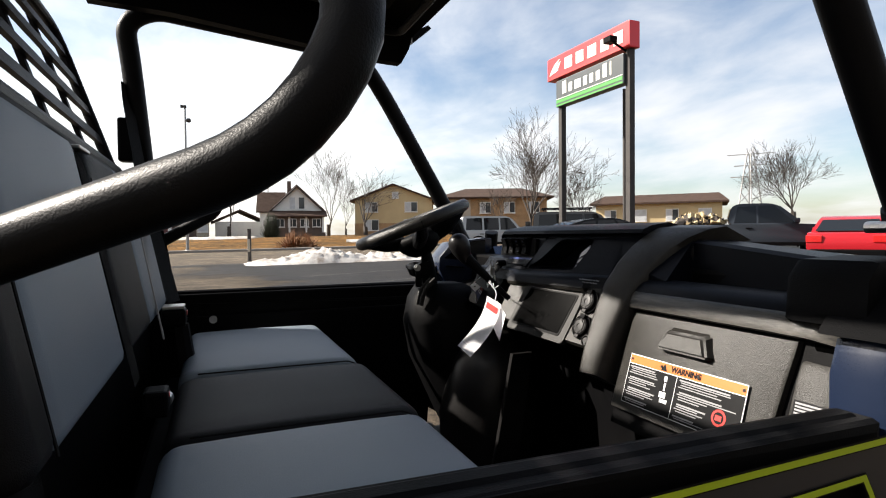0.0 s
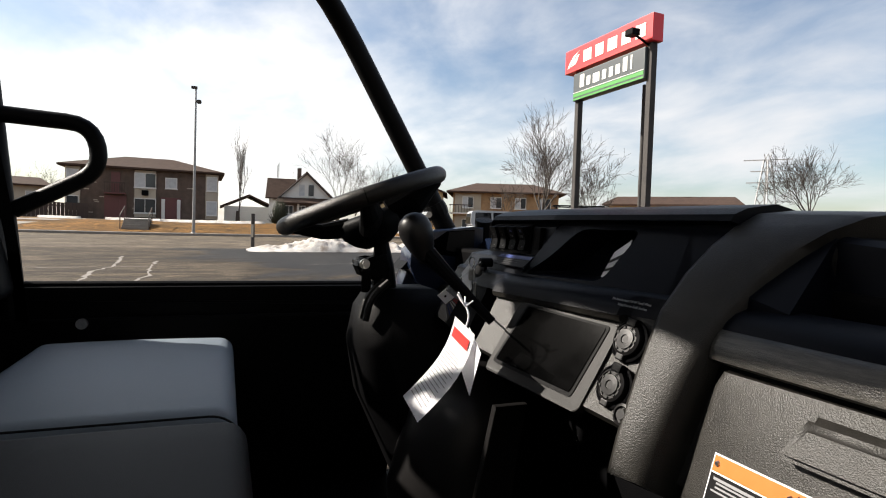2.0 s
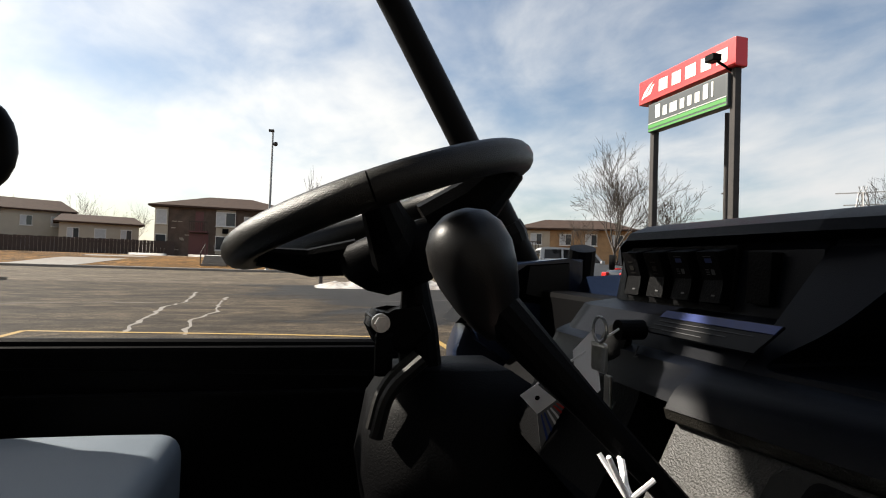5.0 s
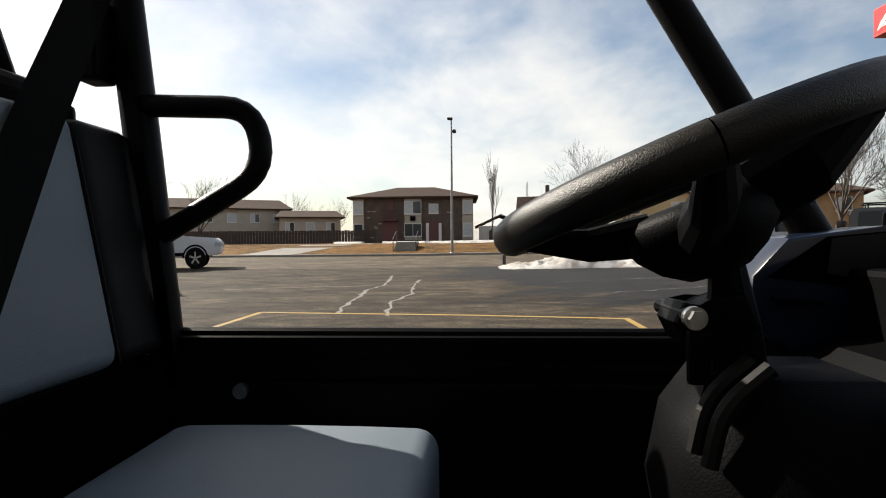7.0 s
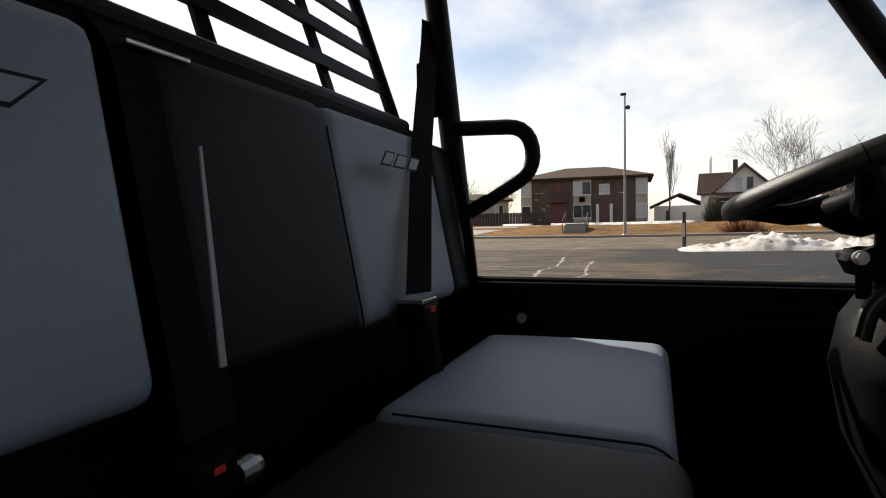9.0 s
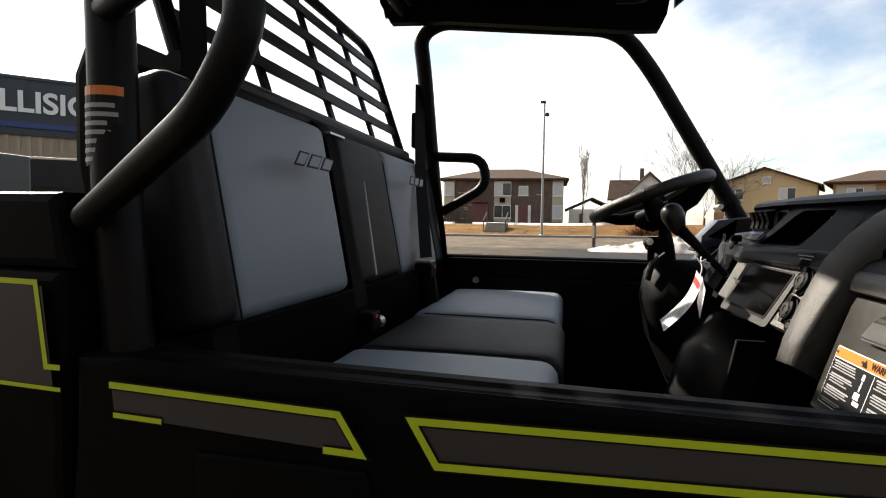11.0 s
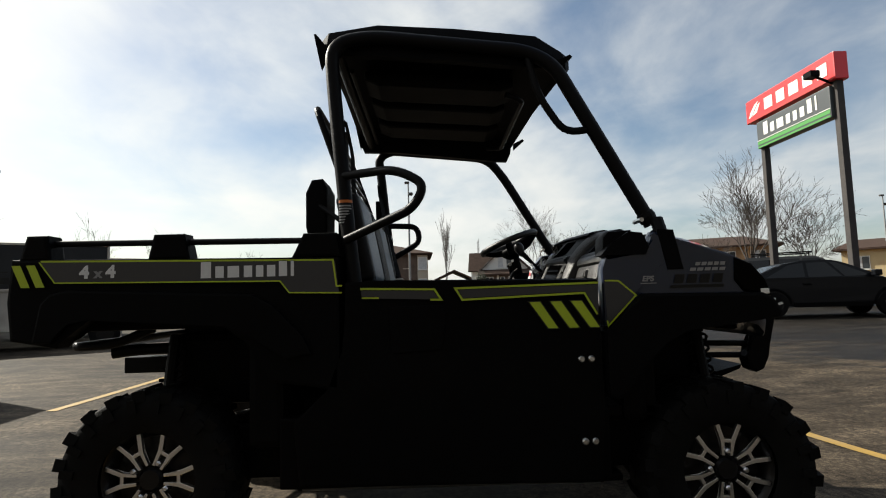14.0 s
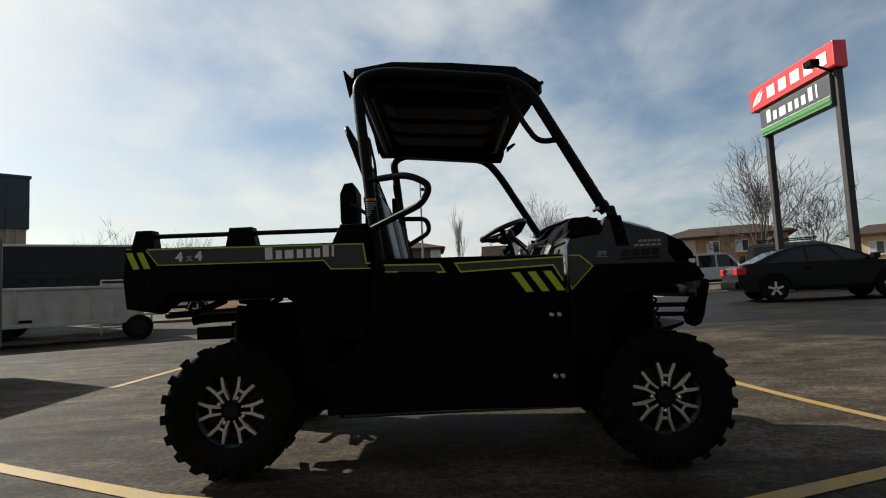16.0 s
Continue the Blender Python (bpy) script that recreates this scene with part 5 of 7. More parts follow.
    bm.faces.new([bm.verts.new(q) for q in ((0.632, 0.6435, 1.190), (0.716, 0.6435, 1.248), (0.800, 0.6435, 1.255), (0.800, 0.6435, 1.172))])
    part("cowl_inset", bm, M["screen"], cw, "flat dark triangle painted for the shaded recess")
    bm = bmesh.new()
    bm.faces.new([bm.verts.new(q) for q in ((0.715, 0.6425, 1.196), (0.722, 0.6425, 1.246), (0.800, 0.6425, 1.253), (0.800, 0.6425, 1.178))])
    part("inset_back", bm, M["greytrim"], cw)
    part("cowl_step", PR([(0.640, 1.158), (0.640, 1.163), (0.70, 1.158), (0.715, 1.150), (0.69, 1.153)], "y", 0.630, 0.648, 0.001), M["plastic"], cw)
    glove_box(d)
    lever(d)
    d.matrix_basis = pose(0.035, 0.040, -0.004)
    return d


def glove_box(d):
    GX = lambda z: 0.612 + 0.30 * (z - 1.053)
    part("lower_panel", PR([(GX(0.90) + 0.014, 0.90), (GX(1.128) + 0.012, 1.128), (0.74, 1.128), (0.74, 0.90)], "y", -0.345, -0.77, 0.004), M["plastic"], d)
    bm = bmesh.new()
    secs = []
    for z, yl, yr in ((0.935, -0.352, -0.680), (0.99, -0.352, -0.684), (1.05, -0.354, -0.690), (1.10, -0.358, -0.696), (1.116, -0.364, -0.697)):
        b = 0.004 if 0.94 < z < 1.11 else 0.0
        secs.append([(GX(z) + 0.012, yl + 0.003, z), (GX(z) + 0.002, yl + 0.001, z), (GX(z) - b * 0.3, yl - 0.006, z), (GX(z) - b, (yl + yr) / 2, z), (GX(z) - b * 0.3, yr + 0.006, z), (GX(z) + 0.002, yr, z), (GX(z) + 0.012, yr - 0.002, z)])
    loft(bm, secs)
    g = part("glove_door", bm, M["grain"], d, "grained black glove box door", 35)
    h = bmesh.new()
    loft(h, [[(0.622, -0.446, 1.060), (0.622, -0.572, 1.060), (0.634, -0.560, 1.106), (0.634, -0.460, 1.106)], [(0.594, -0.452, 1.066), (0.594, -0.566, 1.066), (0.608, -0.548, 1.098), (0.608, -0.470, 1.098)]])
    bmesh.ops.bevel(h, geom=h.edges[:], offset=0.005, segments=2, affect="EDGES")
    part("glove_handle", h, M["grain"], g, "", 40)

    def onface(y0, y1, z0, z1, lift, mat, name, par, label=""):
        f = lambda z: GX(z) - 0.005 - lift
        bm = bmesh.new()
        bm.faces.new([bm.verts.new(p) for p in ((f(z0), y0, z0), (f(z0), y1, z0), (f(z1), y1, z1), (f(z1), y0, z1))])
        return part(name, bm, mat, par, label)
    y0, y1 = -0.384, -0.642
    lab = onface(y0, y1, 0.970, 1.060, 0.001, M["whitedecal"], "warning_label", g, "black warning label with an orange header")
    onface(y0 - 0.0015, y1 + 0.0015, 0.9715, 1.042, 0.0014, M["blacklabel"], "label_field", lab)
    onface(y0 - 0.0015, y1 + 0.0015, 1.0435, 1.0585, 0.0014, M["orange"], "label_header", lab)
    tilt = Matrix.Rotation(math.atan(0.30), 4, "Y")
    m = Matrix.Translation((GX(1.051) - 0.0068, -0.522, 1.051)) @ tilt @ pose(0, 0, 0, 90, 0, -90)
    text_mesh("WARNING", 0.0135, None, m, M["blacklabel"], lab, "lettering", 0.0001, 0.0006)
    bm = bmesh.new()
    f = GX(1.051) - 0.0072
    bm.faces.new([bm.verts.new(p) for p in ((f - 0.0016, -0.466, 1.0455), (f - 0.0016, -0.480, 1.0455), (f + 0.002, -0.473, 1.0570))])
    part("warning_triangle", bm, M["blacklabel"], lab)
    rng = random.Random(5)
    for a, b, kmax in ((y0 - 0.006, y0 - 0.080, 17), (y0 - 0.128, y1 + 0.008, 17)):
        for k in range(kmax):
            if k in (4, 9, 14):
                continue
            z = 1.039 - k * 0.0039
            e2 = b if a > -0.45 or k < 7 else y1 + 0.060
            e = a + (e2 - a) * (0.65 + 0.35 * rng.random())
            onface(a - (0.004 if k % 3 else 0), e, z - (0.0017 if k % 5 else 0.0026), z, 0.0018, M["greytext"], "label_text_bar", lab)
    onface(y0 - 0.121, y0 - 0.1222, 0.973, 1.041, 0.0018, M["whitedecal"], "label_divider", lab)
    # seated figure reduced to plain shapes
    for a, b, c, e in ((-0.094, -0.101, 1.028, 1.037), (-0.096, -0.100, 1.012, 1.026), (-0.089, -0.104, 1.000, 1.010), (-0.093, -0.110, 0.992, 0.998)):
        onface(y0 + a, y0 + b, c, e, 0.0018, M["whitedecal"], "label_pictogram", lab)
    for r0, mat, lf in ((0.0135, M["red"], 0.0018), (0.0095, M["blacklabel"], 0.0022)):
        c = bmesh.new()
        bmesh.ops.create_circle(c, cap_ends=True, segments=28, radius=r0, matrix=Matrix.Translation((GX(1.0) - 0.005 - lf, y1 + 0.040, 1.0)) @ tilt @ pose(0, 0, 0, 0, -90, 0))
        part("label_disc", c, mat, lab, "red prohibition ring" if mat is M["red"] else "")
    onface(y1 + 0.034, y1 + 0.046, 0.996, 1.004, 0.0026, M["red"], "disc_text_bar", lab)
    for y, z in ((y0 - 0.006, 1.051), (y0 - 0.082, 1.051), (y0 - 0.165, 1.051), (y1 + 0.006, 1.051), (y1 + 0.006, 0.978)):
        part("label_rivet", lathe(bmesh.new(), [(0.0032, -0.0055), (0.0024, -0.0080)], (GX(z), y, z), "x", 8), M["steel"], lab)
    lab.matrix_basis = pose(-0.0055, 0, -0.018)
    # panel beyond the door with a small label
    bm = bmesh.new()
    secs = []
    for z, yr, dx in ((0.92, -0.778, 0.0), (1.00, -0.780, 0.0), (1.06, -0.778, 0.002), (1.085, -0.772, 0.006), (1.096, -0.760, 0.016)):
        secs.append([(GX(z) + 0.02 + dx, -0.703, z), (GX(z) + 0.004 + dx, -0.703, z), (GX(z) + 0.002 + dx, -0.708, z), (GX(z) + 0.004 + dx, yr + 0.02, z), (GX(z) + 0.020 + dx, yr, z), (GX(z) + 0.05, yr, z)])
    loft(bm, secs)
    part("end_panel", bm, M["grain"], d, "", 40)
    sl = onface(-0.712, -0.772, 1.010, 1.040, -0.0005, M["blacklabel"], "small_label", d)
    for k in range(6):
        onface(-0.715, -0.768 + 0.006 * (k % 2), 1.0125 + k * 0.0045, 1.015 + k * 0.0045, 0.0, M["greytext"], "label_text_bar", sl)
    bm = bmesh.new()
    secs, ledge = [], []
    for y, dz, dx in ((-0.343, 0.0, 0.004), (-0.36, 0.0, 0.0), (-0.50, 0.0, -0.003), (-0.66, -0.001, -0.003), (-0.715, -0.003, 0.0), (-0.755, -0.010, 0.010), (-0.785, -0.03, 0.03)):
        secs.append([(x + dx, y, z + dz) for x, z in ((0.630, 1.1235), (0.625, 1.127), (0.626, 1.140), (0.632, 1.153), (0.638, 1.158), (0.674, 1.158), (0.674, 1.12))])
        ledge.append([(x + dx, y, z + dz) for x, z in ((0.638, 1.158), (0.642, 1.165), (0.652, 1.174), (0.668, 1.180), (0.690, 1.182), (0.695, 1.158))])
    loft(bm, secs)
    part("trim_strip", bm, M["streak"], d, "streaked grey trim strip above the glove box", 40)
    part("bin_ledge", loft(bmesh.new(), ledge), M["shadeplastic"], d, "smooth ledge below the bin, coloured blue-black for shade", 60)
    # open bin above the roll
    bin_ = part("storage_bin", PR([(0.67, 1.11), (0.67, 1.150), (0.75, 1.146), (0.75, 1.11)], "y", -0.385, -0.665, 0.002), M["shadeplastic"], d, "open storage bin in the dash top")
    bm = bmesh.new()
    loft(bm, [[(0.745, -0.380, 1.12), (0.757, -0.380, 1.256), (0.768, -0.380, 1.262), (0.84, -0.380, 1.262), (0.84, -0.380, 1.12)], [(0.725, -0.675, 1.12), (0.735, -0.675, 1.226), (0.745, -0.675, 1.232), (0.84, -0.675, 1.232), (0.84, -0.675, 1.12)]])
    part("bin_back", bm, M["shadeplastic"], bin_)
    bm = bmesh.new()
    loft(bm, [[(0.668, -0.350, 1.14), (0.668, -0.405, 1.181), (0.668, -0.345, 1.196), (0.668, -0.340, 1.14)], [(0.76, -0.360, 1.14), (0.76, -0.395, 1.16), (0.76, -0.388, 1.262), (0.76, -0.360, 1.262)]])
    part("bin_cheek", bm, M["shadeplastic"], bin_)
    bm = bmesh.new()
    loft(bm, [[(0.648, -0.655, 1.12), (0.648, -0.658, 1.170), (0.648, -0.690, 1.172), (0.648, -0.690, 1.12)], [(0.69, -0.650, 1.12), (0.69, -0.655, 1.205), (0.69, -0.690, 1.212), (0.69, -0.690, 1.12)], [(0.745, -0.645, 1.12), (0.745, -0.655, 1.232), (0.745, -0.690, 1.238), (0.745, -0.690, 1.12)]])
    part("bin_cheek", bm, M["shadeplastic"], bin_)
    # moulded pod at the door end of the dash
    pod = part("cup_pod", PR([(0.612, 1.150), (0.618, 1.212), (0.64, 1.236), (0.73, 1.240), (0.73, 1.13), (0.66, 1.13), (0.655, 1.142)], "y", -0.688, -0.80, 0.010), M["plastic"], d, "", 40)
    part("pod_recess", B(0.640, 0.668, -0.715, -0.785, 1.098, 1.135, 0.004), M["screen"], pod)


def lever(d):
    # gate letters beside the slot, and the lever leaning towards the driver
    tilt = FACE_Q.to_3x3().to_4x4()
    for ch, y, z in (("L", 0.088, 1.180), ("H", 0.090, 1.138)):
        m = Matrix.Translation(Vector((FX(y, z), y, z)) + FACE_N * 0.0045) @ tilt
        text_mesh(ch, 0.014, None, m, M["greytrim"], d, "gate_letter", 0.0003)
    part("ignition_collar", lathe(bmesh.new(), [(0.018, 0.0), (0.0165, 0.005), (0.010, 0.006)], (0, 0, 0), "z", 24), M["plastic"], d).matrix_basis = Matrix.Translation((FX(0.125, 1.183), 0.125, 1.183)) @ tilt
    p0, p1 = Vector((0.560, 0.006, 1.112)), Vector((0.468, 0.052, 1.214))
    lv = part("shift_lever", T([p0, (p0 + p1) / 2, p1], [0.007, 0.009, 0.014], 0, 12), M["plastic"], UTV, "black gear lever with an egg-shaped knob")
    bm = bmesh.new()
    k0 = 0.66
    lathe(bm, [(r * k0, o * k0) for r, o in ((0.012, -0.062), (0.020, -0.050), (0.030, -0.028), (0.037, -0.004), (0.040, 0.016), (0.037, 0.034), (0.028, 0.048), (0.014, 0.056), (0.004, 0.058))], (0, 0, 0), "z", 32)
    k = part("lever_knob", bm, M["soft"], lv, "", 60)
    k.matrix_basis = Matrix.Translation((0.455, 0.060, 1.238)) @ Vector((-0.34, 0.20, 0.93)).normalized().to_track_quat("Z", "Y").to_matrix().to_4x4()


def steering():
    s = part("steering_column", T([(0.475, 0.355, 1.06), (0.462, 0.355, 1.165), (0.460, 0.355, 1.196), (0.455, 0.355, 1.245)], [0.026, 0.024, 0.0185, 0.012]), M["plastic"], UTV, "black steering column with tilt bracket")
    s.matrix_basis = pose(0.026, 0.026, 0.0)
    c = Vector((0.443, 0.387, 1.304))
    ax = Vector((-0.379, 0.075, 1.0)).normalized()
    frm = Matrix.Translation(c) @ ax.to_track_quat("Z", "Y").to_matrix().to_4x4()
    R = 0.165
    ring = [(R * math.cos(a), R * math.sin(a), 0) for a in [2 * math.pi * k / 64 for k in range(65)]]
    bm = tube(bmesh.new(), ring, 0.0175, 14, False)
    bmesh.ops.remove_doubles(bm, verts=bm.verts, dist=0.0005)
    w = part("steering_wheel", bm, M["grain"], UTV, "black grained three-spoke steering wheel", 60)
    # forward spoke broad and deep, the driver's one ribbed, the near one narrow
    for a, rr, sq in ((90, (0.042, 0.040, 0.024), 0.62), (270, (0.026, 0.020, 0.013), 0.55), (0, (0.036, 0.028, 0.018), 0.6)):
        ca, sa = math.cos(radians(a)), math.sin(radians(a))
        part("spoke", tube(bmesh.new(), [(0.045 * ca, 0.045 * sa, -0.045), (0.10 * ca, 0.10 * sa, -0.033), (0.160 * ca, 0.160 * sa, -0.003)], rr, 12, True, sq), M["plastic"], w)
    pad = bmesh.new()
    secs = []
    for z, r in ((-0.098, 0.026), (-0.085, 0.046), (-0.066, 0.062), (-0.050, 0.068), (-0.038, 0.066), (-0.030, 0.058), (-0.027, 0.040)):
        secs.append([(r * 0.80 * math.cos(t) * (1 + 0.06 * math.cos(4 * t)), r * 0.98 * math.sin(t) * (1 + 0.06 * math.cos(4 * t)), z) for t in [2 * math.pi * k / 24 for k in range(24)]])
    part("hub_pad", loft(pad, secs), M["plastic"], w, "", 40)
    w.matrix_basis = frm
    br = part("tilt_bracket", PR([(0.402, 1.170), (0.411, 1.187), (0.430, 1.183), (0.462, 1.196), (0.474, 1.165), (0.445, 1.138), (0.412, 1.150)], "y", 0.326, 0.384, 0.006), M["plastic"], s)
    part("pivot_bolt", lathe(bmesh.new(), [(0.0075, 0.302), (0.0075, 0.312)], (0.413, 0, 1.176), "y", 6), M["steel"], s, "zinc pivot bolt")
    part("washer", lathe(bmesh.new(), [(0.0100, 0.309), (0.0100, 0.316)], (0.413, 0, 1.176), "y", 18), M["steel"], s)
    part("pivot_tube", rod((0.413, 0.316, 1.176), (0.413, 0.40, 1.176), 0.0075), M["tube"], s)
    part("tilt_clamp", B(0.408, 0.428, 0.312, 0.322, 1.118, 1.166, 0.005), M["plastic"], s)
    # rubbery boot and shroud below the bracket
    sh = bmesh.new()
    secs = []
    for z, x0, x1, h in ((1.125, 0.43, 0.56, 0.05), (1.085, 0.41, 0.62, 0.09), (1.01, 0.40, 0.70, 0.120), (0.90, 0.42, 0.74, 0.13), (0.72, 0.50, 0.76, 0.12), (0.56, 0.58, 0.78, 0.10)):
        secs.append([(x0 + 0.05, 0.355 - h, z), (x0, 0.355 - h * 0.5, z), (x0, 0.355 + h * 0.5, z), (x0 + 0.05, 0.355 + h, z), (x1, 0.355 + h, z), (x1, 0.355 - h, z)])
    loft(sh, secs)
    part("column_shroud", sh, M["plastic"], s, "", 45)
    # ribs coloured lighter than the boot for the sky's sheen on them
    for y in (0.262, 0.292):
        part("shroud_rib", T([(0.405, y, 1.07), (0.415, y, 1.115), (0.45, y, 1.145)], 0.007, 0.02, 8), M["greytrim"], s)


def footwell():
    f = part("centre_console", tube(bmesh.new(), [(0.62, 0.24, 0.55), (0.62, 0.24, 0.75), (0.64, 0.24, 0.88), (0.67, 0.24, 0.95), (0.70, 0.24, 0.97)], [0.14, 0.145, 0.13, 0.10, 0.05], 28), M["soft"], UTV, "rounded black centre tunnel", 50)
    part("tunnel_fin", PR([(0.52, 0.56), (0.60, 0.56), (0.66, 0.96), (0.60, 0.96)], "y", 0.06, 0.075, 0.003), M["soft"], f)
    p = part("grab_strap_post", T([(0.50, -0.34, 0.60), (0.58, -0.30, 0.80)], 0.018), M["tube"], f)
    w = part("wiring_loom", T([(0.56, -0.10, 0.72), (0.55, -0.18, 0.66), (0.58, -0.25, 0.70), (0.56, -0.32, 0.62)], 0.008, 0.05, 8), M["belt"], f)
    for k in range(4):
        part("connector", B(0.54 + 0.012 * k, 0.565 + 0.012 * k, -0.16 - 0.045 * k, -0.135 - 0.045 * k, 0.66 + 0.02 * (k % 2), 0.69 + 0.02 * (k % 2), 0.003), M["steel"] if k % 2 else M["plastic"], f)
    part("pedal_pad", B(0.66, 0.69, 0.20, 0.28, 0.62, 0.72, 0.006), M["rubber"], f)


CARD = [(0.5576, 0.1976, 1.1392), (0.5444, 0.2024, 1.1284), (0.5612, 0.2024, 1.1116), (0.5768, 0.1976, 1.1248), (0.6092, 0.1976, 1.1092), (0.566, 0.2024, 1.078)]


def tags():
    # hang tags tied to the lever
    t = thing("hang_tag", "white warning card tags tied to the gear lever", "hang tag", at=(0, 0, 0))
    bm = bmesh.new()
    n = 8
    top, right = Vector((0.492, -0.045, 1.118)), Vector((-0.05, -0.98, -0.15)).normalized()
    rows = []
    for k in range(n + 1):
        s = k / n
        c = top + Vector((-0.07 * s, 0.02 * s, -0.118 * s)) + Vector((0.016 * math.sin(math.pi * s), 0, 0))
        rows.append([bm.verts.new(c + right * 0.040 * q) for q in (-1, 1)])
    for a, b in zip(rows, rows[1:]):
        bm.faces.new((a[0], a[1], b[1], b[0]))
    bmesh.ops.solidify(bm, geom=bm.faces[:], thickness=0.0008)
    card = part("card", bm, M["paper"], t, "white folded card", 40)
    def patch(s0, s1, q0, q1, mat, name):
        b2 = bmesh.new()
        pr = None
        for k in range(4):
            s = s0 + (s1 - s0) * k / 3
            c = top + Vector((-0.07 * s, 0.02 * s, -0.118 * s)) + Vector((0.016 * math.sin(math.pi * s), 0, 0)) + Vector((-0.0018, -0.0004, 0.0006))
            v = [b2.verts.new(c + right * 0.040 * q) for q in (q0, q1)]
            if pr:
                b2.faces.new((pr[0], pr[1], v[1], v[0]))
            pr = v
        part(name, b2, mat, card)
    patch(0.10, 0.22, -0.75, 0.8, M["red"], "red_header")
    for k in range(16):
        patch(0.36 + k * 0.036, 0.368 + k * 0.036, -0.8, 0.55 + 0.25 * ((k * 7) % 3) / 2, M["greytext"], "text_bar")
    b3 = bmesh.new()
    quad(b3, top + right * 0.01 + Vector((0.004, 0, 0)), top + right * 0.055 + Vector((0.004, 0, -0.02)), top + right * 0.04 + Vector((0.0, 0.01, -0.085)), top + right * 0.0 + Vector((0, 0.01, -0.06)), 0.0008)
    part("second_card", b3, M["paper"], t)
    part("string", T([top + Vector((0, 0, -0.008)), top + Vector((0.004, -0.008, 0.014)), top + Vector((0.002, 0.006, 0.03)), (0.552, 0.062, 1.132)], 0.0014, 0.01, 6), M["paper"], t)
    for k in range(4):
        a = 1.1 * k
        part("string_end", T([top + Vector((0, 0, 0.026)), top + Vector((0.012 * math.cos(a), 0.016 * math.sin(a), 0.034 + 0.004 * k))], 0.0012, 0, 6), M["paper"], t)
    # dealer's card behind the lever: a blank punched end and a printed end
    dc = thing("dealer_card", "printed white dealer card hung beside the key", "card")
    A, Bq, C, D, E, F = (Vector(p) for p in CARD)
    b5 = quad(bmesh.new(), A, Bq, C, D, 0.0008)
    white = part("blank_end", b5, M["paper"], dc)
    part("printed_end", quad(bmesh.new(), D, C, F, E, 0.0008), M["darkcard"], dc)
    for q in range(6):
        u0, u1 = 0.10 + q * 0.14, 0.16 + q * 0.14
        e0, e1 = D.lerp(C, u0), D.lerp(C, u1)
        f0, f1 = E.lerp(F, u0), E.lerp(F, u1)
        off = Vector((-0.001, -0.0015, 0.001))
        part("text_bar", quad(bmesh.new(), e0.lerp(f0, 0.1) + off, e1.lerp(f1, 0.1) + off, e1.lerp(f1, 0.9) + off, e0.lerp(f0, 0.9) + off, 0.0), M["red"] if q < 2 else M["whitedecal"] if q < 4 else M["bluelabel"], dc)
    part("string", T([A, (A + Vector((0.600, 0.138, 1.195))) / 2, (0.600, 0.138, 1.195)], 0.0010, 0.01, 6), M["paper"], dc)
    hole = bmesh.new()
    ctr = (A + Bq + C + D) / 4 + Vector((-0.001, -0.0015, 0.001))
    nrm = (D - A).cross(Bq - A).normalized()
    bmesh.ops.create_circle(hole, cap_ends=True, segments=16, radius=0.0022, matrix=Matrix.Translation(ctr) @ nrm.to_track_quat("Z", "Y").to_matrix().to_4x4())
    part("punch_hole", hole, M["screen"], white)
    k = thing("key", "steel ignition key with a white paper tag", "key")
    kx, ky, kz = 0.612, 0.140, 1.206
    part("key_head", B(kx - 0.030, kx - 0.026, ky - 0.011, ky + 0.011, kz - 0.045, kz - 0.022, 0.003), M["steel"], k)
    part("key_blade", B(kx - 0.0295, kx - 0.0265, ky - 0.018, ky - 0.010, kz - 0.075, kz - 0.045, 0.001), M["steel"], k)
    part("key_ring", tube(bmesh.new(), [(kx - 0.028, ky + 0.010 * math.cos(a), kz - 0.012 + 0.010 * math.sin(a)) for a in [2 * math.pi * q / 16 for q in range(17)]], 0.0012, 6), M["steel"], k)
    b4 = bmesh.new()
    quad(b4, (kx - 0.026, ky + 0.012, kz - 0.012), (kx - 0.030, ky + 0.040, kz - 0.035), (kx - 0.034, ky + 0.020, kz - 0.080), (kx - 0.030, ky - 0.006, kz - 0.058), 0.0006)
    part("paper_tag", b4, M["paper"], k)
    part("ignition_barrel", rod((kx + 0.01, ky, kz - 0.012), (kx - 0.012, ky, kz - 0.012), 0.008, 16), M["plastic"], k)


wheels(); chassis(); dashboard(); steering(); footwell(); tags()


# ---- the street side: houses, sign, trees, parked vehicles ----
M["brick"] = material("brown_brick", (0.078, 0.055, 0.043), 0.85, vary=0.25, scale=1.5, fine=18, bump=0.4, bump_scale=22, dirt=(0.20, 0.15, 0.12), dirt_amount=0.35)
M["roofing"] = material("brown_shingles", (0.055, 0.036, 0.028), 0.9, spec=0.12, vary=0.2, scale=2, fine=20, bump=0.5, bump_scale=26)
M["siding"] = material("pale_siding", (0.38, 0.34, 0.275), 0.7, vary=0.06, scale=1, fine=30)
M["whitesiding"] = material("white_siding", (0.62, 0.62, 0.60), 0.6, vary=0.05, scale=1, fine=30)
M["tansiding"] = material("tan_siding", (0.46, 0.36, 0.20), 0.7, vary=0.06, scale=1, fine=30)
M["tanbrick"] = material("tan_brick", (0.30, 0.19, 0.10), 0.85, vary=0.2, scale=1.5, fine=18)
M["glass"] = material("dark_window_glass", (0.03, 0.035, 0.04), 0.08, vary=0.2, scale=1)
M["curtain"] = material("pale_blind", (0.42, 0.44, 0.46), 0.5, vary=0.1, scale=4)
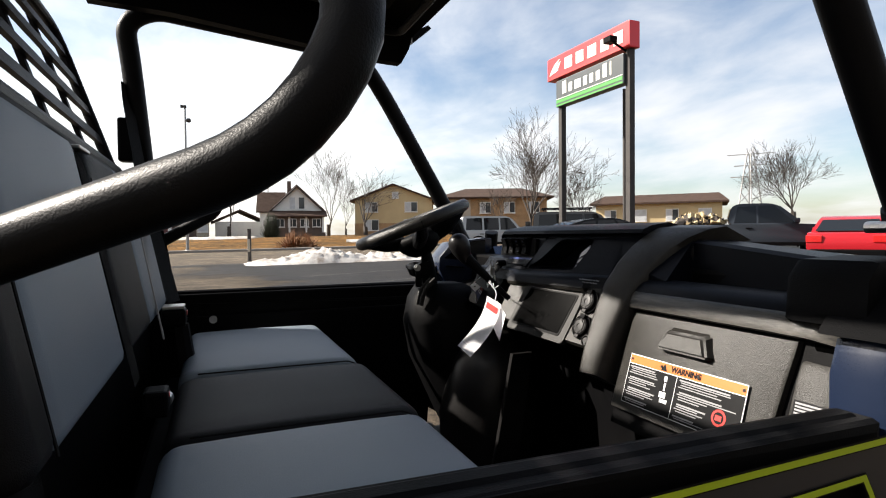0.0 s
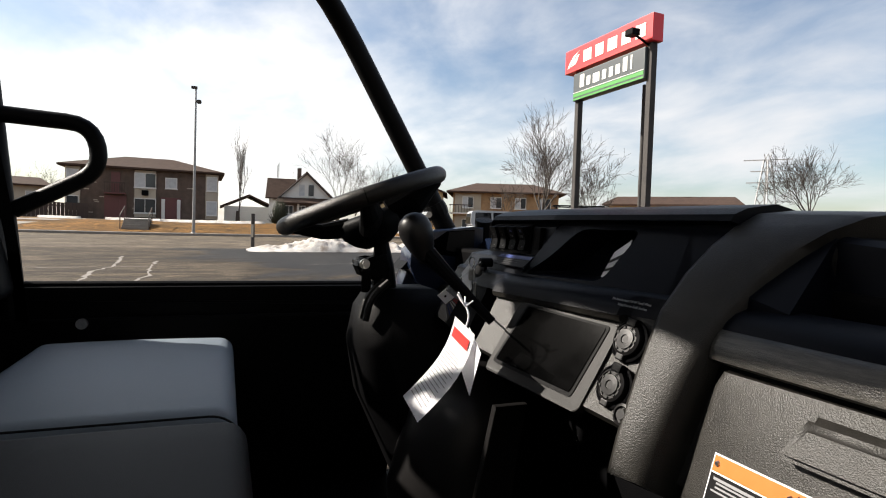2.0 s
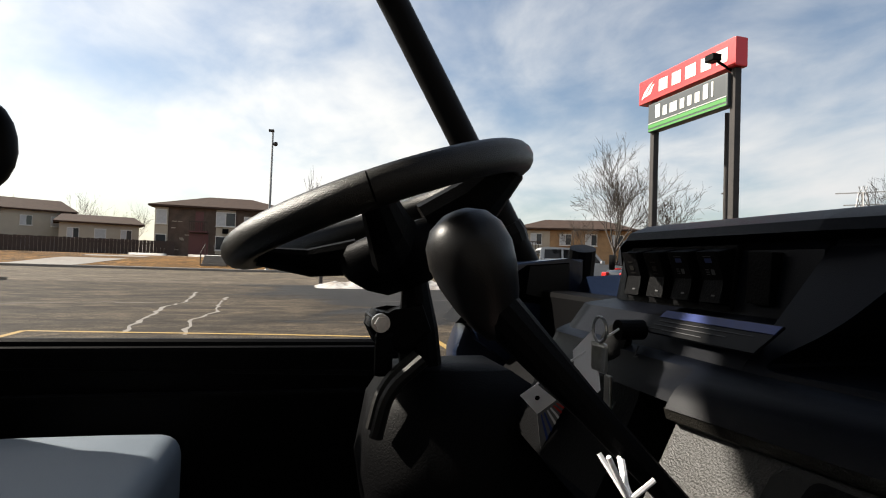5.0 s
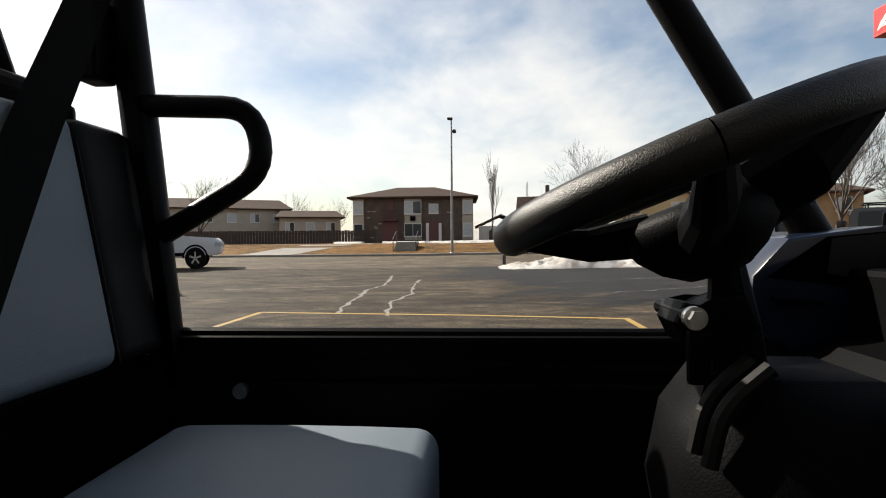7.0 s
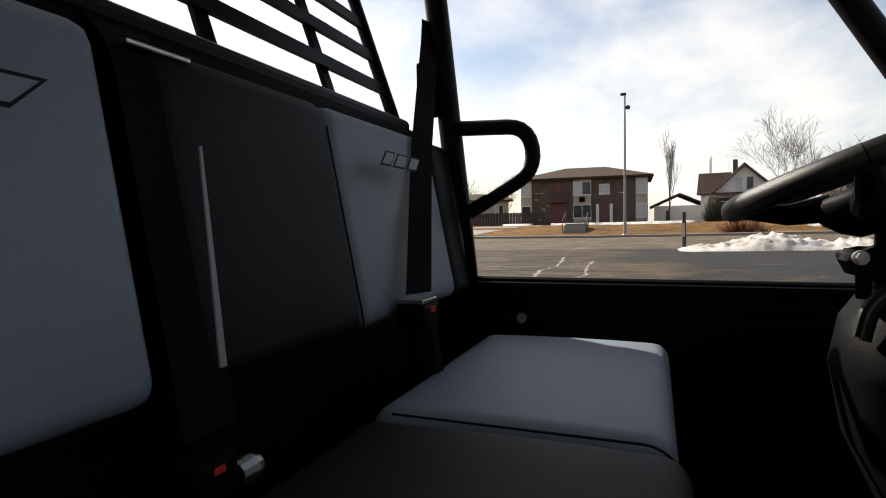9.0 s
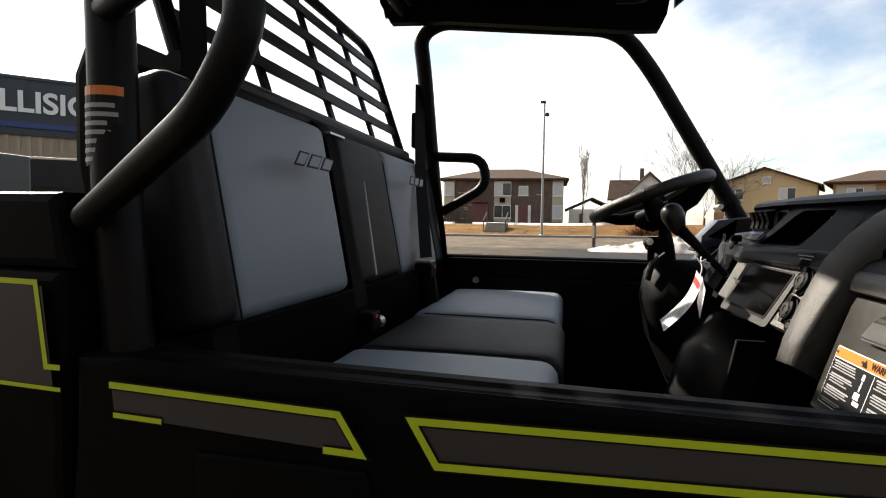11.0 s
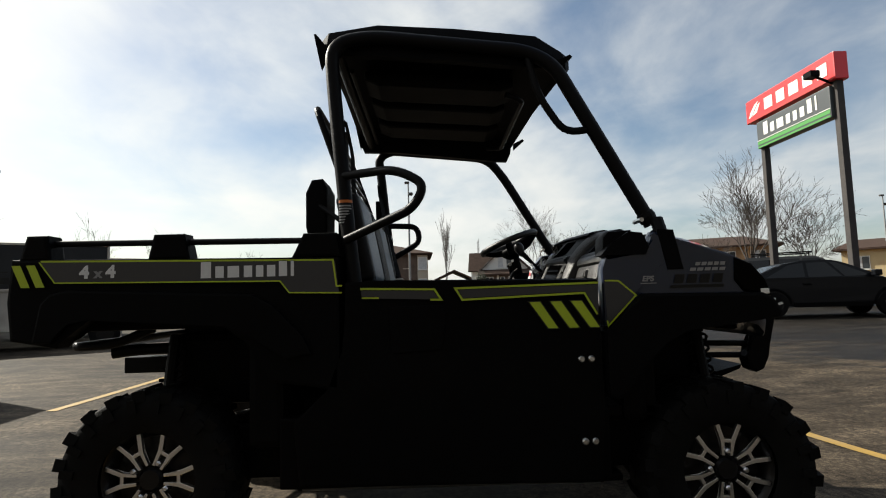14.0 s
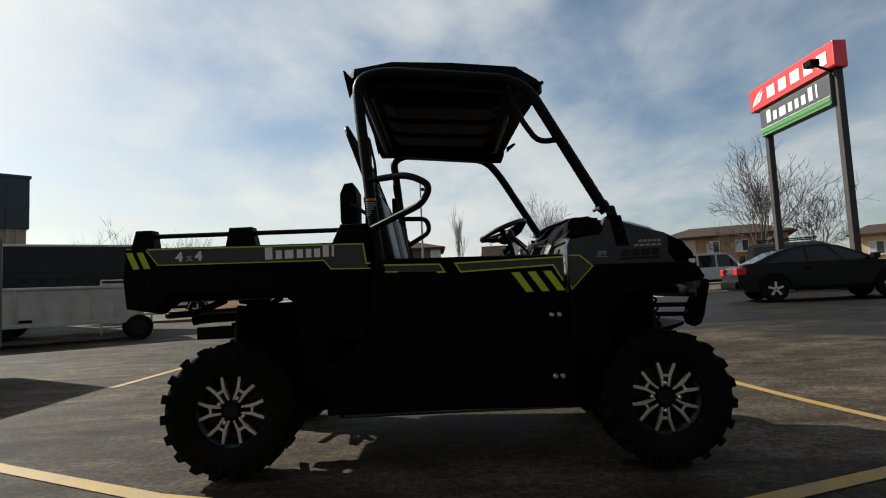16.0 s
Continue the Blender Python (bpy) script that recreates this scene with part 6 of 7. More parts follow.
M["frame"] = material("white_window_frame", (0.60, 0.60, 0.58), 0.5, vary=0.05)
M["maroon"] = material("maroon_door", (0.10, 0.03, 0.03), 0.5)
M["darkwood"] = material("dark_brown_fence", (0.050, 0.034, 0.028), 0.85, vary=0.2, scale=2, fine=30)
M["bark"] = material("grey_bark", (0.050, 0.040, 0.033), 0.9, vary=0.25, scale=4, fine=30)
M["lampsteel"] = material("galvanised_pole", (0.26, 0.26, 0.26), 0.5, metal=0.6, vary=0.1)
M["signred"] = material("sign_red", (0.62, 0.018, 0.022), 0.35, vary=0.03, scale=1)
M["signblack"] = material("sign_charcoal", (0.035, 0.042, 0.045), 0.4, vary=0.05, scale=1)
M["signgreen"] = material("sign_green", (0.045, 0.22, 0.035), 0.4, vary=0.04, scale=1)
M["signwhite"] = material("sign_white", (0.72, 0.72, 0.66), 0.4, vary=0.03, scale=1)
M["postwood"] = material("tarred_post", (0.030, 0.026, 0.024), 0.8, vary=0.3, scale=3, fine=20)
M["shrub"] = material("dry_shrub", (0.19, 0.085, 0.035), 0.9, vary=0.3, scale=2, fine=30)
M["evergreen"] = material("dark_evergreen", (0.030, 0.038, 0.022), 0.9, vary=0.3, scale=2, fine=30)


def window(parent, x, z, w, h, y, two=True, blind=True):
    """A window in a wall that faces -y of the house's own frame."""
    f = part("window", B(x - w / 2, x + w / 2, y - 0.08, y + 0.02, z, z + h), M["frame"], parent, "white framed window")
    n = 2 if two else 1
    for k in range(n):
        a = x - w / 2 + 0.06 + k * (w - 0.06) / n
        b = a + (w - 0.06) / n - 0.06
        part("pane", B(a, b, y - 0.095, y - 0.07, z + 0.07, z + h - 0.07), M["curtain"] if blind and k == 0 else M["glass"], f)
    part("sill", B(x - w / 2 - 0.05, x + w / 2 + 0.05, y - 0.14, y + 0.01, z - 0.06, z), M["frame"], f)
    return f


def hip_roof(x0, x1, y0, y1, z, rise, over=0.5, inset=None):
    x0, x1, y0, y1 = x0 - over, x1 + over, y0 - over, y1 + over
    i = inset if inset is not None else (y1 - y0) / 2
    ym = (y0 + y1) / 2
    bm = bmesh.new()
    lo = [bm.verts.new(p) for p in ((x0, y0, z), (x1, y0, z), (x1, y1, z), (x0, y1, z))]
    up = [bm.verts.new(p) for p in ((x0, y0, z + 0.16), (x1, y0, z + 0.16), (x1, y1, z + 0.16), (x0, y1, z + 0.16))]
    r = [bm.verts.new((x0 + i, ym, z + rise)), bm.verts.new((x1 - i, ym, z + rise))]
    bm.faces.new(lo[::-1])
    for k in range(4):
        bm.faces.new((lo[k], lo[(k + 1) % 4], up[(k + 1) % 4], up[k]))
    bm.faces.new((up[0], up[1], r[1], r[0])); bm.faces.new((up[2], up[3], r[0], r[1]))
    bm.faces.new((up[1], up[2], r[1])); bm.faces.new((up[3], up[0], r[0]))
    return bm


def gable_roof(x0, x1, y0, y1, z, rise, over=0.45, thick=0.18):
    """Ridge along y, gable faces -y."""
    xm = (x0 + x1) / 2
    k = rise / ((x1 - x0) / 2)
    pts = [(x0 - over, z - over * k), (xm, z + rise), (x1 + over, z - over * k), (x1 + over, z - over * k + thick), (xm, z + rise + thick), (x0 - over, z - over * k + thick)]
    return PR(pts, "y", y0 - over, y1 + over)


def base_at(x, y, rz):
    return dict(at=(x, y, ground_height(x, y) - 0.05), rz=rz)


def apartment():
    h = thing("apartment_building", "two-storey brown brick apartment house with a hipped roof", "building", at=(-7.2, 60.8, 0.95), rz=2.0)
    h.scale = (0.97, 1.0, 1.12)
    W = 6.75
    w = part("wall", B(-W, W, 0, 9, -0.8, 4.5), M["brick"], h)
    part("roof", hip_roof(-W, W, 0, 9, 4.5, 1.45, 0.65), M["roofing"], h)
    for x in (-W + 0.55, W - 0.55):
        part("bay_panel", B(x - 0.62, x + 0.62, -0.12, 0.05, 0.4, 4.45), M["siding"], h)
        window(h, x, 0.75, 1.05, 1.3, -0.14, False, x > 0)
        window(h, x, 2.95, 1.05, 1.3, -0.14, False)
    part("bay_panel", B(-0.95, 0.95, -0.12, 0.05, 0.4, 4.45), M["siding"], h)
    window(h, 0, 0.75, 1.95, 1.3, -0.14, True, False)
    window(h, 0, 2.95, 1.95, 1.3, -0.14)
    part("air_conditioner", B(-0.3, 0.3, -0.35, -0.1, 2.3, 2.75, 0.03), M["plastic"], h)
    window(h, 2.35, 3.0, 1.1, 0.95, 0.0, False)
    for x in (2.35, -2.6):
        d = part("entry", B(x - 0.95, x + 0.95, -0.10, 0.05, 0.0, 2.2), M["maroon"], h, "maroon entrance with side lights")
        if x > 0:
            for s in (-0.72, 0.72):
                part("side_light", B(x + s - 0.16, x + s + 0.16, -0.13, -0.08, 0.2, 2.05), M["frame"], d)
        part("door_leaf", B(x - 0.40, x + 0.40, -0.14, -0.09, 0.05, 2.05), M["maroon"], d)
        part("porch_slab", B(x - 1.3, x + 1.3, -1.2, 0, -0.4, 0.0), M["concrete"], d)
    part("balcony", B(-3.5, -1.7, -0.9, 0, 2.3, 2.42), M["maroon"], h)
    for k in range(9):
        part("baluster", B(-3.45 + k * 0.21, -3.40 + k * 0.21, -0.88, -0.84, 2.42, 3.2), M["darkwood"], h)
    part("balcony_rail", B(-3.5, -1.7, -0.9, -0.82, 3.2, 3.3), M["darkwood"], h)
    part("balcony_door", B(-3.0, -2.2, -0.06, 0.02, 2.4, 4.2), M["maroon"], h)
    # course of lighter bricks that stand out of the wall
    rng = random.Random(11)
    for k in range(90):
        x, z = rng.uniform(-W + 1.3, W - 1.3), 0.2 + 0.15 * rng.randrange(30)
        if abs(x) < 1.1 or 1.0 < x < 3.3 or -3.6 < x < -1.5:
            continue
        part("brick", B(x, x + 0.42, -0.025, 0.01, z, z + 0.075), M["siding"] if rng.random() < 0.2 else M["brick"], w)
    st = thing("garden_steps", "concrete steps with metal handrails up the bank", "steps", at=(-5.2, 40.2, ground_height(-5.2, 39.2)), rz=2)
    for k in range(5):
        part("step", B(-0.75, 0.75, -1.2 + k * 0.35, 1.2, -0.1, 0.13 * (k + 1)), M["concrete"], st)
    for s in (-0.8, 0.8):
        part("handrail", T([(s, -1.3, -0.1), (s, -1.3, 0.85), (s, 1.0, 1.45), (s, 1.0, 0.4)], 0.03, 0.1, 8), M["darkwood"], st)
    # driveway
    bm = bmesh.new()
    prev = None
    for k in range(9):
        y = 36 + k * 2.2
        xc = -15.8 + 0.62 * (y - 36)
        v = [bm.verts.new((xc + s, y, ground_height(xc + s, y) + 0.012)) for s in (-1.9, 1.9)]
        if prev:
            bm.faces.new((prev[0], prev[1], v[1], v[0]))
        prev = v
    tagged(part("driveway", bm, M["concrete"]), "pale concrete driveway across the lawn", "driveway", kind="structure")


def fence():
    f = thing("board_fence", "long dark brown board fence behind the lawn", "fence", at=(-11.5, 60.0, 0.75), rz=12)
    for k in range(70):
        part("board", B(-0.30 - 0.31 * k - 0.29, -0.30 - 0.31 * k, 0, 0.04, 0, 1.75 + 0.02 * (k % 3)), M["darkwood"], f)
    part("rail", B(-22, -0.3, 0.04, 0.1, 1.4, 1.5), M["darkwood"], f)


def long_house(name, x, y, z, rz, W, D, H, mat, label, rise=1.6, n=5):
    h = thing(name, label, "building", at=(x, y, z), rz=rz)
    part("wall", B(-W, W, 0, D, -1, H), mat, h)
    part("roof", hip_roof(-W, W, 0, D, H, rise, 0.6, 0.8), M["roofing"], h)
    for k in range(n):
        xx = -W + (k + 0.5) * 2 * W / n
        window(h, xx, H - 1.75, 1.2, 1.2, 0.0, k % 2 == 0)
        window(h, xx, H - 4.3, 1.2, 1.2, 0.0, k % 2 == 1)
    return h


def white_house():
    h = thing("gabled_house", "white gabled house with a brown roof and dark porch", "house", at=(7.9, 58.2, 1.35), rz=-8)
    h.scale = (0.85, 0.85, 0.85)
    W = 2.9
    bm = PR([(-W, -0.6), (W, -0.6), (W, 3.3), (0, 6.0), (-W, 3.3)], "y", 0, 8)
    part("wall", bm, M["whitesiding"], h)
    part("roof", gable_roof(-W, W, 0, 8, 3.3, 2.75, 0.4), M["roofing"], h)
    part("side_wing", PR([(2, -0.6), (7, -0.6), (7, 3.0), (4.5, 5.2), (2, 3.0)], "x", -W - 1.6, -W + 0.2), M["whitesiding"], h)
    bm = PR([(1.5, 2.85), (4.5, 5.4), (7.5, 2.85), (7.5, 3.0), (4.5, 5.6), (1.5, 3.0)], "x", -W - 2.0, -W + 1.5)
    part("wing_roof", bm, M["roofing"], h)
    for s in (-1, 1):
        part("bargeboard", T([(s * (W + 0.42), -0.42, 2.85), (0, -0.42, 6.0)], 0.11, 0, 6), M["darkwood"], h)
    window(h, -0.55, 3.2, 0.75, 1.5, 0.0, False, True)
    window(h, 0.55, 3.2, 0.75, 1.5, 0.0, False, False)
    p = part("porch", B(-W - 0.2, W + 0.4, -2.0, 0.0, -0.6, 0.35), M["brick"], h)
    part("porch_roof", PR([(-2.4, 2.2), (0.0, 2.9), (0.0, 3.02), (-2.4, 2.36)], "x", -W - 0.5, W + 0.6), M["roofing"], h)
    part("porch_wall", B(-W + 0.4, W, -1.85, -0.1, 0.35, 2.3), M["brick"], h)
    for k in range(4):
        part("porch_post", B(-W - 0.05 + k * 1.95, -W + 0.17 + k * 1.95, -1.98, -1.8, 0.35, 2.3), M["frame"], p)
        window(h, -W + 0.95 + k * 1.4, 1.0, 1.0, 1.0, -1.86, True, False)
    part("chimney", B(-1.2, -0.7, 3, 3.5, 4.8, 6.9), M["brick"], h)
    for k in range(3):
        part("antenna_rod", rod((-W - 0.8 + 0.1 * k, 4.4, 5), (-W - 0.8 + 0.1 * k, 4.4, 7.2 + 0.2 * k), 0.03, 6), M["lampsteel"], h)


def tan_house():
    h = thing("gabled_house", "tan gabled house behind bare trees", "house", at=(18.0, 57.0, 1.6), rz=-22)
    W = 4.2
    part("wall", PR([(-W, -0.8), (W, -0.8), (W, 3.5), (0, 5.1), (-W, 3.5)], "y", 0, 9), M["tansiding"], h)
    part("roof", gable_roof(-W, W, 0, 9, 3.5, 1.6, 0.5), M["roofing"], h)
    part("brick_skirt", B(-W - 0.03, W + 0.03, -0.06, 0.1, -0.8, 1.0), M["tanbrick"], h)
    for x in (-2.4, 1.9):
        window(h, x, 2.2, 1.4, 1.1, 0.0)
        window(h, x, 0.2, 1.6, 1.2, -0.04)
    window(h, 0.2, 3.7, 0.7, 0.7, 0.0, False)
    for x in (-1.6, -1.2):
        part("vent_pipe", rod((x, 4, 4.2), (x, 4, 5.6), 0.12, 8), M["lampsteel"], h)
    h = thing("balcony_apartments", "tan brick apartments with balconies and a brown hipped roof", "building", at=(28.0, 52.5, 1.75), rz=-26)
    W = 5.6
    part("wall", B(-W, W, 0, 12, -1, 3.4), M["tanbrick"], h)
    part("roof", hip_roof(-W, W, 0, 12, 3.4, 1.55, 0.7, 3.0), M["roofing"], h)
    part("pale_panel", B(-W + 0.2, -W + 3.0, -0.08, 0.05, -0.5, 3.3), M["siding"], h)
    for k, x in enumerate((-W + 1.6, -1.0, 1.6, 4.2)):
        window(h, x, 1.8, 1.2, 1.2, -0.1)
        window(h, x, -0.6, 1.2, 1.2, -0.1, True, False)
    b = part("balcony", B(-W - 0.3, -W + 2.0, -1.2, 0, 1.1, 1.25), M["frame"], h)
    part("balcony_rail", B(-W - 0.3, -W + 2.0, -1.2, -1.1, 2.0, 2.1), M["darkwood"], b)
    for k in range(8):
        part("baluster", B(-W - 0.25 + k * 0.3, -W - 0.2 + k * 0.3, -1.18, -1.12, 1.25, 2.0), M["darkwood"], b)


def bush_shape(name, x, y, r, h, mat, label, seed, n=240):
    rng = random.Random(seed)
    bm = bmesh.new()
    z0 = ground_height(x, y)
    for k in range(n):
        a, b = rng.uniform(0, 6.283), rng.uniform(0.05, 1.35)
        ln = h * rng.uniform(0.6, 1.05)
        e = (x + r * math.cos(a) * math.cos(b) * rng.uniform(0.5, 1), y + r * math.sin(a) * math.cos(b) * 0.7, z0 + ln * math.sin(b))
        tube(bm, [(x + 0.4 * r * math.cos(a), y, z0), e], [0.025, 0.008], 3, False)
    t = thing(name, label, "shrub")
    tagged(part("foliage", bm, mat, t), kind="stuff")


def bare_tree(name, x, y, height, spread, trunk, label, seed, levels=5, upright=0.35, z=None, forks=(5,)):
    rng = random.Random(seed)
    verts, faces = [], []
    def seg(p, q, r0, r1, sides):
        d = (q - p).normalized()
        u = d.orthogonal().normalized()
        v = d.cross(u)
        i = len(verts)
        for c, r in ((p, r0), (q, r1)):
            for k in range(sides):
                a = 2 * math.pi * k / sides
                verts.append(c + (u * math.cos(a) + v * math.sin(a)) * r)
        for k in range(sides):
            faces.append((i + k, i + (k + 1) % sides, i + sides + (k + 1) % sides, i + sides + k))
    def grow(p, d, ln, r, lev):
        sides = 6 if lev == 0 else 4 if lev < 3 else 3
        n = 4
        q = p
        for k in range(n):
            d = (d + Vector((rng.gauss(0, 0.055), rng.gauss(0, 0.055), rng.gauss(0, 0.04) + 0.05 * upright))).normalized()
            e = q + d * ln / n
            r0, r1 = r * (1 - 0.5 * k / n), r * (1 - 0.5 * (k + 1) / n)
            seg(q, e, r0, r1, sides)
            q = e
            if lev >= levels:
                continue
            kids = (forks[0] if k == n - 1 else 0) if lev == 0 else (2 if k == n - 1 else rng.choice((0, 1, 1) if lev > 1 else (1, 1, 1)) * (0 if k == 0 and lev == 1 else 1))
            for _ in range(kids):
                side = d.orthogonal().normalized()
                side.rotate(Matrix.Rotation(rng.uniform(0, 6.283), 3, d))
                nd = (d + side * spread * (rng.uniform(0.45, 1.15) if lev == 0 else rng.uniform(0.55, 1.10)) + Vector((0, 0, 0.22 * upright))).normalized()
                grow(q, nd, ln * rng.uniform(0.62, 0.95) * (2.2 if lev == 0 else 0.84), max(r1 * rng.uniform(0.5, 0.75), 0.013), lev + 1)
    z0 = ground_height(x, y) if z is None else z
    t = thing(name, label, "tree", "bare trees", at=(x, y, z0))
    grow(Vector((0, 0, -0.3)), Vector((0, 0, 1)), height * 0.2, trunk, 0)
    top = max(v.z for v in verts)
    k = height / top
    me = bpy.data.meshes.new("crown")
    me.from_pydata([tuple(v * k) for v in verts], [], faces)
    me.materials.append(M["bark"])
    ob = new("crown", me)
    ob.parent = t
    part("trunk", tube(bmesh.new(), [(0, 0, -0.3), (0.02, 0, height * 0.12)], [trunk * 1.25, trunk], 8), M["bark"], t)
    return t


def dealer_sign():
    a, b = Vector((11.76, 17.06)), Vector((11.87, 12.65))
    d = (b - a)
    L = d.length
    rz = math.degrees(math.atan2(d.y, d.x))
    s = thing("pylon_sign", "tall double-panel dealer sign, red over charcoal, on tarred posts", "sign", at=(a.x, a.y, 0), rz=rz)
    for x in (0.62, L - 0.22):
        part("post", B(x - 0.10, x + 0.10, 0.12, 0.33, 0.1, 7.3, 0.02), M["postwood"], s, "weathered tarred timber post")
    part("post", rod((L * 0.52, 1.7, 0), (L * 0.52, 1.7, 6.4), 0.07, 10), M["postwood"], s)
    top = part("red_panel", B(0, L, 0, 0.42, 7.04, 7.87, 0.03), M["signred"], s, "red illuminated sign box")
    low = part("charcoal_panel", B(0.55, L - 0.28, 0.0, 0.30, 5.97, 6.93, 0.03), M["signblack"], s, "charcoal sign box with a green band")
    part("green_band", B(0.58, L - 0.31, -0.010, 0.01, 6.10, 6.22), M["signgreen"], low)
    part("green_band", B(0.58, L - 0.31, -0.010, 0.01, 5.99, 6.05), M["signgreen"], low)
    part("white_line", B(0.58, L - 0.31, -0.010, 0.01, 6.245, 6.262), M["signwhite"], low)
    part("box_trim", B(0.04, L - 0.04, -0.02, 0.02, 7.05, 7.11), M["red"], top)
    # makers' marks as plain shapes
    for q in ([(0.16, 7.20), (0.34, 7.26), (0.74, 7.66), (0.86, 7.72), (0.52, 7.60), (0.28, 7.40)], [(0.36, 7.24), (0.66, 7.30), (0.86, 7.60), (0.74, 7.58)]):
        bm = bmesh.new()
        bm.faces.new([bm.verts.new((x, -0.01, z)) for x, z in q])
        part("emblem_shape", bm, M["signwhite"], top)
    x = 1.05
    for w in (0.58, 0.56, 0.60, 0.56, 0.56):
        part("wordmark_bar", B(x + 0.05, x + w - 0.09, -0.014, 0.006, 7.25, 7.65), M["signwhite"], top)
        x += w + 0.075
    x = 0.92
    for w, h in ((0.34, 0.46), (0.30, 0.33), (0.44, 0.33), (0.30, 0.33), (0.28, 0.33), (0.30, 0.33), (0.30, 0.46), (0.10, 0.46)):
        part("wordmark_bar", B(x + 0.03, x + max(w - 0.07, 0.10), -0.014, 0.006, 6.39, 6.37 + h), M["signwhite"], low)
        x += w + 0.045
    fl = part("flood_lamp", B(L - 0.52, L - 0.18, -0.60, -0.30, 7.18, 7.38, 0.03), M["plastic"], s, "black floodlight on an arm")
    part("lamp_arm", rod((L - 0.3, -0.4, 7.22), (L - 0.3, 0.2, 6.98), 0.04), M["plastic"], fl)


def street_lamp(x, y, h, heads=2):
    z = ground_height(x, y)
    l = thing("street_lamp", "tall galvanised street lamp pole with small heads", "street lamp", "street lamps", at=(x, y, z))
    part("pole", tube(bmesh.new(), [(0, 0, -0.2), (0.02, 0, h)], [0.095, 0.05], 10), M["lampsteel"], l)
    part("base_flange", lathe(bmesh.new(), [(0.2, 0), (0.2, 0.12), (0.14, 0.2)], (0, 0, 0), "z", 10), M["lampsteel"], l)
    part("lamp_head", B(-0.24, 0.10, -0.12, 0.12, h - 0.05, h + 0.10, 0.04), M["postwood"], l)
    part("camera_dome", lathe(bmesh.new(), [(0.10, -0.9), (0.15, -0.8), (0.10, -0.68)], (0.2, 0, h), "z", 10), M["postwood"], l)
    part("bracket", rod((0, 0, h - 0.75), (0.2, 0, h - 0.72), 0.04, 6), M["lampsteel"], l)


def snow_bank():
    rng = random.Random(3)
    bm = bmesh.new()
    nx, ny = 90, 22
    grid = []
    for i in range(nx + 1):
        row = []
        for j in range(ny + 1):
            x, y = 0.6 + 9.0 * i / nx, 19.8 + 2.6 * j / ny
            u, v = i / nx, j / ny
            env = max(0, math.sin(math.pi * min(1, v))) ** 0.7 * min(1, u * 5) * min(1, (1 - u) * 6)
            mound = 0.16 + 0.30 * math.exp(-((u - 0.36) / 0.20) ** 2) + 0.08 * math.sin(u * 21)
            rough = 0.18 * noise.noise((x * 1.7, y * 1.7, 1)) + 0.15 * noise.noise((x * 5, y * 5, 2)) + 0.09 * noise.noise((x * 12, y * 12, 3))
            row.append(bm.verts.new((x, y, ground_height(x, y) - 0.03 + max(0, env * (mound + rough)))))
        grid.append(row)
    for a, b in zip(grid, grid[1:]):
        for j in range(ny):
            bm.faces.new((a[j], b[j], b[j + 1], a[j + 1]))
    tagged(part("snow_bank", bm, M["snow"], smooth=50), "dirty old ploughed snow bank at the lot's edge", "snow")
    for k, (x0, x1, y) in enumerate(((-8.0, -4.0, 46), (-4.2, 3.0, 43.6), (-12, -9.4, 45.5), (9, 16, 40))):
        bm = bmesh.new()
        n = 24
        pr = None
        for i in range(n + 1):
            x = x0 + (x1 - x0) * i / n
            w = 0.9 * math.sin(math.pi * i / n) ** 0.5 * (0.7 + 0.5 * noise.noise((x * 0.9, k, 0))) + 0.02
            v = [bm.verts.new((x, y + s * w, ground_height(x, y + s * w) + (0.17 if s == 0 else 0.004))) for s in (-1, 0, 1)]
            if pr:
                bm.faces.new((pr[0], v[0], v[1], pr[1])); bm.faces.new((pr[1], v[1], v[2], pr[2]))
            pr = v
        tagged(part("snow_patch", bm, M["snow"], smooth=60), "thin patch of melting snow on the lawn", "snow")
    p = thing("marker_post", "weathered brown marker post by the lot entrance", "post", at=(1.15, 21.8, ground_height(1.15, 21.8)))
    part("post", tube(bmesh.new(), [(0, 0, -0.1), (0.0, 0, 1.35)], [0.075, 0.07], 10), M["postwood"], p)
    part("reflector", B(-0.075, 0.02, -0.08, -0.07, 0.45, 0.95), M["siding"], p)


M["carglass"] = material("tinted_car_glass", (0.005, 0.006, 0.007), 0.05, vary=0.05, spec=0.35)
M["tail"] = material("red_tail_lens", (0.42, 0.012, 0.012), 0.2, vary=0.1)


def car_paint(name, c):
    return material(name, c, 0.25, coat=0.12, spec=0.10, vary=0.04, scale=1, fine=500)


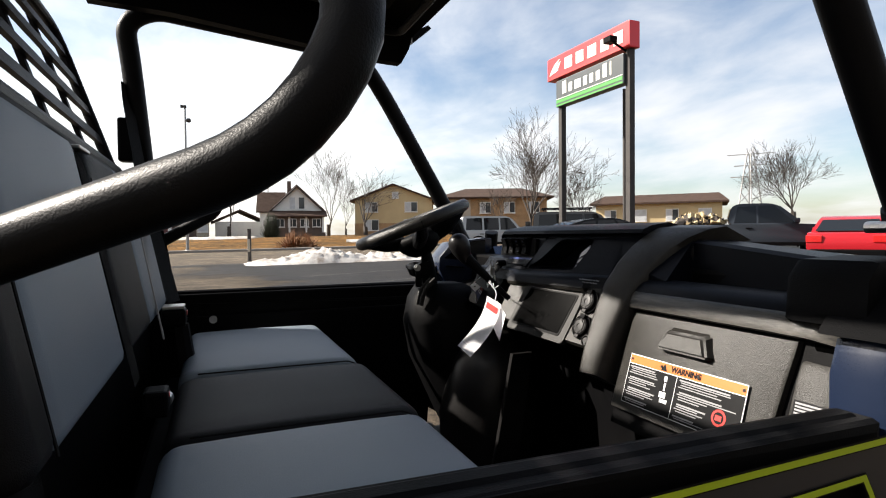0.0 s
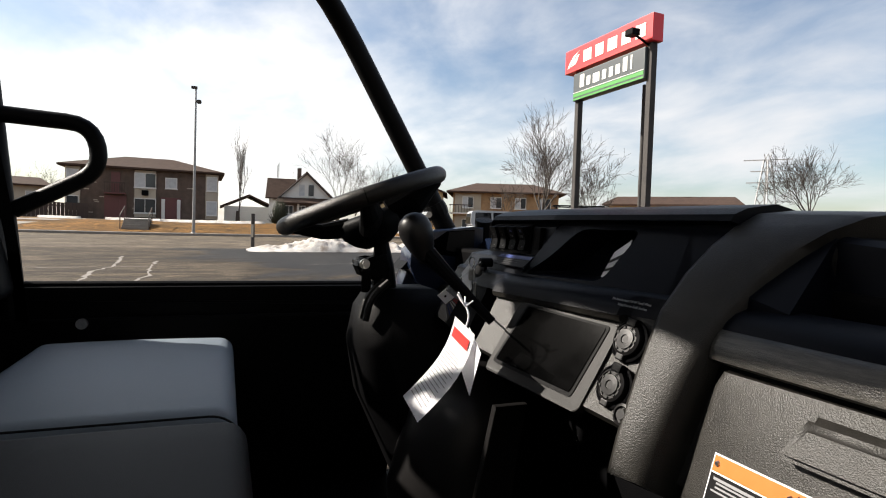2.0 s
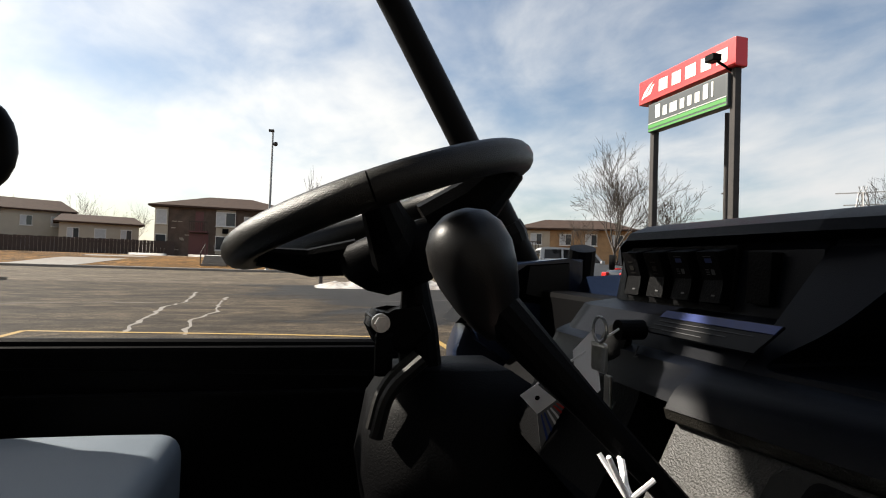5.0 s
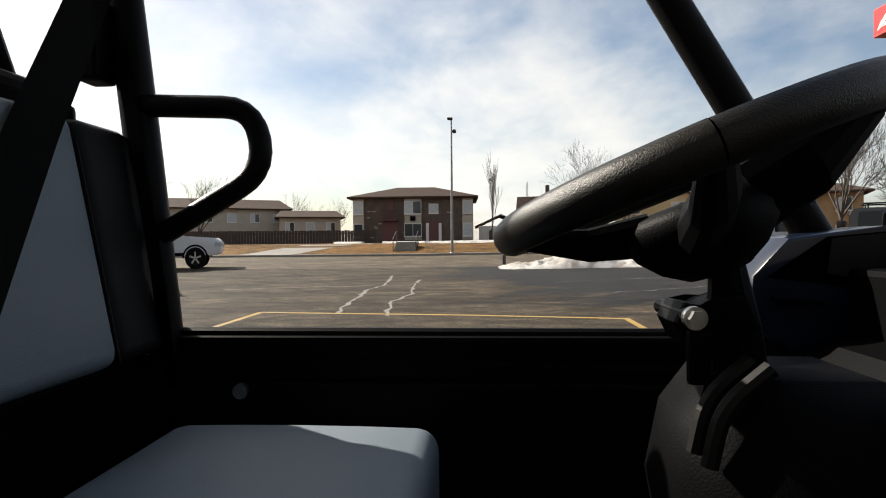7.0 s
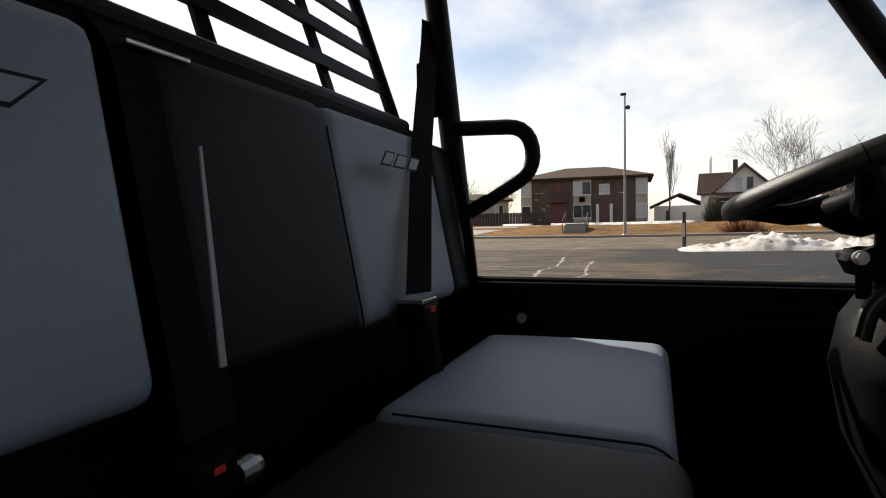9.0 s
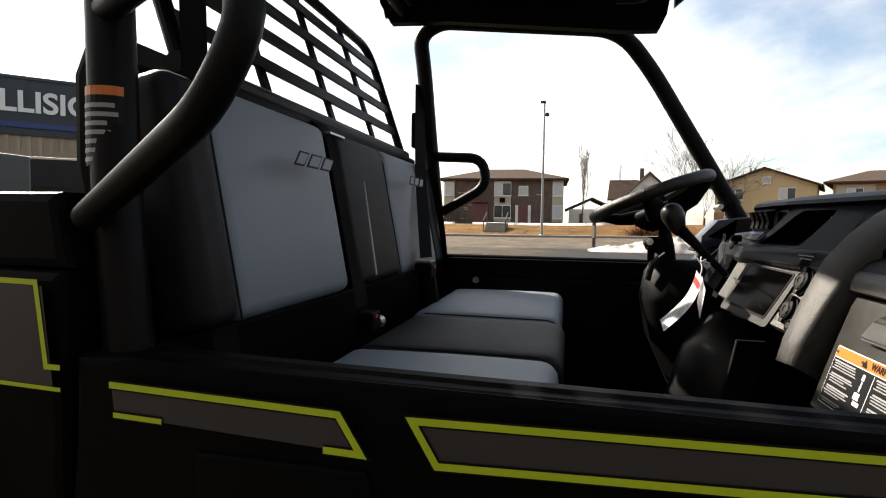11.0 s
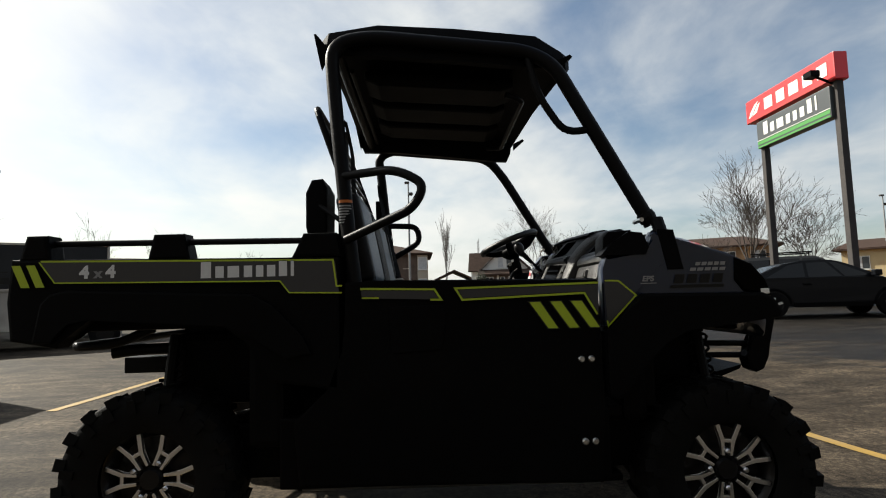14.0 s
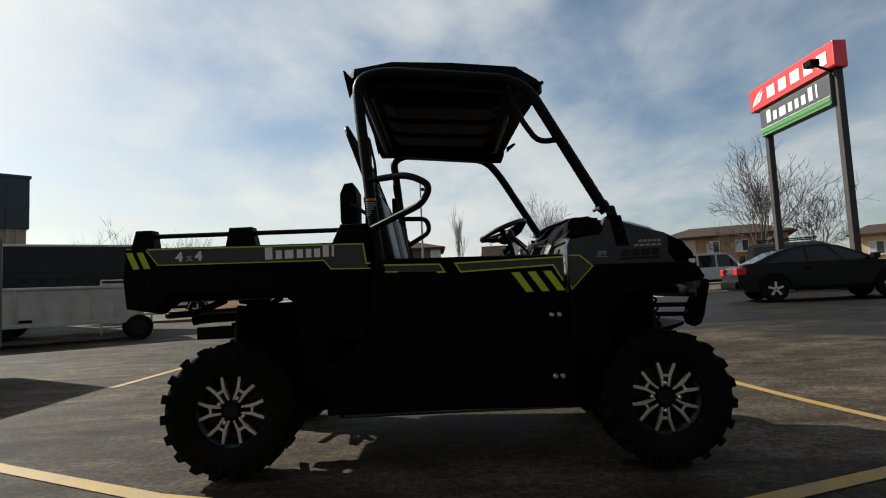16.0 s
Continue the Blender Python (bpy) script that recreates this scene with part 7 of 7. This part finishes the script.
def car(name, label, at, rz, paint, prof, house, L, W, wheel_r, axles, glass, category="car"):
    """Length along x, front at +x. prof: body outline, house: cabin outline, both as x, z pairs."""
    c = thing(name, label, category, "parked vehicles", at=at, rz=rz)
    body = part("body", PR(rounded(prof, 0.22, 4), "y", -W / 2, W / 2, 0.09), paint, c, "", 50)
    bm = bmesh.new()
    xm = sum(p[0] for p in house) / len(house)
    zmin, zmax = min(p[1] for p in house), max(p[1] for p in house)
    hw = lambda z: W / 2 - 0.04 - 0.17 * (z - zmin) / (zmax - zmin)
    shell = rounded(house, 0.30, 4)
    loft(bm, [[(x, -hw(z), z) for x, z in shell], [(x, hw(z), z) for x, z in shell]])
    part("cabin", bm, paint, body, "", 50)
    for pts in glass:
        for s in (-1, 1):
            bm = bmesh.new()
            bm.faces.new([bm.verts.new((x, s * (hw(z) + 0.008), z)) for x, z in pts])
            part("side_window", bm, M["carglass"], body, "tinted side window")
    # screens at both ends
    (ax, az), (bx, bz), (cx, cz), (dx, dz) = house[0], house[1], house[-2], house[-1]
    for (x0, z0), (x1, z1), sg in ((house[0], house[1], -1), (house[-1], house[-2], 1)):
        bm = bmesh.new()
        p0, p1 = (x0 + (x1 - x0) * 0.12, z0 + (z1 - z0) * 0.12), (x0 + (x1 - x0) * 0.86, z0 + (z1 - z0) * 0.86)
        o = sg * 0.012
        bm.faces.new([bm.verts.new(q) for q in ((p0[0] + o, -hw(p0[1]) + 0.10, p0[1] + 0.01), (p0[0] + o, hw(p0[1]) - 0.10, p0[1] + 0.01), (p1[0] + o, hw(p1[1]) - 0.10, p1[1] + 0.01), (p1[0] + o, -hw(p1[1]) + 0.10, p1[1] + 0.01))])
        part("screen_glass", bm, M["carglass"], body, "tinted screen")
    xr, xf = min(p[0] for p in prof), max(p[0] for p in prof)
    zt = 0.62 * max(p[1] for p in prof) + 0.1
    for s in (-1, 1):
        part("tail_light", B(xr - 0.02, xr + 0.22, s * (W / 2 - 0.36), s * (W / 2 + 0.012), zt, zt + 0.20, 0.03), M["tail"], body, "red tail light")
        part("headlight", B(xf - 0.25, xf + 0.01, s * (W / 2 - 0.40), s * (W / 2 + 0.01), zt - 0.05, zt + 0.12, 0.03), M["curtain"], body, "clear headlight")
        part("mirror", B(glass[-1][-1][0] - 0.05, glass[-1][-1][0] + 0.12, s * (W / 2), s * (W / 2 + 0.2), zmin + 0.05, zmin + 0.2, 0.03), paint, body)
        part("door_handle", B(xm - 0.3, xm - 0.1, s * W / 2, s * (W / 2 + 0.03), zmin - 0.14, zmin - 0.10, 0.008), M["plastic"], body)
        part("sill_trim", B(axles[0] + 0.45, axles[1] - 0.45, s * (W / 2 - 0.03), s * (W / 2 + 0.02), min(p[1] for p in prof) - 0.02, min(p[1] for p in prof) + 0.1, 0.01), M["plastic"], body)
    part("bumper", B(xr - 0.06, xr + 0.1, -W / 2 + 0.08, W / 2 - 0.08, 0.36, 0.56, 0.04), M["plastic"], body)
    for x in axles:
        for s in (-1, 1):
            w = part("wheel", lathe(bmesh.new(), [(wheel_r * 0.62, -0.10), (wheel_r * 0.97, -0.10), (wheel_r, -0.05), (wheel_r, 0.05), (wheel_r * 0.97, 0.10), (wheel_r * 0.62, 0.10)], (0, 0, 0), "y", 28), M["rubber"], c, "", 40)
            r = part("rim", lathe(bmesh.new(), [(wheel_r * 0.60, 0.085), (wheel_r * 0.60, 0.108), (wheel_r * 0.52, 0.095)], (0, 0, 0), "y", 24), M["rimblack"], w)
            for k in range(5):
                b2 = B(-0.03, 0.03, 0.096, 0.112, 0.02, wheel_r * 0.58)
                bmesh.ops.transform(b2, matrix=Matrix.Rotation(2 * math.pi * k / 5, 4, "Y"), verts=b2.verts)
                part("rim_spoke", b2, M["alloy"], w)
            w.matrix_basis = pose(x, s * (W / 2 - 0.09), wheel_r, 0, 0, 0 if s > 0 else 180)
            part("wheel_arch", tube(bmesh.new(), [(x + (wheel_r + 0.06) * math.cos(a), s * (W / 2 + 0.002), wheel_r + (wheel_r + 0.06) * math.sin(a)) for a in [math.pi * k / 12 for k in range(13)]], 0.035, 6), M["plastic"], body)
    return c


def sedan(name, label, x, y, rz, paint):
    prof = [(-2.28, 0.42), (-2.30, 0.75), (-2.22, 0.98), (-1.70, 1.02), (1.05, 0.98), (2.05, 0.80), (2.26, 0.62), (2.24, 0.30), (-2.1, 0.28)]
    hs = [(-1.95, 0.98), (-1.05, 1.40), (-0.4, 1.47), (0.15, 1.45), (1.20, 0.96)]
    gl = [[(-1.55, 1.02), (-0.95, 1.35), (-0.62, 1.39), (-0.62, 1.02)], [(-0.55, 1.02), (-0.55, 1.39), (-0.1, 1.40), (0.22, 1.02)][::1], [(0.28, 1.02), (-0.02, 1.40), (0.12, 1.39), (0.88, 1.02)]]
    return car(name, label, (x, y, ground_height(x, y)), rz, paint, prof, hs, 4.6, 1.78, 0.33, (-1.40, 1.28), gl)


def pickup(name, label, x, y, rz, paint, load=False):
    prof = [(-2.85, 0.55), (-2.86, 1.22), (-0.90, 1.22), (0.95, 1.20), (1.15, 1.22), (2.70, 1.12), (2.84, 0.95), (2.82, 0.50)]
    hs = [(-0.95, 1.20), (-0.78, 1.86), (-0.5, 1.93), (0.55, 1.92), (1.35, 1.20)]
    gl = [[(-0.72, 1.26), (-0.60, 1.82), (-0.05, 1.85), (-0.05, 1.26)], [(0.02, 1.26), (0.02, 1.85), (0.50, 1.84), (1.08, 1.26)]]
    c = car(name, label, (x, y, ground_height(x, y)), rz, paint, prof, hs, 5.7, 2.0, 0.40, (-1.75, 1.85), gl, "pickup truck")
    part("bed_cavity", B(-2.75, -1.02, -0.85, 0.85, 1.215, 1.235), M["plastic"], c)
    if load:
        rng = random.Random(8)
        w = thing("firewood", "heap of split firewood in the truck bed", "firewood")
        w.matrix_world = pose(x, y, ground_height(x, y), 0, 0, rz)
        for k in range(70):
            px, py = rng.uniform(-2.6, -1.1), rng.uniform(-0.75, 0.75)
            pz = 1.25 + 0.42 * (1 - abs(py) / 0.9) * (1 - abs(px + 1.85) / 1.1) + rng.uniform(-0.05, 0.05)
            bm = PR([(-0.07, -0.05), (0.08, -0.05), (0.0, 0.09)], "x", -0.2, 0.2)
            o = part("log", bm, M["tansiding"] if k % 3 else M["bark"], w)
            o.matrix_basis = pose(px, py, max(1.26, pz), rng.uniform(-40, 40), rng.uniform(-20, 20), rng.uniform(0, 180))
    return c


def suv(name, label, x, y, rz, paint, rack=False):
    prof = [(-2.2, 0.45), (-2.22, 1.05), (0.95, 1.08), (2.02, 1.0), (2.15, 0.85), (2.13, 0.42)]
    hs = [(-2.20, 1.04), (-2.12, 1.75), (-1.9, 1.82), (0.30, 1.80), (0.92, 1.06)]
    gl = [[(-1.98, 1.12), (-1.93, 1.70), (-1.15, 1.72), (-1.15, 1.12)], [(-1.05, 1.12), (-1.05, 1.72), (-0.30, 1.72), (-0.30, 1.12)], [(-0.22, 1.12), (-0.22, 1.72), (0.25, 1.71), (0.70, 1.12)]]
    c = car(name, label, (x, y, ground_height(x, y)), rz, paint, prof, hs, 4.3, 1.85, 0.37, (-1.35, 1.35), gl, "suv")
    if rack:
        part("roof_rack", T([(-1.8, -0.6, 1.95), (0.1, -0.6, 1.95), (0.1, 0.6, 1.95), (-1.8, 0.6, 1.95), (-1.8, -0.6, 1.95)], 0.025, 0.08), M["tube"], c)
        for k in range(5):
            part("rack_bar", rod((-1.6 + 0.4 * k, -0.6, 1.93), (-1.6 + 0.4 * k, 0.6, 1.93), 0.02), M["tube"], c)
        for px in (-1.7, 0.0):
            for s in (-0.6, 0.6):
                part("rack_foot", rod((px, s, 1.78), (px, s, 1.95), 0.02), M["tube"], c)
        sp = part("spare_wheel", lathe(bmesh.new(), [(0.2, -0.1), (0.36, -0.1), (0.37, 0), (0.36, 0.1), (0.2, 0.1)], (-2.36, 0.1, 1.1), "x", 24), M["rubber"], c)
    return c


def trailers():
    d = Vector((-0.85, -0.53)).normalized()
    rz = math.degrees(math.atan2(-d.y, -d.x))
    t = thing("utility_trailer", "open aluminium utility trailer with ribbed side panels", "trailer", at=(-7.62, 10.4, 0.085), rz=rz)
    M["alu"] = material("dull_aluminium", (0.40, 0.37, 0.325), 0.5, metal=0.15, vary=0.12, scale=3, fine=60, dirt=(0.22, 0.20, 0.17), dirt_amount=0.5)
    for y in (0.0, 1.7):
        sp = part("side_panel", B(-4.6, 0, y, y + 0.03, 0.52, 1.30), M["alu"], t)
        for k in range(10):
            part("rib", B(-4.6 + 0.5 * k, -4.56 + 0.5 * k, y - 0.035, y, 0.50, 1.32), M["alu"], sp)
        part("top_rail", B(-4.62, 0.02, y - 0.04, y + 0.05, 1.30, 1.36, 0.008), M["alu"], sp)
        part("bottom_rail", B(-4.62, 0.02, y - 0.05, y + 0.05, 0.44, 0.53, 0.008), M["alu"], sp)
    part("deck", B(-4.6, 0, 0.03, 1.7, 0.50, 0.55), M["darkwood"], t)
    part("end_gate", B(-0.04, 0, 0, 1.7, 0.52, 1.5), M["alu"], t)
    for x in (-3.3, -0.1):
        for y in (-0.02, 1.75):
            w = part("wheel", lathe(bmesh.new(), [(0.18, -0.09), (0.31, -0.09), (0.32, 0), (0.31, 0.09), (0.18, 0.09)], (x, y, 0.30), "y", 28), M["rubber"], t)
            part("rim", lathe(bmesh.new(), [(0.185, -0.092), (0.16, -0.05), (0.07, -0.045), (0.055, -0.085), (0.02, -0.09)], (x, y, 0.30), "y", 20), M["rimblack"], w)
    part("marker_lamp", B(-3.05, -2.93, -0.055, -0.04, 0.56, 0.70, 0.004), M["orange"], t)
    part("document_holder", B(-2.5, -2.25, -0.06, -0.04, 0.56, 0.62, 0.006), M["plastic"], t)
    b = thing("enclosed_trailer", "long charcoal enclosed cargo trailer with a pale top edge", "trailer", at=(-9.6, 13.7, 0.10), rz=rz)
    b.scale = (1.3, 1.3, 1.3)
    M["trailerskin"] = material("charcoal_trailer_skin", (0.012, 0.013, 0.015), 0.45, vary=0.15, scale=2, fine=40, spec=0.2)
    part("body", B(-6.5, 0, 0, 2.1, 0.45, 2.05, 0.03), M["trailerskin"], b)
    part("top_edge", B(-6.52, 0.02, -0.02, 0.05, 2.05, 2.10, 0.01), M["alu"], b)
    part("corner_edge", B(-0.02, 0.03, -0.02, 0.05, 0.45, 2.1, 0.01), M["alu"], b)
    for k in range(10):
        part("wordmark_bar", B(-3.6 + 0.33 * k, -3.42 + 0.33 * k, -0.012, 0.01, 1.22, 1.36), M["greytrim"], b)
    part("stripe", B(-6.4, -0.1, -0.012, 0.01, 1.46, 1.48), M["greytrim"], b)
    for x in (-3.4, -2.6):
        part("wheel", lathe(bmesh.new(), [(0.18, -0.1), (0.33, -0.1), (0.34, 0), (0.33, 0.1), (0.18, 0.1)], (x, -0.02, 0.34), "y", 24), M["rubber"], b)
        part("wheel", lathe(bmesh.new(), [(0.18, -0.1), (0.33, -0.1), (0.34, 0), (0.33, 0.1), (0.18, 0.1)], (x, 2.0, 0.34), "y", 24), M["rubber"], b)
    p = thing("ramp_gate", "grey mesh ramp gate of a parked trailer", "trailer gate", at=(-10.0, 12.5, 0.10), rz=rz)
    part("gate_frame", T([(0, 0, 0.0), (0, 0, 1.6), (1.3, 0, 1.6), (1.3, 0, 0.0)], 0.025, 0.05), M["alu"], p)
    for k in range(12):
        part("slat", B(0, 1.3, -0.01, 0.01, 0.2 + 0.115 * k, 0.25 + 0.115 * k), M["alu"], p)
    # unseen neighbour, added as a trailer shape to throw its shadow into the stall
    q = thing("cargo_trailer", "plain dark trailer shape, unseen, added to throw a shadow into the stall", "trailer", at=(-6.2, 2.3, 0.0), rz=0)
    part("body", B(-4.0, 0, 0, 1.9, 0.4, 1.95, 0.03), M["signblack"], q)
    for y in (0.05, 1.85):
        part("wheel", lathe(bmesh.new(), [(0.18, -0.1), (0.33, -0.1), (0.34, 0), (0.33, 0.1), (0.18, 0.1)], (-2.0, y, 0.34), "y", 24), M["rubber"], q)


def collision_shop():
    M["navy"] = material("navy_corrugated_metal", (0.022, 0.028, 0.036), 0.5, vary=0.1, scale=2, fine=40)
    M["corrug"] = material("tan_corrugated_metal", (0.34, 0.26, 0.17), 0.6, vary=0.1, scale=2, fine=40)
    b = thing("body_shop", "low shop building with a navy sign band over tan cladding", "building", at=(-16.3, 17.9, 0.1), rz=46)
    b.scale = (1.3, 1.3, 1.3)
    part("wall", B(-14, 0, 0, 10, -0.2, 3.1), M["corrug"], b)
    band = part("sign_band", B(-14.05, 0.06, -0.10, 10, 3.1, 4.62), M["navy"], b)
    part("band_cap", B(-14.1, 0.1, -0.14, 10.05, 4.62, 4.70), M["navy"], band)
    for k in range(56):
        part("corrugation", B(-14 + k * 0.25, -13.9 + k * 0.25, -0.05, 0.0, -0.1, 3.1), M["corrug"], b)
    for k in range(28):
        part("band_rib", B(-14 + k * 0.5, -13.96 + k * 0.5, -0.13, -0.10, 3.1, 4.62), M["navy"], band)
    text_mesh("COLLISION", 0.80, None, pose(-2.80, -0.14, 3.98, 90), M["signwhite"], band, "sign_lettering", 0.01, 0.02)
    part("blue_stripe", B(-4.9, -0.65, -0.145, -0.12, 3.30, 3.44), M["bluelabel"], band)


def more_houses():
    long_house("long_apartments", -34.5, 72.0, 1.2, 32, 9.0, 9, 4.6, M["siding"], "long pale two-storey apartments with a brown roof", 1.7, 6)
    long_house("pale_house", -22.5, 73.0, 0.9, 20, 4.0, 8, 3.6, M["siding"], "pale house with a brown low roof beyond the fence", 1.2, 3)
    h = long_house("ranch_house", 41.5, 43.0, 2.0, -48, 6.0, 8, 2.2, M["tansiding"], "low tan ranch house with a brown roof", 1.2, 4)
    g = thing("garage", "small grey garage between the houses", "garage", at=(2.6, 66, 0.6), rz=0)
    part("wall", B(-2.6, 2.6, 0, 6, -0.5, 2.4), M["whitesiding"], g)
    part("roof", gable_roof(-2.6, 2.6, 0, 6, 2.4, 1.2), M["roofing"], g)
    part("garage_door", B(-1.5, 1.5, -0.06, 0.02, 0, 2.0), M["frame"], g)
    # transmission tower
    t = thing("transmission_tower", "distant steel lattice transmission tower", "tower", at=(155, 123.6, 1.5))
    for s in (-1, 1):
        for q in (-1, 1):
            part("leg", rod((s * 3, q * 3, 0), (s * 0.7, q * 0.7, 24), 0.19, 4), M["lampsteel"], t)
    for k in range(7):
        z = 2 + 3.4 * k
        w0, w1 = 3 - 2.3 * z / 24, 3 - 2.3 * min(24, z + 3.4) / 24
        for s in (-1, 1):
            part("brace", rod((-w0, s * w0, z), (w1, s * w1, z + 3.4), 0.12, 4), M["lampsteel"], t)
            part("brace", rod((w0, s * w0, z), (-w1, s * w1, z + 3.4), 0.12, 4), M["lampsteel"], t)
    for z, w in ((17, 5.5), (20.5, 4.5), (24, 6.5)):
        part("cross_arm", rod((-w * 0.6, w * 0.8, z), (w * 0.6, -w * 0.8, z), 0.19, 4), M["lampsteel"], t)


def greenery():
    bare_tree("bare_tree", 21.2, 33.8, 9.8, 0.72, 0.24, "large spreading bare shade tree behind the sign", 21, 5, 0.5, 1.0, (8,))
    bare_tree("bare_tree", 25.0, 33.6, 6.2, 0.8, 0.15, "smaller bare tree with fine twigs", 22, 5, 0.4, 1.2)
    bare_tree("bare_tree", 1.3, 60.0, 10.0, 0.26, 0.18, "slender upright bare tree between the houses", 23, 4, 1.6)
    bare_tree("bare_tree", 12.6, 66.0, 11.5, 0.7, 0.22, "tall bare tree behind the white house", 24, 5, 0.6)
    bare_tree("bare_tree", 14.6, 56.0, 7.8, 0.85, 0.20, "bare tree in front of the tan house", 25, 4, 0.3)
    bare_tree("bare_tree", 25.5, 47.0, 5.2, 0.75, 0.13, "small bare street tree", 26, 4, 0.4)
    bare_tree("bare_tree", 52.0, 36.0, 8.2, 0.75, 0.22, "bare spreading tree near the parked cars", 27, 5, 0.4, 2.2, (8,))
    for k, (x, y, h) in enumerate(((-30, 92, 9), (-25, 95, 8), (-18, 96, 7.5), (-14, 92, 7), (-40, 90, 9.5), (12, 96, 9), (20, 90, 9), (-34, 40, 8), (-29, 43, 7.5), (-24, 46, 7))):
        bare_tree("bare_tree", x, y, h, 0.7, 0.16, "distant bare tree along the skyline", 40 + k, 4, 0.5)
    bush_shape("dry_shrub", 5.2, 37.6, 1.9, 1.3, M["shrub"], "rust-brown leafless shrub behind the snow", 5, 420)
    bush_shape("evergreen_shrub", 5.0, 55.0, 1.2, 2.6, M["evergreen"], "dark evergreen shrub beside the porch", 6, 420)


def parked():
    navy = car_paint("black_car_paint", (0.006, 0.0065, 0.008))
    sedan("parked_sedan", "black sport sedan with dark alloy wheels parked on asphalt", 10.29, 11.86, -13, navy)
    suv("parked_suv", "dark grey boxy suv with roof rack and rear spare wheel", 13.7, 17.2, -30, car_paint("grey_car_paint", (0.05, 0.052, 0.055)), True)
    suv("parked_minivan", "silver minivan parked near the street", 13.6, 24.3, -15, car_paint("silver_car_paint", (0.36, 0.37, 0.38)))
    pickup("parked_pickup", "dark blue-grey pickup loaded with firewood", 17.7, 12.9, -48, car_paint("slate_car_paint", (0.030, 0.036, 0.045)), True)
    sedan("parked_sedan", "red sedan with a pale rear window parked on asphalt", 17.0, 9.2, 28, car_paint("red_car_paint", (0.30, 0.012, 0.018)))
    pickup("parked_pickup", "white crew pickup parked by the street entrance", -13.6, 22.3, 22, car_paint("white_car_paint", (0.62, 0.62, 0.62))).matrix_world @= Matrix.Diagonal((1, 1, 1.14, 1))


apartment(); fence(); white_house(); tan_house(); more_houses(); dealer_sign()
street_lamp(-1.62, 35.9, 8.8)
street_lamp(41.2, 46.7, 7.6)
snow_bank(); parked(); trailers(); collision_shop(); greenery()
